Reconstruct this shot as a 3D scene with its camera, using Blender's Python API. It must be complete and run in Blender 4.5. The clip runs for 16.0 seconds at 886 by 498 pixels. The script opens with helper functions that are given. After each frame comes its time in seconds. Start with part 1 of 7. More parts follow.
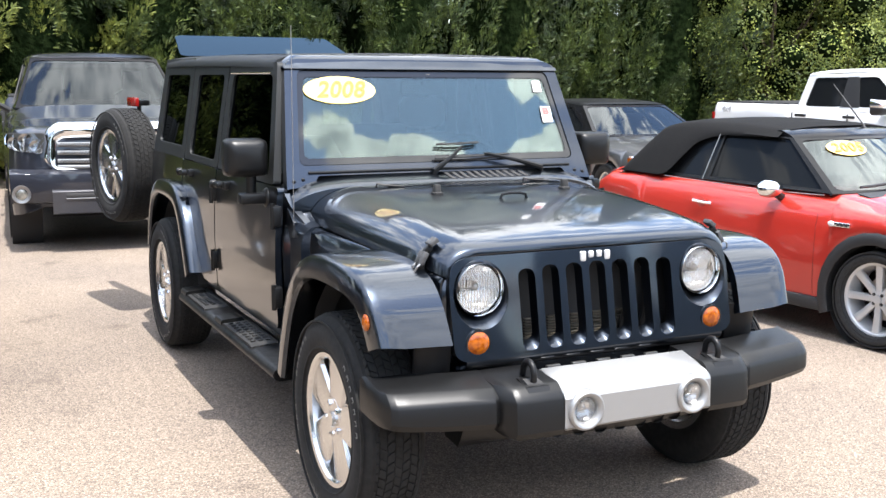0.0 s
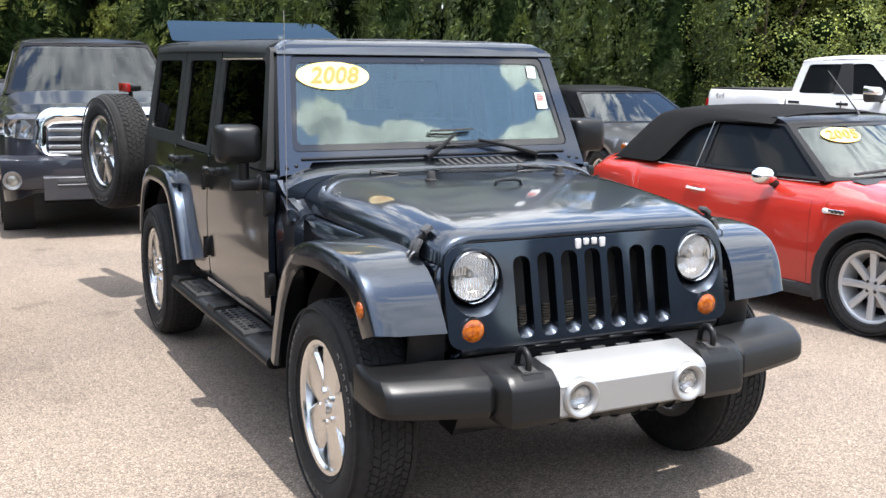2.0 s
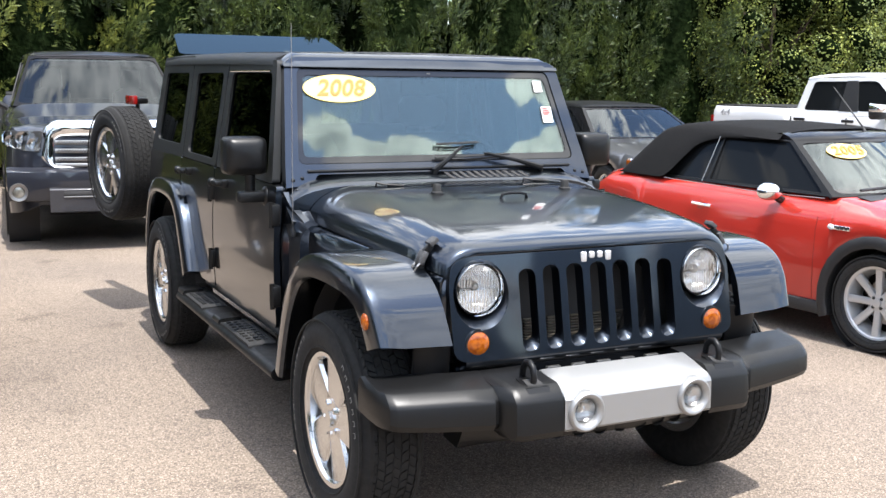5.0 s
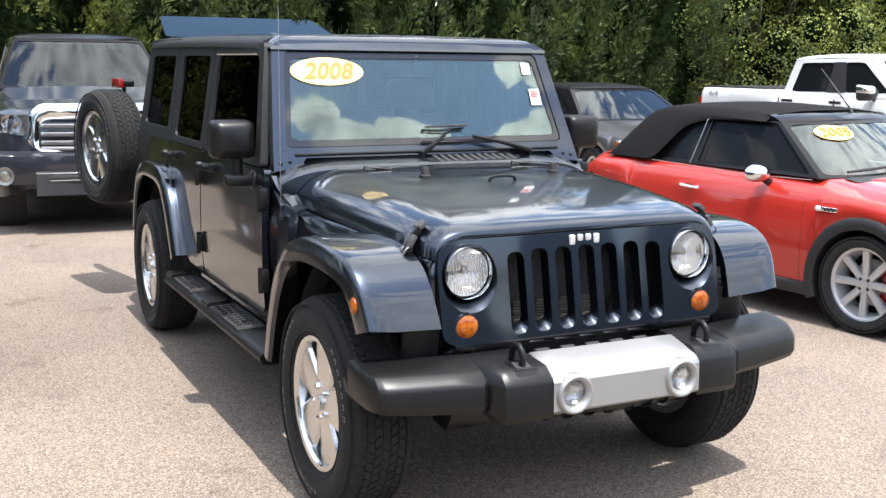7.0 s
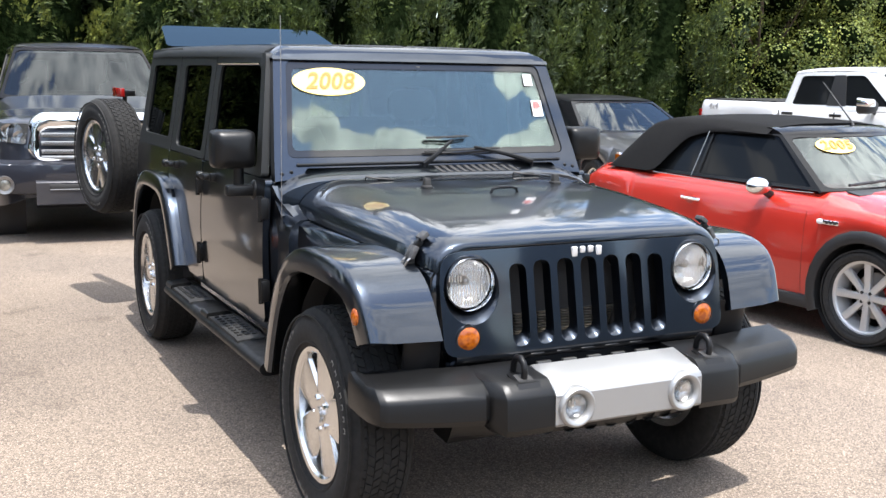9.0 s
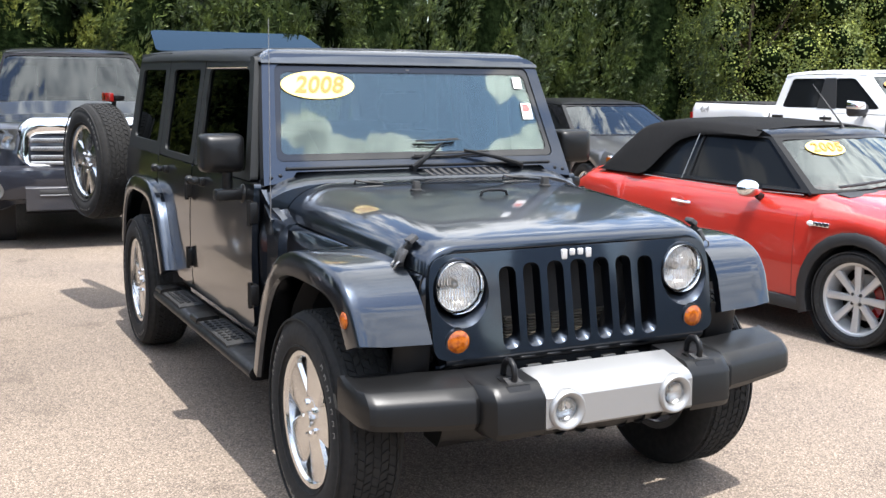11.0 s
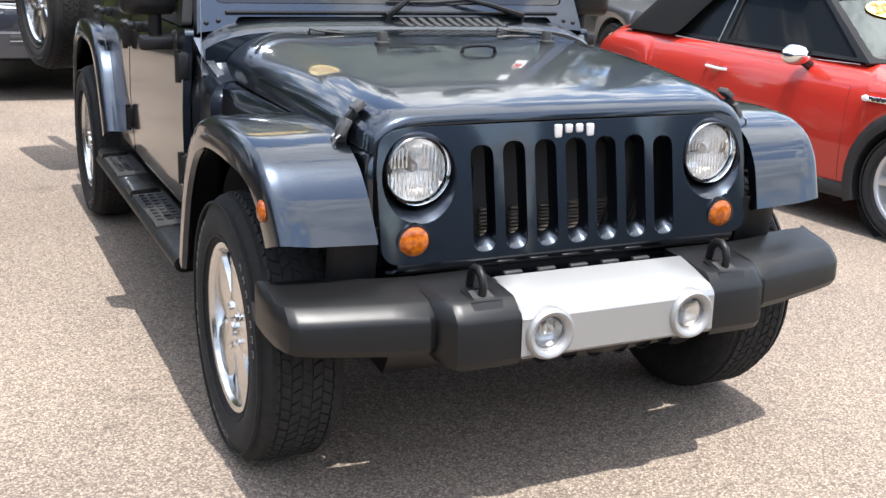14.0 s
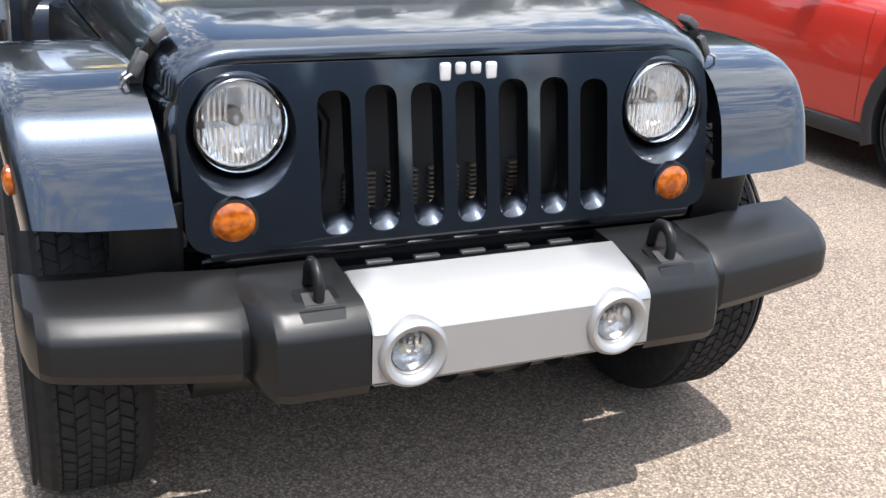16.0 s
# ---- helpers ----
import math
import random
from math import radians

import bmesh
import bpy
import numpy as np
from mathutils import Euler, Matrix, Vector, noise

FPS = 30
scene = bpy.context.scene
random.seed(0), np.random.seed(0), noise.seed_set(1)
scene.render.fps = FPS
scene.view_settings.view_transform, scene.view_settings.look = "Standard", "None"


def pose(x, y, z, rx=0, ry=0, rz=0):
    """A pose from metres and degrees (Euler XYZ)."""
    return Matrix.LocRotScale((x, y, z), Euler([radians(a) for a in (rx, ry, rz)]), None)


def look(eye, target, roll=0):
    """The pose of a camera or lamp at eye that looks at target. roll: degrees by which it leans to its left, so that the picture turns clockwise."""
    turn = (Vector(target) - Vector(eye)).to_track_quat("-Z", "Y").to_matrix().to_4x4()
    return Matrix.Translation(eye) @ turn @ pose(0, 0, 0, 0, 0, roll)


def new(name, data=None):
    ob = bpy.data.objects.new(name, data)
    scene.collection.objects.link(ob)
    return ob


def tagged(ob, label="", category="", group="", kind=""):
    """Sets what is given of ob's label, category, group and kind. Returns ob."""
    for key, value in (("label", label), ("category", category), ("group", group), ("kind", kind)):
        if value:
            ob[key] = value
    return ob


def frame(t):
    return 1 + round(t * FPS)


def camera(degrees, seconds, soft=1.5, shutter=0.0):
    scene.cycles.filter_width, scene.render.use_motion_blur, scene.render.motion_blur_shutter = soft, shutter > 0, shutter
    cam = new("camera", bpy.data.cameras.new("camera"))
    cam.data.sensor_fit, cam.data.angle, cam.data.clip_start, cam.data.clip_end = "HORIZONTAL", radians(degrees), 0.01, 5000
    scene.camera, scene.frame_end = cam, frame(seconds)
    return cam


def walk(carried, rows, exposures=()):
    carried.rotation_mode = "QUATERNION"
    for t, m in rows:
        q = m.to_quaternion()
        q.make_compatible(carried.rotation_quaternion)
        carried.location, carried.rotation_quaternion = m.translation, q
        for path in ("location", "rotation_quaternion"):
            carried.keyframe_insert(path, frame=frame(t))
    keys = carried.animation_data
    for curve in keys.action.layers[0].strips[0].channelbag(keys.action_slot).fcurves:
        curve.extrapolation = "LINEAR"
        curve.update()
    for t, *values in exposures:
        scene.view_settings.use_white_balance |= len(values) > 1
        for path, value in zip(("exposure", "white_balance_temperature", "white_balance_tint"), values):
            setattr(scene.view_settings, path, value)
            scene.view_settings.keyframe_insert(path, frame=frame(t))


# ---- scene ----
cam = camera(44.9, 16.0)
METRES, EYE, TILT, LEAN, TURN = 8.0, 1.5, 0.0, 0.0, 0.0
PATH = [
    (0, (-2.156, -3.578, 1.631), (-1.292, -1.802, 1.317), 0.3),
    (0.5, (-2.154, -3.575, 1.63), (-1.293, -1.799, 1.308), 0.3),
    (1, (-2.151, -3.571, 1.634), (-1.284, -1.798, 1.307), 0.3),
    (1.5, (-2.146, -3.557, 1.631), (-1.277, -1.788, 1.294), 0.3),
    (2, (-2.151, -3.554, 1.63), (-1.276, -1.787, 1.291), 0.4),
    (2.5, (-2.156, -3.557, 1.632), (-1.288, -1.785, 1.306), 0.7),
    (3, (-2.158, -3.549, 1.628), (-1.29, -1.776, 1.307), 1.0),
    (5.3, (-2.155, -3.556, 1.619), (-1.286, -1.782, 1.309), 0.7),
    (5.5, (-2.17, -3.558, 1.621), (-1.301, -1.787, 1.296), 1.2),
    (6, (-2.162, -3.561, 1.621), (-1.288, -1.793, 1.286), 1.0),
    (6.5, (-2.16, -3.563, 1.623), (-1.278, -1.8, 1.286), 0.8),
    (7, (-2.154, -3.552, 1.623), (-1.268, -1.792, 1.28), 0.6),
    (7.5, (-2.158, -3.55, 1.626), (-1.269, -1.79, 1.292), 0.6),
    (8, (-2.155, -3.543, 1.621), (-1.267, -1.781, 1.293), 0.8),
    (8.5, (-2.154, -3.534, 1.622), (-1.267, -1.772, 1.294), 1.0),
    (9, (-2.154, -3.532, 1.621), (-1.265, -1.769, 1.298), 0.9),
    (11.5, (-2.137, -3.522, 1.611), (-1.229, -1.768, 1.297), 0.7),
    (12, (-2.147, -3.491, 1.608), (-1.211, -1.755, 1.277), 1.1),
    (12.5, (-2.183, -3.427, 1.6), (-1.204, -1.72, 1.241), 1.4),
    (13, (-2.097, -3.322, 1.563), (-1.177, -1.589, 1.176), 1.5),
    (13.5, (-1.788, -3.116, 1.54), (-0.936, -1.384, 1.019), 2.9),
    (14, (-1.592, -2.886, 1.516), (-0.757, -1.159, 0.95), 2.2),
    (14.5, (-1.348, -2.678, 1.493), (-0.473, -0.983, 0.894), 1.7),
    (15, (-0.979, -2.532, 1.468), (-0.169, -0.826, 0.81), 2.5),
    (15.5, (-0.86, -2.458, 1.451), (-0.132, -0.735, 0.74), 1.5),
    (16, (-0.924, -2.358, 1.448), (-0.154, -0.657, 0.731), 3.0),
]
walk(cam, [(t, look(eye, target, roll)) for t, eye, target, roll in PATH],
     exposures=[(0.0, 1.36), (1.5, 1.15), (11.5, 1.13), (13.0, 1.13), (14.5, 1.10), (16.0, 1.07)])

from mathutils.geometry import delaunay_2d_cdt

# ---- light ----
SUN_TO = Vector((0.022, -0.37, 1.0)).normalized()
world = bpy.data.worlds.new("sky")
scene.world = world
world.use_nodes = True
wn, wl = world.node_tree.nodes, world.node_tree.links
wn.clear()
w_out = wn.new("ShaderNodeOutputWorld")
w_bg = wn.new("ShaderNodeBackground")
w_sky = wn.new("ShaderNodeTexSky")
w_sky.sky_type, w_sky.sun_disc = "NISHITA", False
w_sky.sun_elevation = math.asin(SUN_TO.z)
w_sky.sun_rotation = math.atan2(SUN_TO.x, SUN_TO.y)
w_sky.air_density, w_sky.dust_density = 1.0, 0.8
# scattered cumulus: a noise on a flat cloud deck above the place
w_tc = wn.new("ShaderNodeTexCoord")
w_sep = wn.new("ShaderNodeSeparateXYZ")
w_add = wn.new("ShaderNodeMath"); w_add.operation = "ADD"; w_add.inputs[1].default_value = 0.12
w_mx = wn.new("ShaderNodeMath"); w_mx.operation = "MAXIMUM"; w_mx.inputs[1].default_value = 0.06
w_dx = wn.new("ShaderNodeMath"); w_dx.operation = "DIVIDE"
w_dy = wn.new("ShaderNodeMath"); w_dy.operation = "DIVIDE"
w_cmb = wn.new("ShaderNodeCombineXYZ")
w_noi = wn.new("ShaderNodeTexNoise")
w_noi.inputs["Scale"].default_value, w_noi.inputs["Detail"].default_value, w_noi.inputs["Roughness"].default_value = 4.22, 5.0, 0.52
w_off = wn.new("ShaderNodeVectorMath"); w_off.operation = "ADD"; w_off.inputs[1].default_value = (54.416, 23.628, 0.0)
w_fine = wn.new("ShaderNodeTexNoise")
w_fine.inputs["Scale"].default_value, w_fine.inputs["Detail"].default_value, w_fine.inputs["Roughness"].default_value = 34.0, 5.0, 0.58


def w_math(op, a, b):
    n = wn.new("ShaderNodeMath")
    n.operation = op
    for k, v in ((0, a), (1, b)):
        if isinstance(v, (int, float)):
            n.inputs[k].default_value = v
        else:
            wl.new(v, n.inputs[k])
    return n.outputs[0]


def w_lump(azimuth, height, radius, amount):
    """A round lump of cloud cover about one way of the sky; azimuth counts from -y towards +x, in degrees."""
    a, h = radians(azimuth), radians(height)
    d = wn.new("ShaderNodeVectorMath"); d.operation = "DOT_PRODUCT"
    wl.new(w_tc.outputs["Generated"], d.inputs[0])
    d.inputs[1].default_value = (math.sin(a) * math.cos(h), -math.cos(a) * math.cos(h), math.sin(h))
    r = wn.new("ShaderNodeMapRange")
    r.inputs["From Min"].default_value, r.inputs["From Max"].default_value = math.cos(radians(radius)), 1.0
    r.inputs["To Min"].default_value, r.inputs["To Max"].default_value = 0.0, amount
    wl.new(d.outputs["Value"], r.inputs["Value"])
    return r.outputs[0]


wl.new(w_tc.outputs["Generated"], w_sep.inputs[0])
wl.new(w_sep.outputs["Z"], w_add.inputs[0]); wl.new(w_add.outputs[0], w_mx.inputs[0])
wl.new(w_sep.outputs["X"], w_dx.inputs[0]); wl.new(w_mx.outputs[0], w_dx.inputs[1])
wl.new(w_sep.outputs["Y"], w_dy.inputs[0]); wl.new(w_mx.outputs[0], w_dy.inputs[1])
wl.new(w_dx.outputs[0], w_cmb.inputs[0]); wl.new(w_dy.outputs[0], w_cmb.inputs[1])
wl.new(w_cmb.outputs[0], w_off.inputs[0]); wl.new(w_off.outputs[0], w_noi.inputs["Vector"])
wl.new(w_tc.outputs["Generated"], w_fine.inputs["Vector"])
cover = w_math("ADD", w_math("SUBTRACT", w_noi.outputs[0], 0.47), w_math("MULTIPLY", w_math("SUBTRACT", w_fine.outputs[0], 0.5), 1.5))
# lumps placed by hand, out of view, to tone reflections in glass and paint: a blue gap with a cumulus bank under it and
# torn wisps beside it
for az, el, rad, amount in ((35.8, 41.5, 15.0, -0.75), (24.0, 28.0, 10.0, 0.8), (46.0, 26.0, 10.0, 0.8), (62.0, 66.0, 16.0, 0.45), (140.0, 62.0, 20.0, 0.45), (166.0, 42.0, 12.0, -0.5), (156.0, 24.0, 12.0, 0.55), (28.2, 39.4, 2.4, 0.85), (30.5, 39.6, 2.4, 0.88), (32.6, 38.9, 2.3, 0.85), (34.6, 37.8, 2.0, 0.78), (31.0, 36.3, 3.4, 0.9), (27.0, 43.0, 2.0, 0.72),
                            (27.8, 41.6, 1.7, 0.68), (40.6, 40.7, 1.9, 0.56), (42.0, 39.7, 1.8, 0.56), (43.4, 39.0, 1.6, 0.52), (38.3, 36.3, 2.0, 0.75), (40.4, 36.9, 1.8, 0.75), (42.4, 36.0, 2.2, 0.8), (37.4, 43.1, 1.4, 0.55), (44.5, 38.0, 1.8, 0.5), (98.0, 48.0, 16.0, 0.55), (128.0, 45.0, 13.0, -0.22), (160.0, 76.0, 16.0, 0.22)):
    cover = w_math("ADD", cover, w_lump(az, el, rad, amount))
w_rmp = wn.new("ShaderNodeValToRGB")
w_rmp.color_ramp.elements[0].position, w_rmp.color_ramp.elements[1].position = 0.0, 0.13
w_shade = wn.new("ShaderNodeValToRGB")
w_shade.color_ramp.elements[0].position, w_shade.color_ramp.elements[0].color = 0.36, (4.0, 4.2, 4.5, 1)
w_shade.color_ramp.elements[1].position, w_shade.color_ramp.elements[1].color = 0.60, (8.4, 8.5, 8.6, 1)
w_mix = wn.new("ShaderNodeMixRGB")
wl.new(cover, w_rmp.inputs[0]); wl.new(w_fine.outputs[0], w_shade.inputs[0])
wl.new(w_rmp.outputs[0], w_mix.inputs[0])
w_low = wn.new("ShaderNodeMapRange")
w_low.inputs["From Min"].default_value, w_low.inputs["From Max"].default_value = 0.15, 0.62
w_low.inputs["To Min"].default_value, w_low.inputs["To Max"].default_value = 0.50, 1.0
wl.new(w_sep.outputs["Z"], w_low.inputs["Value"])
w_dim = wn.new("ShaderNodeVectorMath"); w_dim.operation = "SCALE"
wl.new(w_shade.outputs[0], w_dim.inputs[0]); wl.new(w_low.outputs[0], w_dim.inputs["Scale"])
wl.new(w_sky.outputs[0], w_mix.inputs[1]); wl.new(w_dim.outputs[0], w_mix.inputs[2])
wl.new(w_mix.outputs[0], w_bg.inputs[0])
w_bg.inputs[1].default_value = 0.23
wl.new(w_bg.outputs[0], w_out.inputs[0])

sun_data = bpy.data.lights.new("sun", "SUN")
sun_data.energy, sun_data.angle, sun_data.color = 4.0, radians(0.55), (1.0, 0.972, 0.945)
sun_ob = new("sun", sun_data)
sun_ob.matrix_world = look(SUN_TO * 60, (0, 0, 0))


# ---- materials ----
def mat(name, color, rough=0.5, metal=0.0, coat=0.0, coat_rough=0.03, spec=0.5, transmission=0.0):
    m = bpy.data.materials.new(name)
    m.use_nodes = True
    b = m.node_tree.nodes["Principled BSDF"]
    b.inputs["Base Color"].default_value = (*color, 1)
    b.inputs["Roughness"].default_value = rough
    b.inputs["Metallic"].default_value = metal
    b.inputs["Coat Weight"].default_value = coat
    b.inputs["Coat Roughness"].default_value = coat_rough
    b.inputs["Specular IOR Level"].default_value = spec
    b.inputs["Transmission Weight"].default_value = transmission
    return m


def noise_on(m, scale, detail=4.0, colors=None, spots=(0.35, 0.65), bump=0.0, dist=0.002, rough=None, coords="Object"):
    """Adds a noise that drives colour, roughness or relief of a Principled material."""
    nt = m.node_tree
    b = nt.nodes["Principled BSDF"]
    tc = nt.nodes.new("ShaderNodeTexCoord")
    no = nt.nodes.new("ShaderNodeTexNoise")
    no.inputs["Scale"].default_value, no.inputs["Detail"].default_value = scale, detail
    nt.links.new(tc.outputs[coords], no.inputs["Vector"])
    if colors:
        r = nt.nodes.new("ShaderNodeValToRGB")
        r.color_ramp.elements[0].position, r.color_ramp.elements[1].position = spots
        r.color_ramp.elements[0].color, r.color_ramp.elements[1].color = (*colors[0], 1), (*colors[1], 1)
        nt.links.new(no.outputs[0], r.inputs[0])
        nt.links.new(r.outputs[0], b.inputs["Base Color"])
    if rough:
        mr = nt.nodes.new("ShaderNodeMapRange")
        mr.inputs["To Min"].default_value, mr.inputs["To Max"].default_value = rough
        nt.links.new(no.outputs[0], mr.inputs["Value"])
        nt.links.new(mr.outputs[0], b.inputs["Roughness"])
    if bump:
        bu = nt.nodes.new("ShaderNodeBump")
        bu.inputs["Strength"].default_value, bu.inputs["Distance"].default_value = bump, dist
        nt.links.new(no.outputs[0], bu.inputs["Height"])
        nt.links.new(bu.outputs[0], b.inputs["Normal"])
    return m


def paint(name, color, metal, rough=0.3, flake=0.0):
    """Car paint: a base under clear coat, with slight waves of the panels and fine metal flake."""
    m = mat(name, color, rough, metal, coat=1.0, coat_rough=0.015, spec=0.3)
    nt = m.node_tree
    b = nt.nodes["Principled BSDF"]
    tc = nt.nodes.new("ShaderNodeTexCoord")
    no = nt.nodes.new("ShaderNodeTexNoise")
    no.inputs["Scale"].default_value, no.inputs["Detail"].default_value = 3.0, 1.0
    bu = nt.nodes.new("ShaderNodeBump")
    bu.inputs["Strength"].default_value, bu.inputs["Distance"].default_value = 0.02, 0.008
    nt.links.new(tc.outputs["Object"], no.inputs["Vector"])
    nt.links.new(no.outputs[0], bu.inputs["Height"])
    nt.links.new(bu.outputs[0], b.inputs["Coat Normal"])
    if flake:
        v = nt.nodes.new("ShaderNodeTexVoronoi")
        v.inputs["Scale"].default_value = 900
        hs = nt.nodes.new("ShaderNodeMixRGB")
        hs.inputs[1].default_value = (*color, 1)
        hs.inputs[2].default_value = (*[min(1, c * (1 + flake)) for c in color], 1)
        nt.links.new(tc.outputs["Object"], v.inputs["Vector"])
        nt.links.new(v.outputs["Color"], hs.inputs[0])
        nt.links.new(hs.outputs[0], b.inputs["Base Color"])
    # dust film: roughness of the coat varies
    n2 = nt.nodes.new("ShaderNodeTexNoise")
    n2.inputs["Scale"].default_value, n2.inputs["Detail"].default_value = 7.0, 6.0
    mr = nt.nodes.new("ShaderNodeMapRange")
    mr.inputs["To Min"].default_value, mr.inputs["To Max"].default_value = 0.025, 0.075
    nt.links.new(tc.outputs["Object"], n2.inputs["Vector"])
    nt.links.new(n2.outputs[0], mr.inputs["Value"])
    nt.links.new(mr.outputs[0], b.inputs["Coat Roughness"])
    return m


def pane(name, tint, ior=1.5, extra=0.0, sheen=(1, 1, 1)):
    """Thin window glass: tinted see-through with a mirror reflection by Fresnel."""
    m = bpy.data.materials.new(name)
    m.use_nodes = True
    nt = m.node_tree
    nt.nodes.clear()
    out = nt.nodes.new("ShaderNodeOutputMaterial")
    mx = nt.nodes.new("ShaderNodeMixShader")
    tr = nt.nodes.new("ShaderNodeBsdfTransparent")
    gl = nt.nodes.new("ShaderNodeBsdfGlossy")
    fr = nt.nodes.new("ShaderNodeFresnel")
    ad = nt.nodes.new("ShaderNodeMath"); ad.operation = "ADD"; ad.use_clamp = True
    tr.inputs[0].default_value = (*tint, 1)
    gl.inputs["Color"].default_value = (*sheen, 1)
    gl.inputs["Roughness"].default_value = 0.01
    fr.inputs[0].default_value = ior
    ad.inputs[1].default_value = extra
    nt.links.new(fr.outputs[0], ad.inputs[0])
    nt.links.new(ad.outputs[0], mx.inputs[0])
    nt.links.new(tr.outputs[0], mx.inputs[1]); nt.links.new(gl.outputs[0], mx.inputs[2])
    nt.links.new(mx.outputs[0], out.inputs[0])
    return m


M_NAVY = paint("steel_blue_paint", (0.0188, 0.0242, 0.0338), 1.0, 0.31, 0.6)
M_RED = paint("red_paint", (0.43, 0.026, 0.016), 0.0, 0.35)
M_WHITE = paint("white_paint", (0.66, 0.665, 0.67), 0.0, 0.35)
M_SLATE = paint("slate_blue_paint", (0.022, 0.0235, 0.031), 0.5, 0.34, 0.5)
M_SLATELOW = paint("slate_lower_paint", (0.042, 0.043, 0.050), 0.5, 0.35, 0.4)
M_GREY = paint("grey_paint", (0.10, 0.10, 0.105), 0.6, 0.35, 0.4)
M_PLASTIC = noise_on(mat("black_textured_plastic", (0.005, 0.005, 0.0052), 0.45, spec=0.30), 620, 2, bump=0.30, dist=0.0006, rough=(0.30, 0.40))
M_BLACK = noise_on(mat("black_paint", (0.006, 0.006, 0.0065), 0.35, spec=0.25), 30, 3, rough=(0.28, 0.5))
M_LATCH = noise_on(mat("weathered_rubber", (0.05, 0.05, 0.052), 0.6, spec=0.4), 90, 4, colors=((0.032, 0.032, 0.034), (0.062, 0.062, 0.064)), bump=0.1, dist=0.001)
M_DARK = mat("unlit_black", (0.028, 0.027, 0.027), 0.8)
M_HARDTOP = noise_on(mat("black_hardtop", (0.013, 0.014, 0.0145), 0.5, spec=0.3), 700, 3, bump=0.2, dist=0.0006, rough=(0.4, 0.6))
M_RUBBER = noise_on(mat("rubber", (0.02, 0.0195, 0.019), 0.75), 60, 5, colors=((0.008, 0.008, 0.008), (0.020, 0.019, 0.018)), bump=0.15, dist=0.001)
M_TREAD = noise_on(mat("dusty_rubber", (0.03, 0.028, 0.026), 0.9), 40, 5, colors=((0.0045, 0.0043, 0.0041), (0.012, 0.0112, 0.0104)))
M_ALLOY = noise_on(mat("machined_alloy", (0.66, 0.66, 0.655), 0.2, 1.0, coat=0.25), 25, 4, rough=(0.16, 0.26))
M_CAST = noise_on(mat("silver_wheel_paint", (0.55, 0.55, 0.55), 0.35, 0.5, coat=0.3), 40, 3, rough=(0.28, 0.4))
M_SILVER = noise_on(mat("silver_paint", (0.33, 0.33, 0.328), 0.5, 0.74, coat=0.05), 500, 2, bump=0.08, dist=0.0004, rough=(0.42, 0.55))
M_CHROME = mat("chrome", (0.85, 0.86, 0.87), 0.05, 1.0)
M_STEEL = mat("dull_steel", (0.35, 0.34, 0.33), 0.4, 1.0)
M_AMBER = noise_on(mat("amber_lens", (0.30, 0.06, 0.004), 0.15, 0.0, coat=0.35), 60, 1, colors=((0.19, 0.035, 0.001), (0.36, 0.088, 0.003)), bump=0.3, dist=0.003)
M_REDLENS = mat("red_lens", (0.24, 0.010, 0.009), 0.2, 0.0, coat=0.3)
M_REFLECT = noise_on(mat("reflector", (0.92, 0.92, 0.93), 0.16, 0.86), 30, 2, bump=0.35, dist=0.004)
M_FOG = noise_on(mat("fog_reflector", (0.62, 0.62, 0.63), 0.25, 1.0), 70, 2, bump=0.6, dist=0.006)
M_LAMP = noise_on(mat("lamp_housing", (0.42, 0.42, 0.42), 0.22, 1.0), 30, 2, bump=0.3, dist=0.006)
M_HLAMP = noise_on(mat("clear_lamp_cover", (0.36, 0.345, 0.31), 0.2, 0.5, coat=0.6), 16, 3, colors=((0.12, 0.115, 0.10), (0.42, 0.40, 0.35)), bump=0.1, dist=0.004)
M_CLEAR = pane("clear_lens", (0.94, 0.95, 0.95), 1.45)
M_SCREEN = pane("windscreen_glass", (0.64, 0.70, 0.70), 1.5, 0.055, (0.88, 1.0, 0.93))
M_TINT = pane("tinted_glass", (0.06, 0.064, 0.064), 1.15, 0.0, (0.42, 0.48, 0.52))
M_HATCH = pane("hatch_glass", (0.03, 0.035, 0.04), 1.45, 0.0, (0.9, 1.0, 0.95))
M_CLOTH = noise_on(mat("black_canvas", (0.013, 0.013, 0.014), 0.9, spec=0.12), 350, 3, colors=((0.006, 0.006, 0.0063), (0.013, 0.0128, 0.013)), bump=0.4, dist=0.001)
M_INTERIOR = noise_on(mat("grey_interior", (0.10, 0.10, 0.10), 0.8), 80, 3, bump=0.1)
M_DASH = noise_on(mat("dark_dash", (0.03, 0.03, 0.03), 0.6), 300, 3, bump=0.15, dist=0.0005)
M_CREAM = mat("cream_card", (0.92, 0.70, 0.22), 0.5)
M_PRINT = mat("grey_print", (0.40, 0.40, 0.41), 0.5)
M_YELLOW = mat("yellow_print", (0.46, 0.185, 0.03), 0.5)
M_FRIT = mat("screen_border", (0.012, 0.012, 0.013), 0.04, spec=0.6)
M_PAPER = mat("white_paper", (0.82, 0.81, 0.79), 0.6)
M_REDPRINT = mat("red_print", (0.6, 0.05, 0.04), 0.6)
M_MESHFIN = mat("radiator_fin", (0.19, 0.16, 0.125), 0.5, 0.3)
M_SHUT = mat("red_shut_line", (0.10, 0.008, 0.006), 0.6)
M_LETTER = mat("faded_white_rubber", (0.16, 0.152, 0.14), 0.8)
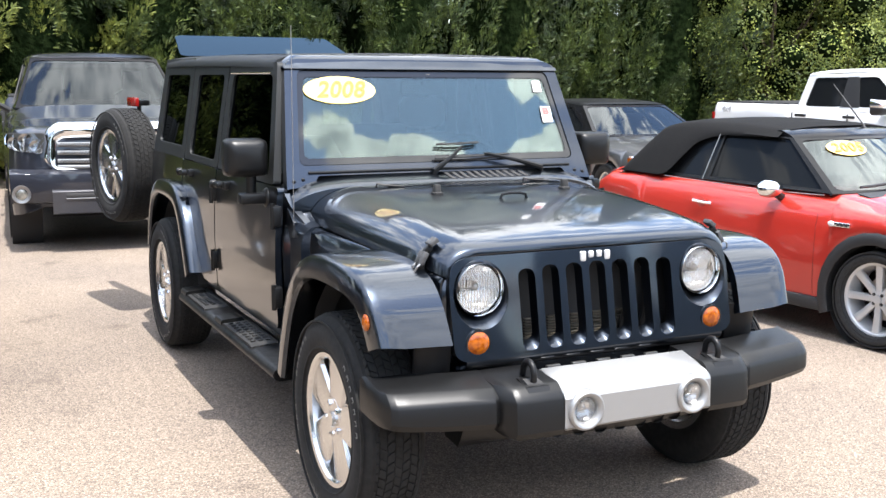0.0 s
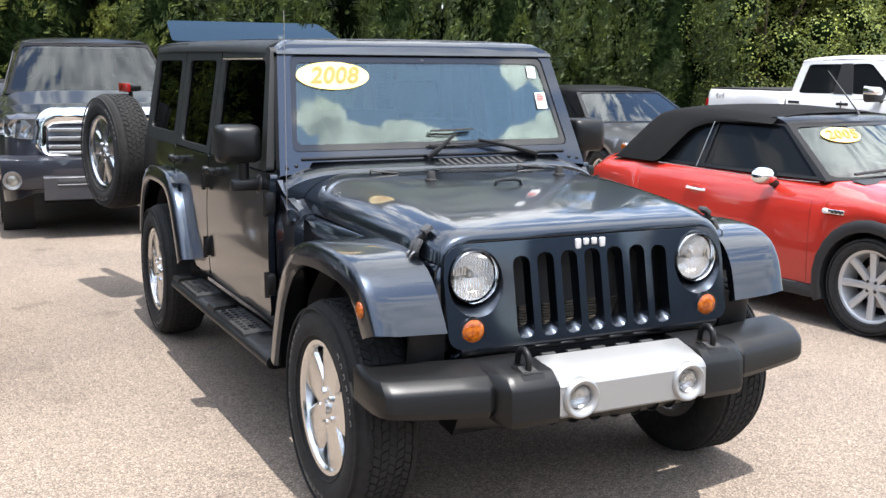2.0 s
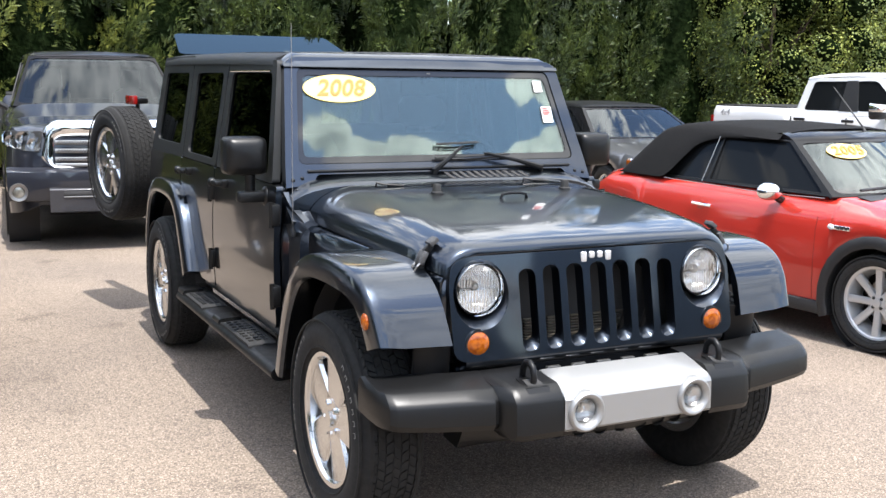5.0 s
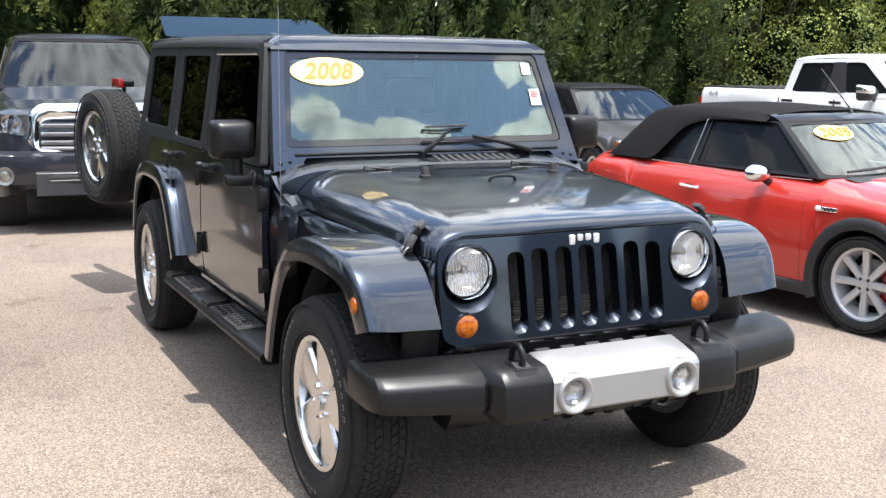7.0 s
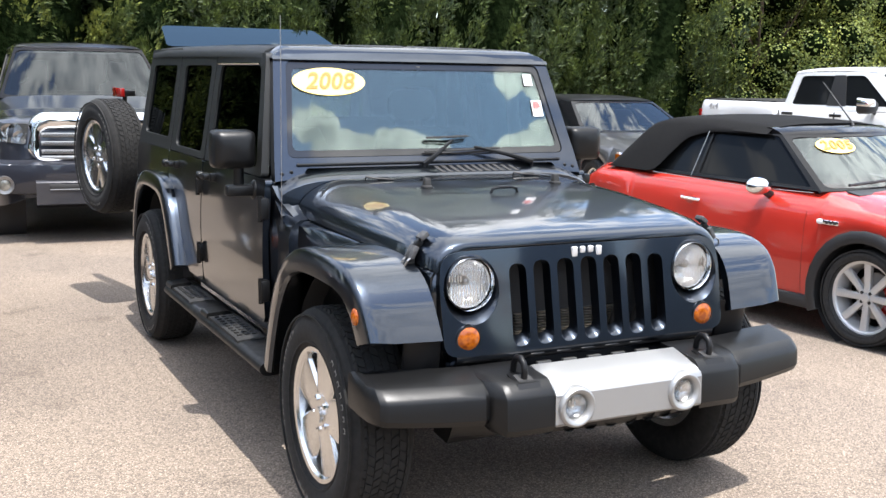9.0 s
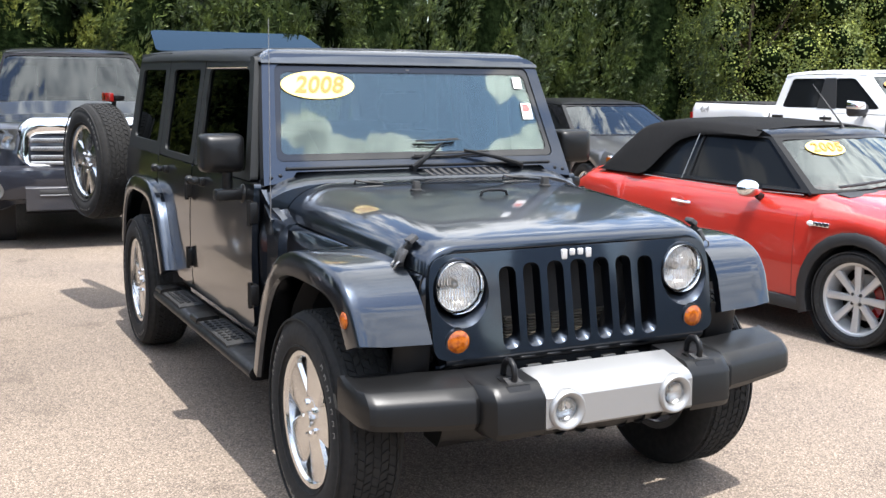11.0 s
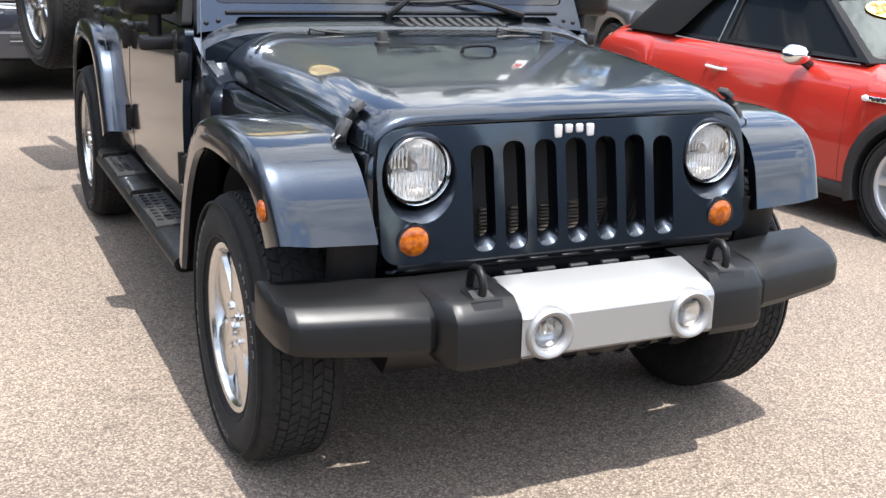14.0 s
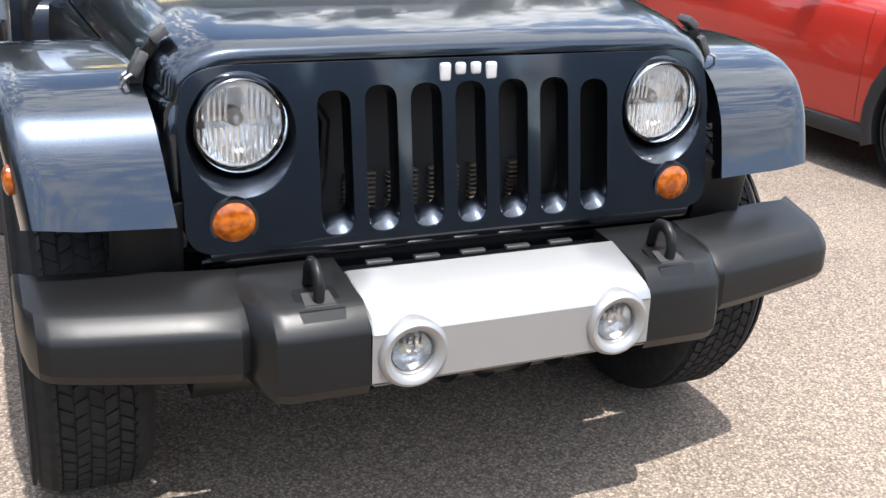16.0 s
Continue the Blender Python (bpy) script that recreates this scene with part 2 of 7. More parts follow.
M_MIRROR = mat("mirror_glass", (0.8, 0.82, 0.84), 0.02, 1.0)


def asphalt():
    m = mat("bleached_asphalt", (0.25, 0.23, 0.2), 0.92, spec=0.3)
    nt = m.node_tree
    b = nt.nodes["Principled BSDF"]
    N, L = nt.nodes.new, nt.links.new
    tc = N("ShaderNodeTexCoord")
    v = N("ShaderNodeTexVoronoi"); v.inputs["Scale"].default_value = 150
    L(tc.outputs["Object"], v.inputs["Vector"])
    r = N("ShaderNodeValToRGB")
    cr = r.color_ramp
    cr.elements[0].position, cr.elements[0].color = 0.0, (0.190, 0.156, 0.129, 1)
    cr.elements[1].position, cr.elements[1].color = 1.0, (0.52, 0.430, 0.354, 1)
    e = cr.elements.new(0.3); e.color = (0.265, 0.217, 0.179, 1)
    e = cr.elements.new(0.75); e.color = (0.370, 0.304, 0.251, 1)
    sx = N("ShaderNodeSeparateColor")
    L(v.outputs["Color"], sx.inputs[0]); L(sx.outputs[0], r.inputs[0])
    # darker binder between the stones
    vr = N("ShaderNodeValToRGB")
    vr.color_ramp.elements[0].position, vr.color_ramp.elements[0].color = 0.34, (1, 1, 1, 1)
    vr.color_ramp.elements[1].position, vr.color_ramp.elements[1].color = 0.70, (0.58, 0.57, 0.565, 1)
    L(v.outputs["Distance"], vr.inputs[0])
    m1 = N("ShaderNodeMixRGB"); m1.blend_type = "MULTIPLY"; m1.inputs[0].default_value = 1.0
    L(r.outputs[0], m1.inputs[1]); L(vr.outputs[0], m1.inputs[2])
    # stains and worn patches, metres across
    n1 = N("ShaderNodeTexNoise"); n1.inputs["Scale"].default_value, n1.inputs["Detail"].default_value = 0.55, 6
    L(tc.outputs["Object"], n1.inputs["Vector"])
    r1 = N("ShaderNodeValToRGB")
    r1.color_ramp.elements[0].position, r1.color_ramp.elements[0].color = 0.30, (0.58, 0.575, 0.575, 1)
    r1.color_ramp.elements[1].position, r1.color_ramp.elements[1].color = 0.62, (0.805, 0.79, 0.755, 1)
    L(n1.outputs[0], r1.inputs[0])
    m2 = N("ShaderNodeMixRGB"); m2.blend_type = "MULTIPLY"; m2.inputs[0].default_value = 1.0
    L(m1.outputs[0], m2.inputs[1]); L(r1.outputs[0], m2.inputs[2])
    # small dark oil spots
    n2 = N("ShaderNodeTexNoise"); n2.inputs["Scale"].default_value, n2.inputs["Detail"].default_value = 2.3, 5
    L(tc.outputs["Object"], n2.inputs["Vector"])
    r2 = N("ShaderNodeValToRGB")
    r2.color_ramp.elements[0].position, r2.color_ramp.elements[0].color = 0.27, (0.68, 0.67, 0.66, 1)
    r2.color_ramp.elements[1].position, r2.color_ramp.elements[1].color = 0.40, (1, 1, 1, 1)
    L(n2.outputs[0], r2.inputs[0])
    m3 = N("ShaderNodeMixRGB"); m3.blend_type = "MULTIPLY"; m3.inputs[0].default_value = 1.0
    L(m2.outputs[0], m3.inputs[1]); L(r2.outputs[0], m3.inputs[2])
    L(m3.outputs[0], b.inputs["Base Color"])
    bu = N("ShaderNodeBump"); bu.inputs["Strength"].default_value, bu.inputs["Distance"].default_value = 0.5, 0.003
    bu.invert = True
    L(v.outputs["Distance"], bu.inputs["Height"]); L(bu.outputs[0], b.inputs["Normal"])
    return m


def foliage(name, dark, light, trans=0.25):
    m = bpy.data.materials.new(name)
    m.use_nodes = True
    nt = m.node_tree
    b = nt.nodes["Principled BSDF"]
    g = nt.nodes.new("ShaderNodeNewGeometry")
    r = nt.nodes.new("ShaderNodeValToRGB")
    r.color_ramp.elements[0].color, r.color_ramp.elements[1].color = (*dark, 1), (*light, 1)
    nt.links.new(g.outputs["Random Per Island"], r.inputs[0])
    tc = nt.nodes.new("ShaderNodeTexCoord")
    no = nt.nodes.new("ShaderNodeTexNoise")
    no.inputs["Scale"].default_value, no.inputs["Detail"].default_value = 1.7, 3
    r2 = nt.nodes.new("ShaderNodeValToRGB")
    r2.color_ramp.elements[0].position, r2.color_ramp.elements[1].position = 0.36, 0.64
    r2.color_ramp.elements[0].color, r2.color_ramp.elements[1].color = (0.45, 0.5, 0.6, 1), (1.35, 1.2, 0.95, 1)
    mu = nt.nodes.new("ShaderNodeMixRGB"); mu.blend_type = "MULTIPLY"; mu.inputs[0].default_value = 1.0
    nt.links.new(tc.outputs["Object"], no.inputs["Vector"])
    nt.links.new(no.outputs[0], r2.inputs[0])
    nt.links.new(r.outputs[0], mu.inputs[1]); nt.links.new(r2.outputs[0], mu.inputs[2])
    r = mu
    nt.links.new(r.outputs[0], b.inputs["Base Color"])
    b.inputs["Roughness"].default_value = 0.55
    tl = nt.nodes.new("ShaderNodeBsdfTranslucent")
    mx = nt.nodes.new("ShaderNodeMixShader")
    mx.inputs[0].default_value = trans
    nt.links.new(r.outputs[0], tl.inputs[0])
    nt.links.new(b.outputs[0], mx.inputs[1]); nt.links.new(tl.outputs[0], mx.inputs[2])
    nt.links.new(mx.outputs[0], nt.nodes["Material Output"].inputs[0])
    return m


M_ASPHALT = asphalt()
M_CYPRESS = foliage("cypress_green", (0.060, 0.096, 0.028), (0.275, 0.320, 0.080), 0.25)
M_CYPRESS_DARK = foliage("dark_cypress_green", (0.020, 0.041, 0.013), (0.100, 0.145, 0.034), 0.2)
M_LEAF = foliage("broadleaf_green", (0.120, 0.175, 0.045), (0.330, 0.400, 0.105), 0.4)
M_BARK = noise_on(mat("bark", (0.09, 0.065, 0.045), 0.9), 12, 6, colors=((0.05, 0.035, 0.025), (0.14, 0.10, 0.07)), bump=0.6, dist=0.02)


# ---- mesh tools ----
def part(name, bm, material, parent, label="", smooth=38, recalc=True):
    """Links a bmesh as one mesh object under a thing or a part."""
    if recalc:
        bmesh.ops.recalc_face_normals(bm, faces=bm.faces[:])
    me = bpy.data.meshes.new(name)
    bm.to_mesh(me)
    bm.free()
    me.materials.append(material)
    if smooth:
        me.polygons.foreach_set("use_smooth", [True] * len(me.polygons))
        me.set_sharp_from_angle(angle=radians(smooth))
    ob = new(name, me)
    ob.parent = parent
    if label:
        ob["label"] = label
    return ob


def thing(name, m, label, category, group="", kind=""):
    ob = new(name)
    ob.empty_display_size = 0.2
    ob.matrix_basis = m
    return tagged(ob, label, category, group, kind)


def box(bm, x0, x1, y0, y1, z0, z1, bevel=0.0, seg=2):
    vs = bmesh.ops.create_cube(bm, size=1.0)["verts"]
    bmesh.ops.transform(bm, matrix=Matrix.Translation(((x0 + x1) / 2, (y0 + y1) / 2, (z0 + z1) / 2)) @ Matrix.Diagonal((abs(x1 - x0), abs(y1 - y0), abs(z1 - z0), 1)), verts=vs)
    if bevel:
        es = list({e for v in vs for e in v.link_edges})
        bmesh.ops.bevel(bm, geom=es, offset=bevel, segments=seg, affect="EDGES", profile=0.5)
    return bm


def prism(bm, pts, axis, a, b, bevel=0.0, seg=2):
    """A polygon of 2D points pushed from a to b along an axis. Points are the other two coordinates, in xyz order."""
    def at(p, d):
        return {"x": (d, p[0], p[1]), "y": (p[0], d, p[1]), "z": (p[0], p[1], d)}[axis]
    v0 = [bm.verts.new(at(p, a)) for p in pts]
    v1 = [bm.verts.new(at(p, b)) for p in pts]
    f = [bm.faces.new(v0), bm.faces.new(v1[::-1])]
    n = len(pts)
    for i in range(n):
        f.append(bm.faces.new((v0[i], v1[i], v1[(i + 1) % n], v0[(i + 1) % n])))
    if bevel:
        es = [e for e in (set(f[0].edges) | set(f[1].edges))]
        bmesh.ops.bevel(bm, geom=es, offset=bevel, segments=seg, affect="EDGES", profile=0.5)
    return bm


def loft(bm, rings, closed=True, caps=True):
    """Skins a row of rings that have the same number of points."""
    vs = [[bm.verts.new(p) for p in r] for r in rings]
    n = len(rings[0])
    for a, b in zip(vs, vs[1:]):
        for i in range(n if closed else n - 1):
            j = (i + 1) % n
            bm.faces.new((a[i], a[j], b[j], b[i]))
    if caps:
        bm.faces.new(vs[0][::-1])
        bm.faces.new(vs[-1])
    return bm


def lathe(bm, profile, n=40, centre=(0, 0, 0), axis="x", closed=True):
    """Turns (along, radius) points round an axis; closed joins the last point to the first."""
    rows = []
    for k in range(n):
        a = 2 * math.pi * k / n
        c, s = math.cos(a), math.sin(a)
        row = []
        for d, r in profile:
            p = {"x": (d, r * c, r * s), "y": (r * c, d, r * s), "z": (r * c, r * s, d)}[axis]
            row.append(bm.verts.new(Vector(p) + Vector(centre)))
        rows.append(row)
    m = len(profile)
    for k in range(n):
        a, b = rows[k], rows[(k + 1) % n]
        for i in range(m if closed else m - 1):
            j = (i + 1) % m
            bm.faces.new((a[i], a[j], b[j], b[i]))
    return bm


def disc(bm, centre, r, axis="y", n=28, rz=None, bulge=0.0, depth=0.0):
    """A closed lens: a disc with a bulged face towards -axis and a flat back."""
    rz = rz or r
    c = Vector(centre)
    rows = []
    for f, d in ((1.0, depth), (1.0, 0.0), (0.85, -bulge * 0.45), (0.55, -bulge * 0.82), (0.2, -bulge)):
        row = []
        for k in range(n):
            a = 2 * math.pi * k / n
            u, v = r * f * math.cos(a), rz * f * math.sin(a)
            row.append({"y": (u, d, v), "x": (d, u, v), "z": (u, v, d)}[axis])
        rows.append([tuple(Vector(p) + c) for p in row])
    return loft(bm, rows)


def tube(bm, pts, r, n=8, caps=True):
    """A round bar along a row of points; r a number or one per point."""
    pts = [Vector(p) for p in pts]
    rs = r if isinstance(r, (list, tuple)) else [r] * len(pts)
    rings = []
    up = None
    for i, p in enumerate(pts):
        d = (pts[min(i + 1, len(pts) - 1)] - pts[max(i - 1, 0)]).normalized()
        if up is None:
            up = Vector((0, 0, 1)) if abs(d.z) < 0.9 else Vector((1, 0, 0))
        s = d.cross(up).normalized()
        up = s.cross(d).normalized()
        rings.append([p + (s * math.cos(2 * math.pi * k / n) + up * math.sin(2 * math.pi * k / n)) * rs[i] for k in range(n)])
    return loft(bm, rings, True, caps)


def spline(keys, y):
    """Smooth value at y of rows (y, value, value, ...), with the first and last held."""
    if y <= keys[0][0]:
        return keys[0][1:]
    if y >= keys[-1][0]:
        return keys[-1][1:]
    for a, b in zip(keys, keys[1:]):
        if a[0] <= y <= b[0]:
            f = (y - a[0]) / (b[0] - a[0])
            return tuple(p + (q - p) * f for p, q in zip(a[1:], b[1:]))


def writing(text, size, material, parent, m, shear=0.0, depth=0.0015, name="lettering", label=""):
    """Built-in font as a mesh, centred, in the plane x right, z up, facing -y of the pose m."""
    cu = bpy.data.curves.new(name, "FONT")
    cu.body, cu.size, cu.extrude, cu.shear, cu.offset = text, size, depth, shear, size * 0.022
    cu.align_x, cu.align_y = "CENTER", "CENTER"
    tmp = bpy.data.objects.new(name, cu)
    scene.collection.objects.link(tmp)
    dg = bpy.context.evaluated_depsgraph_get()
    me = bpy.data.meshes.new_from_object(tmp.evaluated_get(dg))
    bpy.data.objects.remove(tmp)
    bpy.data.curves.remove(cu)
    me.transform(m @ pose(0, 0, 0, 90))
    me.materials.clear()
    me.materials.append(material)
    ob = new(name, me)
    ob.parent = parent
    if label:
        ob["label"] = label
    return ob


# ---- wheels ----
def tyre_mesh(R, rim, w, tread=0.011):
    bm = bmesh.new()
    h = w / 2
    d = R - rim
    half = [(0.80, rim), (0.99, rim + d * 0.20), (1.04, rim + d * 0.42), (1.02, rim + d * 0.62), (0.94, R - 0.040), (0.86, R - 0.020), (0.74, R - 0.010), (0.4, R - tread * 0.7)]
    prof = [(-h * u, r) for u, r in half] + [(0, R - tread * 0.5)] + [(h * u, r) for u, r in half[::-1]]
    lathe(bm, prof, 56)
    # raised rings of the sidewall
    for rr in (rim + (R - rim) * 0.16, rim + (R - rim) * 0.80):
        d = h * (0.965 if rr < (R + rim) / 2 else 1.0)
        lathe(bm, [(d - 0.004, rr - 0.004), (d + 0.004, rr - 0.003), (d + 0.004, rr + 0.003), (d - 0.004, rr + 0.004)], 56)
    return bm


def tread_mesh(R, rim, w, n, rows=5, tread=0.011):
    bm = bmesh.new()
    h = w / 2
    if n:
        for row in range(rows):
            u0 = -h * 0.93 + row * (h * 1.86 / rows)
            u1 = u0 + h * 1.86 / rows * 0.84
            edge = row in (0, rows - 1)
            for k in range(n):
                a0 = 2 * math.pi * (k + 0.5 * (row % 2)) / n
                a1 = a0 + 2 * math.pi / n * 0.78
                sk = (0.35 if row % 2 else -0.35) * 2 * math.pi / n
                vs = []
                for lift in (-0.012, tread * 0.75):
                    for u, da in ((u0, -sk / 2), (u1, sk / 2)):
                        drop = 0.022 if edge and (u < -h * 0.8 or u > h * 0.8) else 0.0
                        for a in (a0 + da, a1 + da):
                            r = R - 0.008 - drop * (1.0 if lift > 0 else 1.2) + lift
                            vs.append(bm.verts.new((u, r * math.cos(a), r * math.sin(a))))
                for q in ((0, 1, 3, 2), (4, 6, 7, 5), (0, 4, 5, 1), (2, 3, 7, 6), (0, 2, 6, 4), (1, 5, 7, 3)):
                    bm.faces.new([vs[i] for i in q])
    return bm


def rim_mesh(rim, w, spokes, hub_r, face, root_w, tip_w, dish=0.035, split=False):
    """Barrel with lip, spokes and hub; the outer face looks along +x."""
    bm = bmesh.new()
    h = w / 2
    lathe(bm, [(-h * 0.7, rim), (-h * 0.7, rim - 0.03), (0.0, rim - 0.045), (h * 0.5, rim - 0.022), (h * 0.66, rim - 0.020), (h * 0.74, rim - 0.012), (h * 0.76, rim + 0.004), (h * 0.70, rim + 0.006)], 48)
    lathe(bm, [(face - 0.05, 0.001), (face - 0.05, hub_r), (face - 0.008, hub_r), (face, hub_r * 0.9), (face, 0.03), (face + 0.012, 0.028), (face + 0.014, 0.001)], 32, closed=False)
    for k in range(spokes):
        a = 2 * math.pi * k / spokes + math.pi / 2
        rot = Matrix.Rotation(a, 4, "X")
        r0, r1 = hub_r * 0.8, rim - 0.014
        rings = []
        for f in (0.0, 0.35, 0.7, 1.0):
            r = r0 + (r1 - r0) * f
            ww = (root_w + (tip_w - root_w) * f) / 2
            x = face - 0.004 + (h * 0.66 - face) * f ** 1.6
            t = 0.030
            rings.append([rot @ Vector(p) for p in ((x, r, -ww * 0.86), (x + 0.003, r, -ww * 0.5), (x + 0.003, r, ww * 0.5), (x, r, ww * 0.86), (x - 0.012, r, ww), (x - t, r, ww * 0.8), (x - t, r, -ww * 0.8), (x - 0.012, r, -ww))])
        loft(bm, rings)
    return bm


def nut_mesh(face, pcd):
    bm = bmesh.new()
    lathe(bm, [(face - 0.01, 0.0005), (face - 0.01, 0.012), (face + 0.006, 0.011), (face + 0.010, 0.0005)], 6, (0, pcd, 0), closed=False)
    return bm


def wheel(parent, m, style, label=""):
    """One wheel at the pose m, its outer face along +x: hub disc with tyre and rim under it."""
    s = WHEELS[style]
    hub = new("wheel", s["hub"])
    hub.parent = parent
    hub.matrix_basis = m
    if label:
        hub["label"] = label
    for nm in ("tyre", "rim", "tread"):
        if nm in s:
            o = new(nm, s[nm])
            o.parent = hub
            if nm == "tread":
                o["kind"] = "stuff"
    for k in range(s["nuts"]):
        o = new("wheel_nut", s["wheel_nut"])
        o.parent = hub
        o.matrix_basis = Matrix.Rotation(2 * math.pi * (k + 0.5) / s["nuts"] + math.pi / 2, 4, "X")
    if "mark" in s:
        for k, a in enumerate(s["mark_at"]):
            o = new("sidewall_mark", s["mark"])
            o.parent = hub
            o.matrix_basis = Matrix.Rotation(a, 4, "X")
            o["label"] = "raised white outlined letter shape"
    return hub


def mesh_of(bm, name, material, smooth=38):
    ob = part(name, bm, material, None, smooth=smooth)
    me = ob.data
    bpy.data.objects.remove(ob)
    return me


def hub_disc(r, x):
    bm = bmesh.new()
    lathe(bm, [(x - 0.02, 0.001), (x - 0.02, r), (x, r), (x, 0.001)], 32, closed=False)
    return bm


def make_mark():
    bm = bmesh.new()
    x = 0.1235
    for (r0, r1, w) in ((0.306, 0.334, 0.004), (0.306, 0.334, -0.012), (0.306, 0.310, -0.004), (0.330, 0.334, -0.004)):
        ww = 0.0015 if abs(w + 0.004) > 1e-6 else 0.007
        vs = [bm.verts.new(p) for p in ((x, r0, w - ww), (x, r1, w - ww), (x, r1, w + ww), (x, r0, w + ww), (x + 0.003, r0, w - ww), (x + 0.003, r1, w - ww), (x + 0.003, r1, w + ww), (x + 0.003, r0, w + ww))]
        for q in ((0, 1, 2, 3), (4, 7, 6, 5), (0, 4, 5, 1), (1, 5, 6, 2), (2, 6, 7, 3), (3, 7, 4, 0)):
            bm.faces.new([vs[i] for i in q])
    return bm


WHEELS = {
    "suv": dict(tyre=mesh_of(tyre_mesh(0.396, 0.244, 0.245), "tyre", M_TREAD, 30), tread=mesh_of(tread_mesh(0.396, 0.244, 0.215, 66, 7, 0.007), "tread", M_TREAD, 30), nuts=5, rim=mesh_of(rim_mesh(0.244, 0.285, 5, 0.09, 0.092, 0.130, 0.200), "rim", M_ALLOY, 24),
                wheel_nut=mesh_of(nut_mesh(0.094, 0.062), "wheel_nut", M_CHROME), hub=mesh_of(hub_disc(0.20, 0.03), "wheel", M_CAST),
                mark=mesh_of(make_mark(), "sidewall_mark", M_LETTER, 0), mark_at=[radians(a) for a in (20, 27, 34, 41, 48, 55, 62, 140, 147, 154, 161, 168, 175, 200, 207, 214, 260, 267, 274, 281, 288)]),
    "small": dict(tyre=mesh_of(tyre_mesh(0.308, 0.228, 0.205), "tyre", M_RUBBER), rim=mesh_of(rim_mesh(0.228, 0.20, 8, 0.058, 0.054, 0.044, 0.056), "rim", M_CAST),
                  nuts=4, wheel_nut=mesh_of(nut_mesh(0.053, 0.040), "wheel_nut", M_DARK), hub=mesh_of(hub_disc(0.145, -0.045), "wheel", M_STEEL)),
    "truck": dict(nuts=0, tyre=mesh_of(tyre_mesh(0.40, 0.235, 0.265), "tyre", M_TREAD, 30), tread=mesh_of(tread_mesh(0.40, 0.235, 0.265, 40), "tread", M_TREAD, 30), rim=mesh_of(rim_mesh(0.235, 0.22, 6, 0.08, 0.05, 0.09, 0.10), "rim", M_ALLOY), hub=mesh_of(hub_disc(0.15, -0.02), "wheel", M_DARK)),
    "sedan": dict(nuts=0, tyre=mesh_of(tyre_mesh(0.33, 0.225, 0.215), "tyre", M_RUBBER), rim=mesh_of(rim_mesh(0.225, 0.2, 5, 0.07, 0.045, 0.08, 0.11), "rim", M_ALLOY), hub=mesh_of(hub_disc(0.15, -0.02), "wheel", M_DARK)),
}
OUT_R, OUT_L = 180, 0   # wheels turned to the -x and the +x side


# ---- ground ----
def ground_z(x, y):
    return -0.002 * min(max(0.0, x - 1.2), 24.0)


def build_ground():
    xs = [-1500, -300, -60, -20, -8, 0, 1.2] + [1.2 + 1.5 * k for k in range(1, 17)] + [40, 120, 600, 1500]
    ys = [-1500, -300, -60, -20, -8, 0, 8, 16, 24, 60, 300, 1500]
    bm = bmesh.new()
    g = [[bm.verts.new((x, y, ground_z(x, y))) for y in ys] for x in xs]
    for i in range(len(xs) - 1):
        for j in range(len(ys) - 1):
            bm.faces.new((g[i][j], g[i + 1][j], g[i + 1][j + 1], g[i][j + 1]))
    ob = part("ground", bm, M_ASPHALT, None)
    tagged(ob, "sun-bleached asphalt car park with exposed pale aggregate", "ground", kind="structure")


build_ground()


# ---- the off-road car ----
def within(p, loop):
    """Whether the 2D point lies inside the loop."""
    odd = False
    for i in range(len(loop)):
        (ax, ay), (bx, by) = loop[i][:2], loop[i - 1][:2]
        if (ay > p[1]) != (by > p[1]) and p[0] < (bx - ax) * (p[1] - ay) / (by - ay) + ax:
            odd = not odd
    return odd


def plate(bm, outer, holes, to3d, thick):
    """A flat plate with holes. Loops are 2D; to3d(u, v, d) gives the place at depth d in 0..thick."""
    pts, ed = [], []
    for loop in (outer, *holes):
        i0, n = len(pts), len(loop)
        pts += [Vector((p[0], p[1])) for p in loop]
        ed += [(i0 + i, i0 + (i + 1) % n) for i in range(n)]
    out = delaunay_2d_cdt(pts, ed, [], 0, 1e-7)
    vs = [bm.verts.new(to3d(p[0], p[1], 0.0)) for p in out[0]]
    front = []
    for tri in out[2]:
        c = (out[0][tri[0]] + out[0][tri[1]] + out[0][tri[2]]) / 3
        if within(c, outer) and not any(within(c, h) for h in holes):
            front.append(bm.faces.new([vs[i] for i in tri]))
    for v in vs:
        if not v.link_faces:
            bm.verts.remove(v)
    ext = bmesh.ops.extrude_face_region(bm, geom=front, use_keep_orig=True)
    shift = Vector(to3d(0, 0, thick)) - Vector(to3d(0, 0, 0))
    bmesh.ops.translate(bm, vec=shift, verts=[g for g in ext["geom"] if isinstance(g, bmesh.types.BMVert)])
    return bm


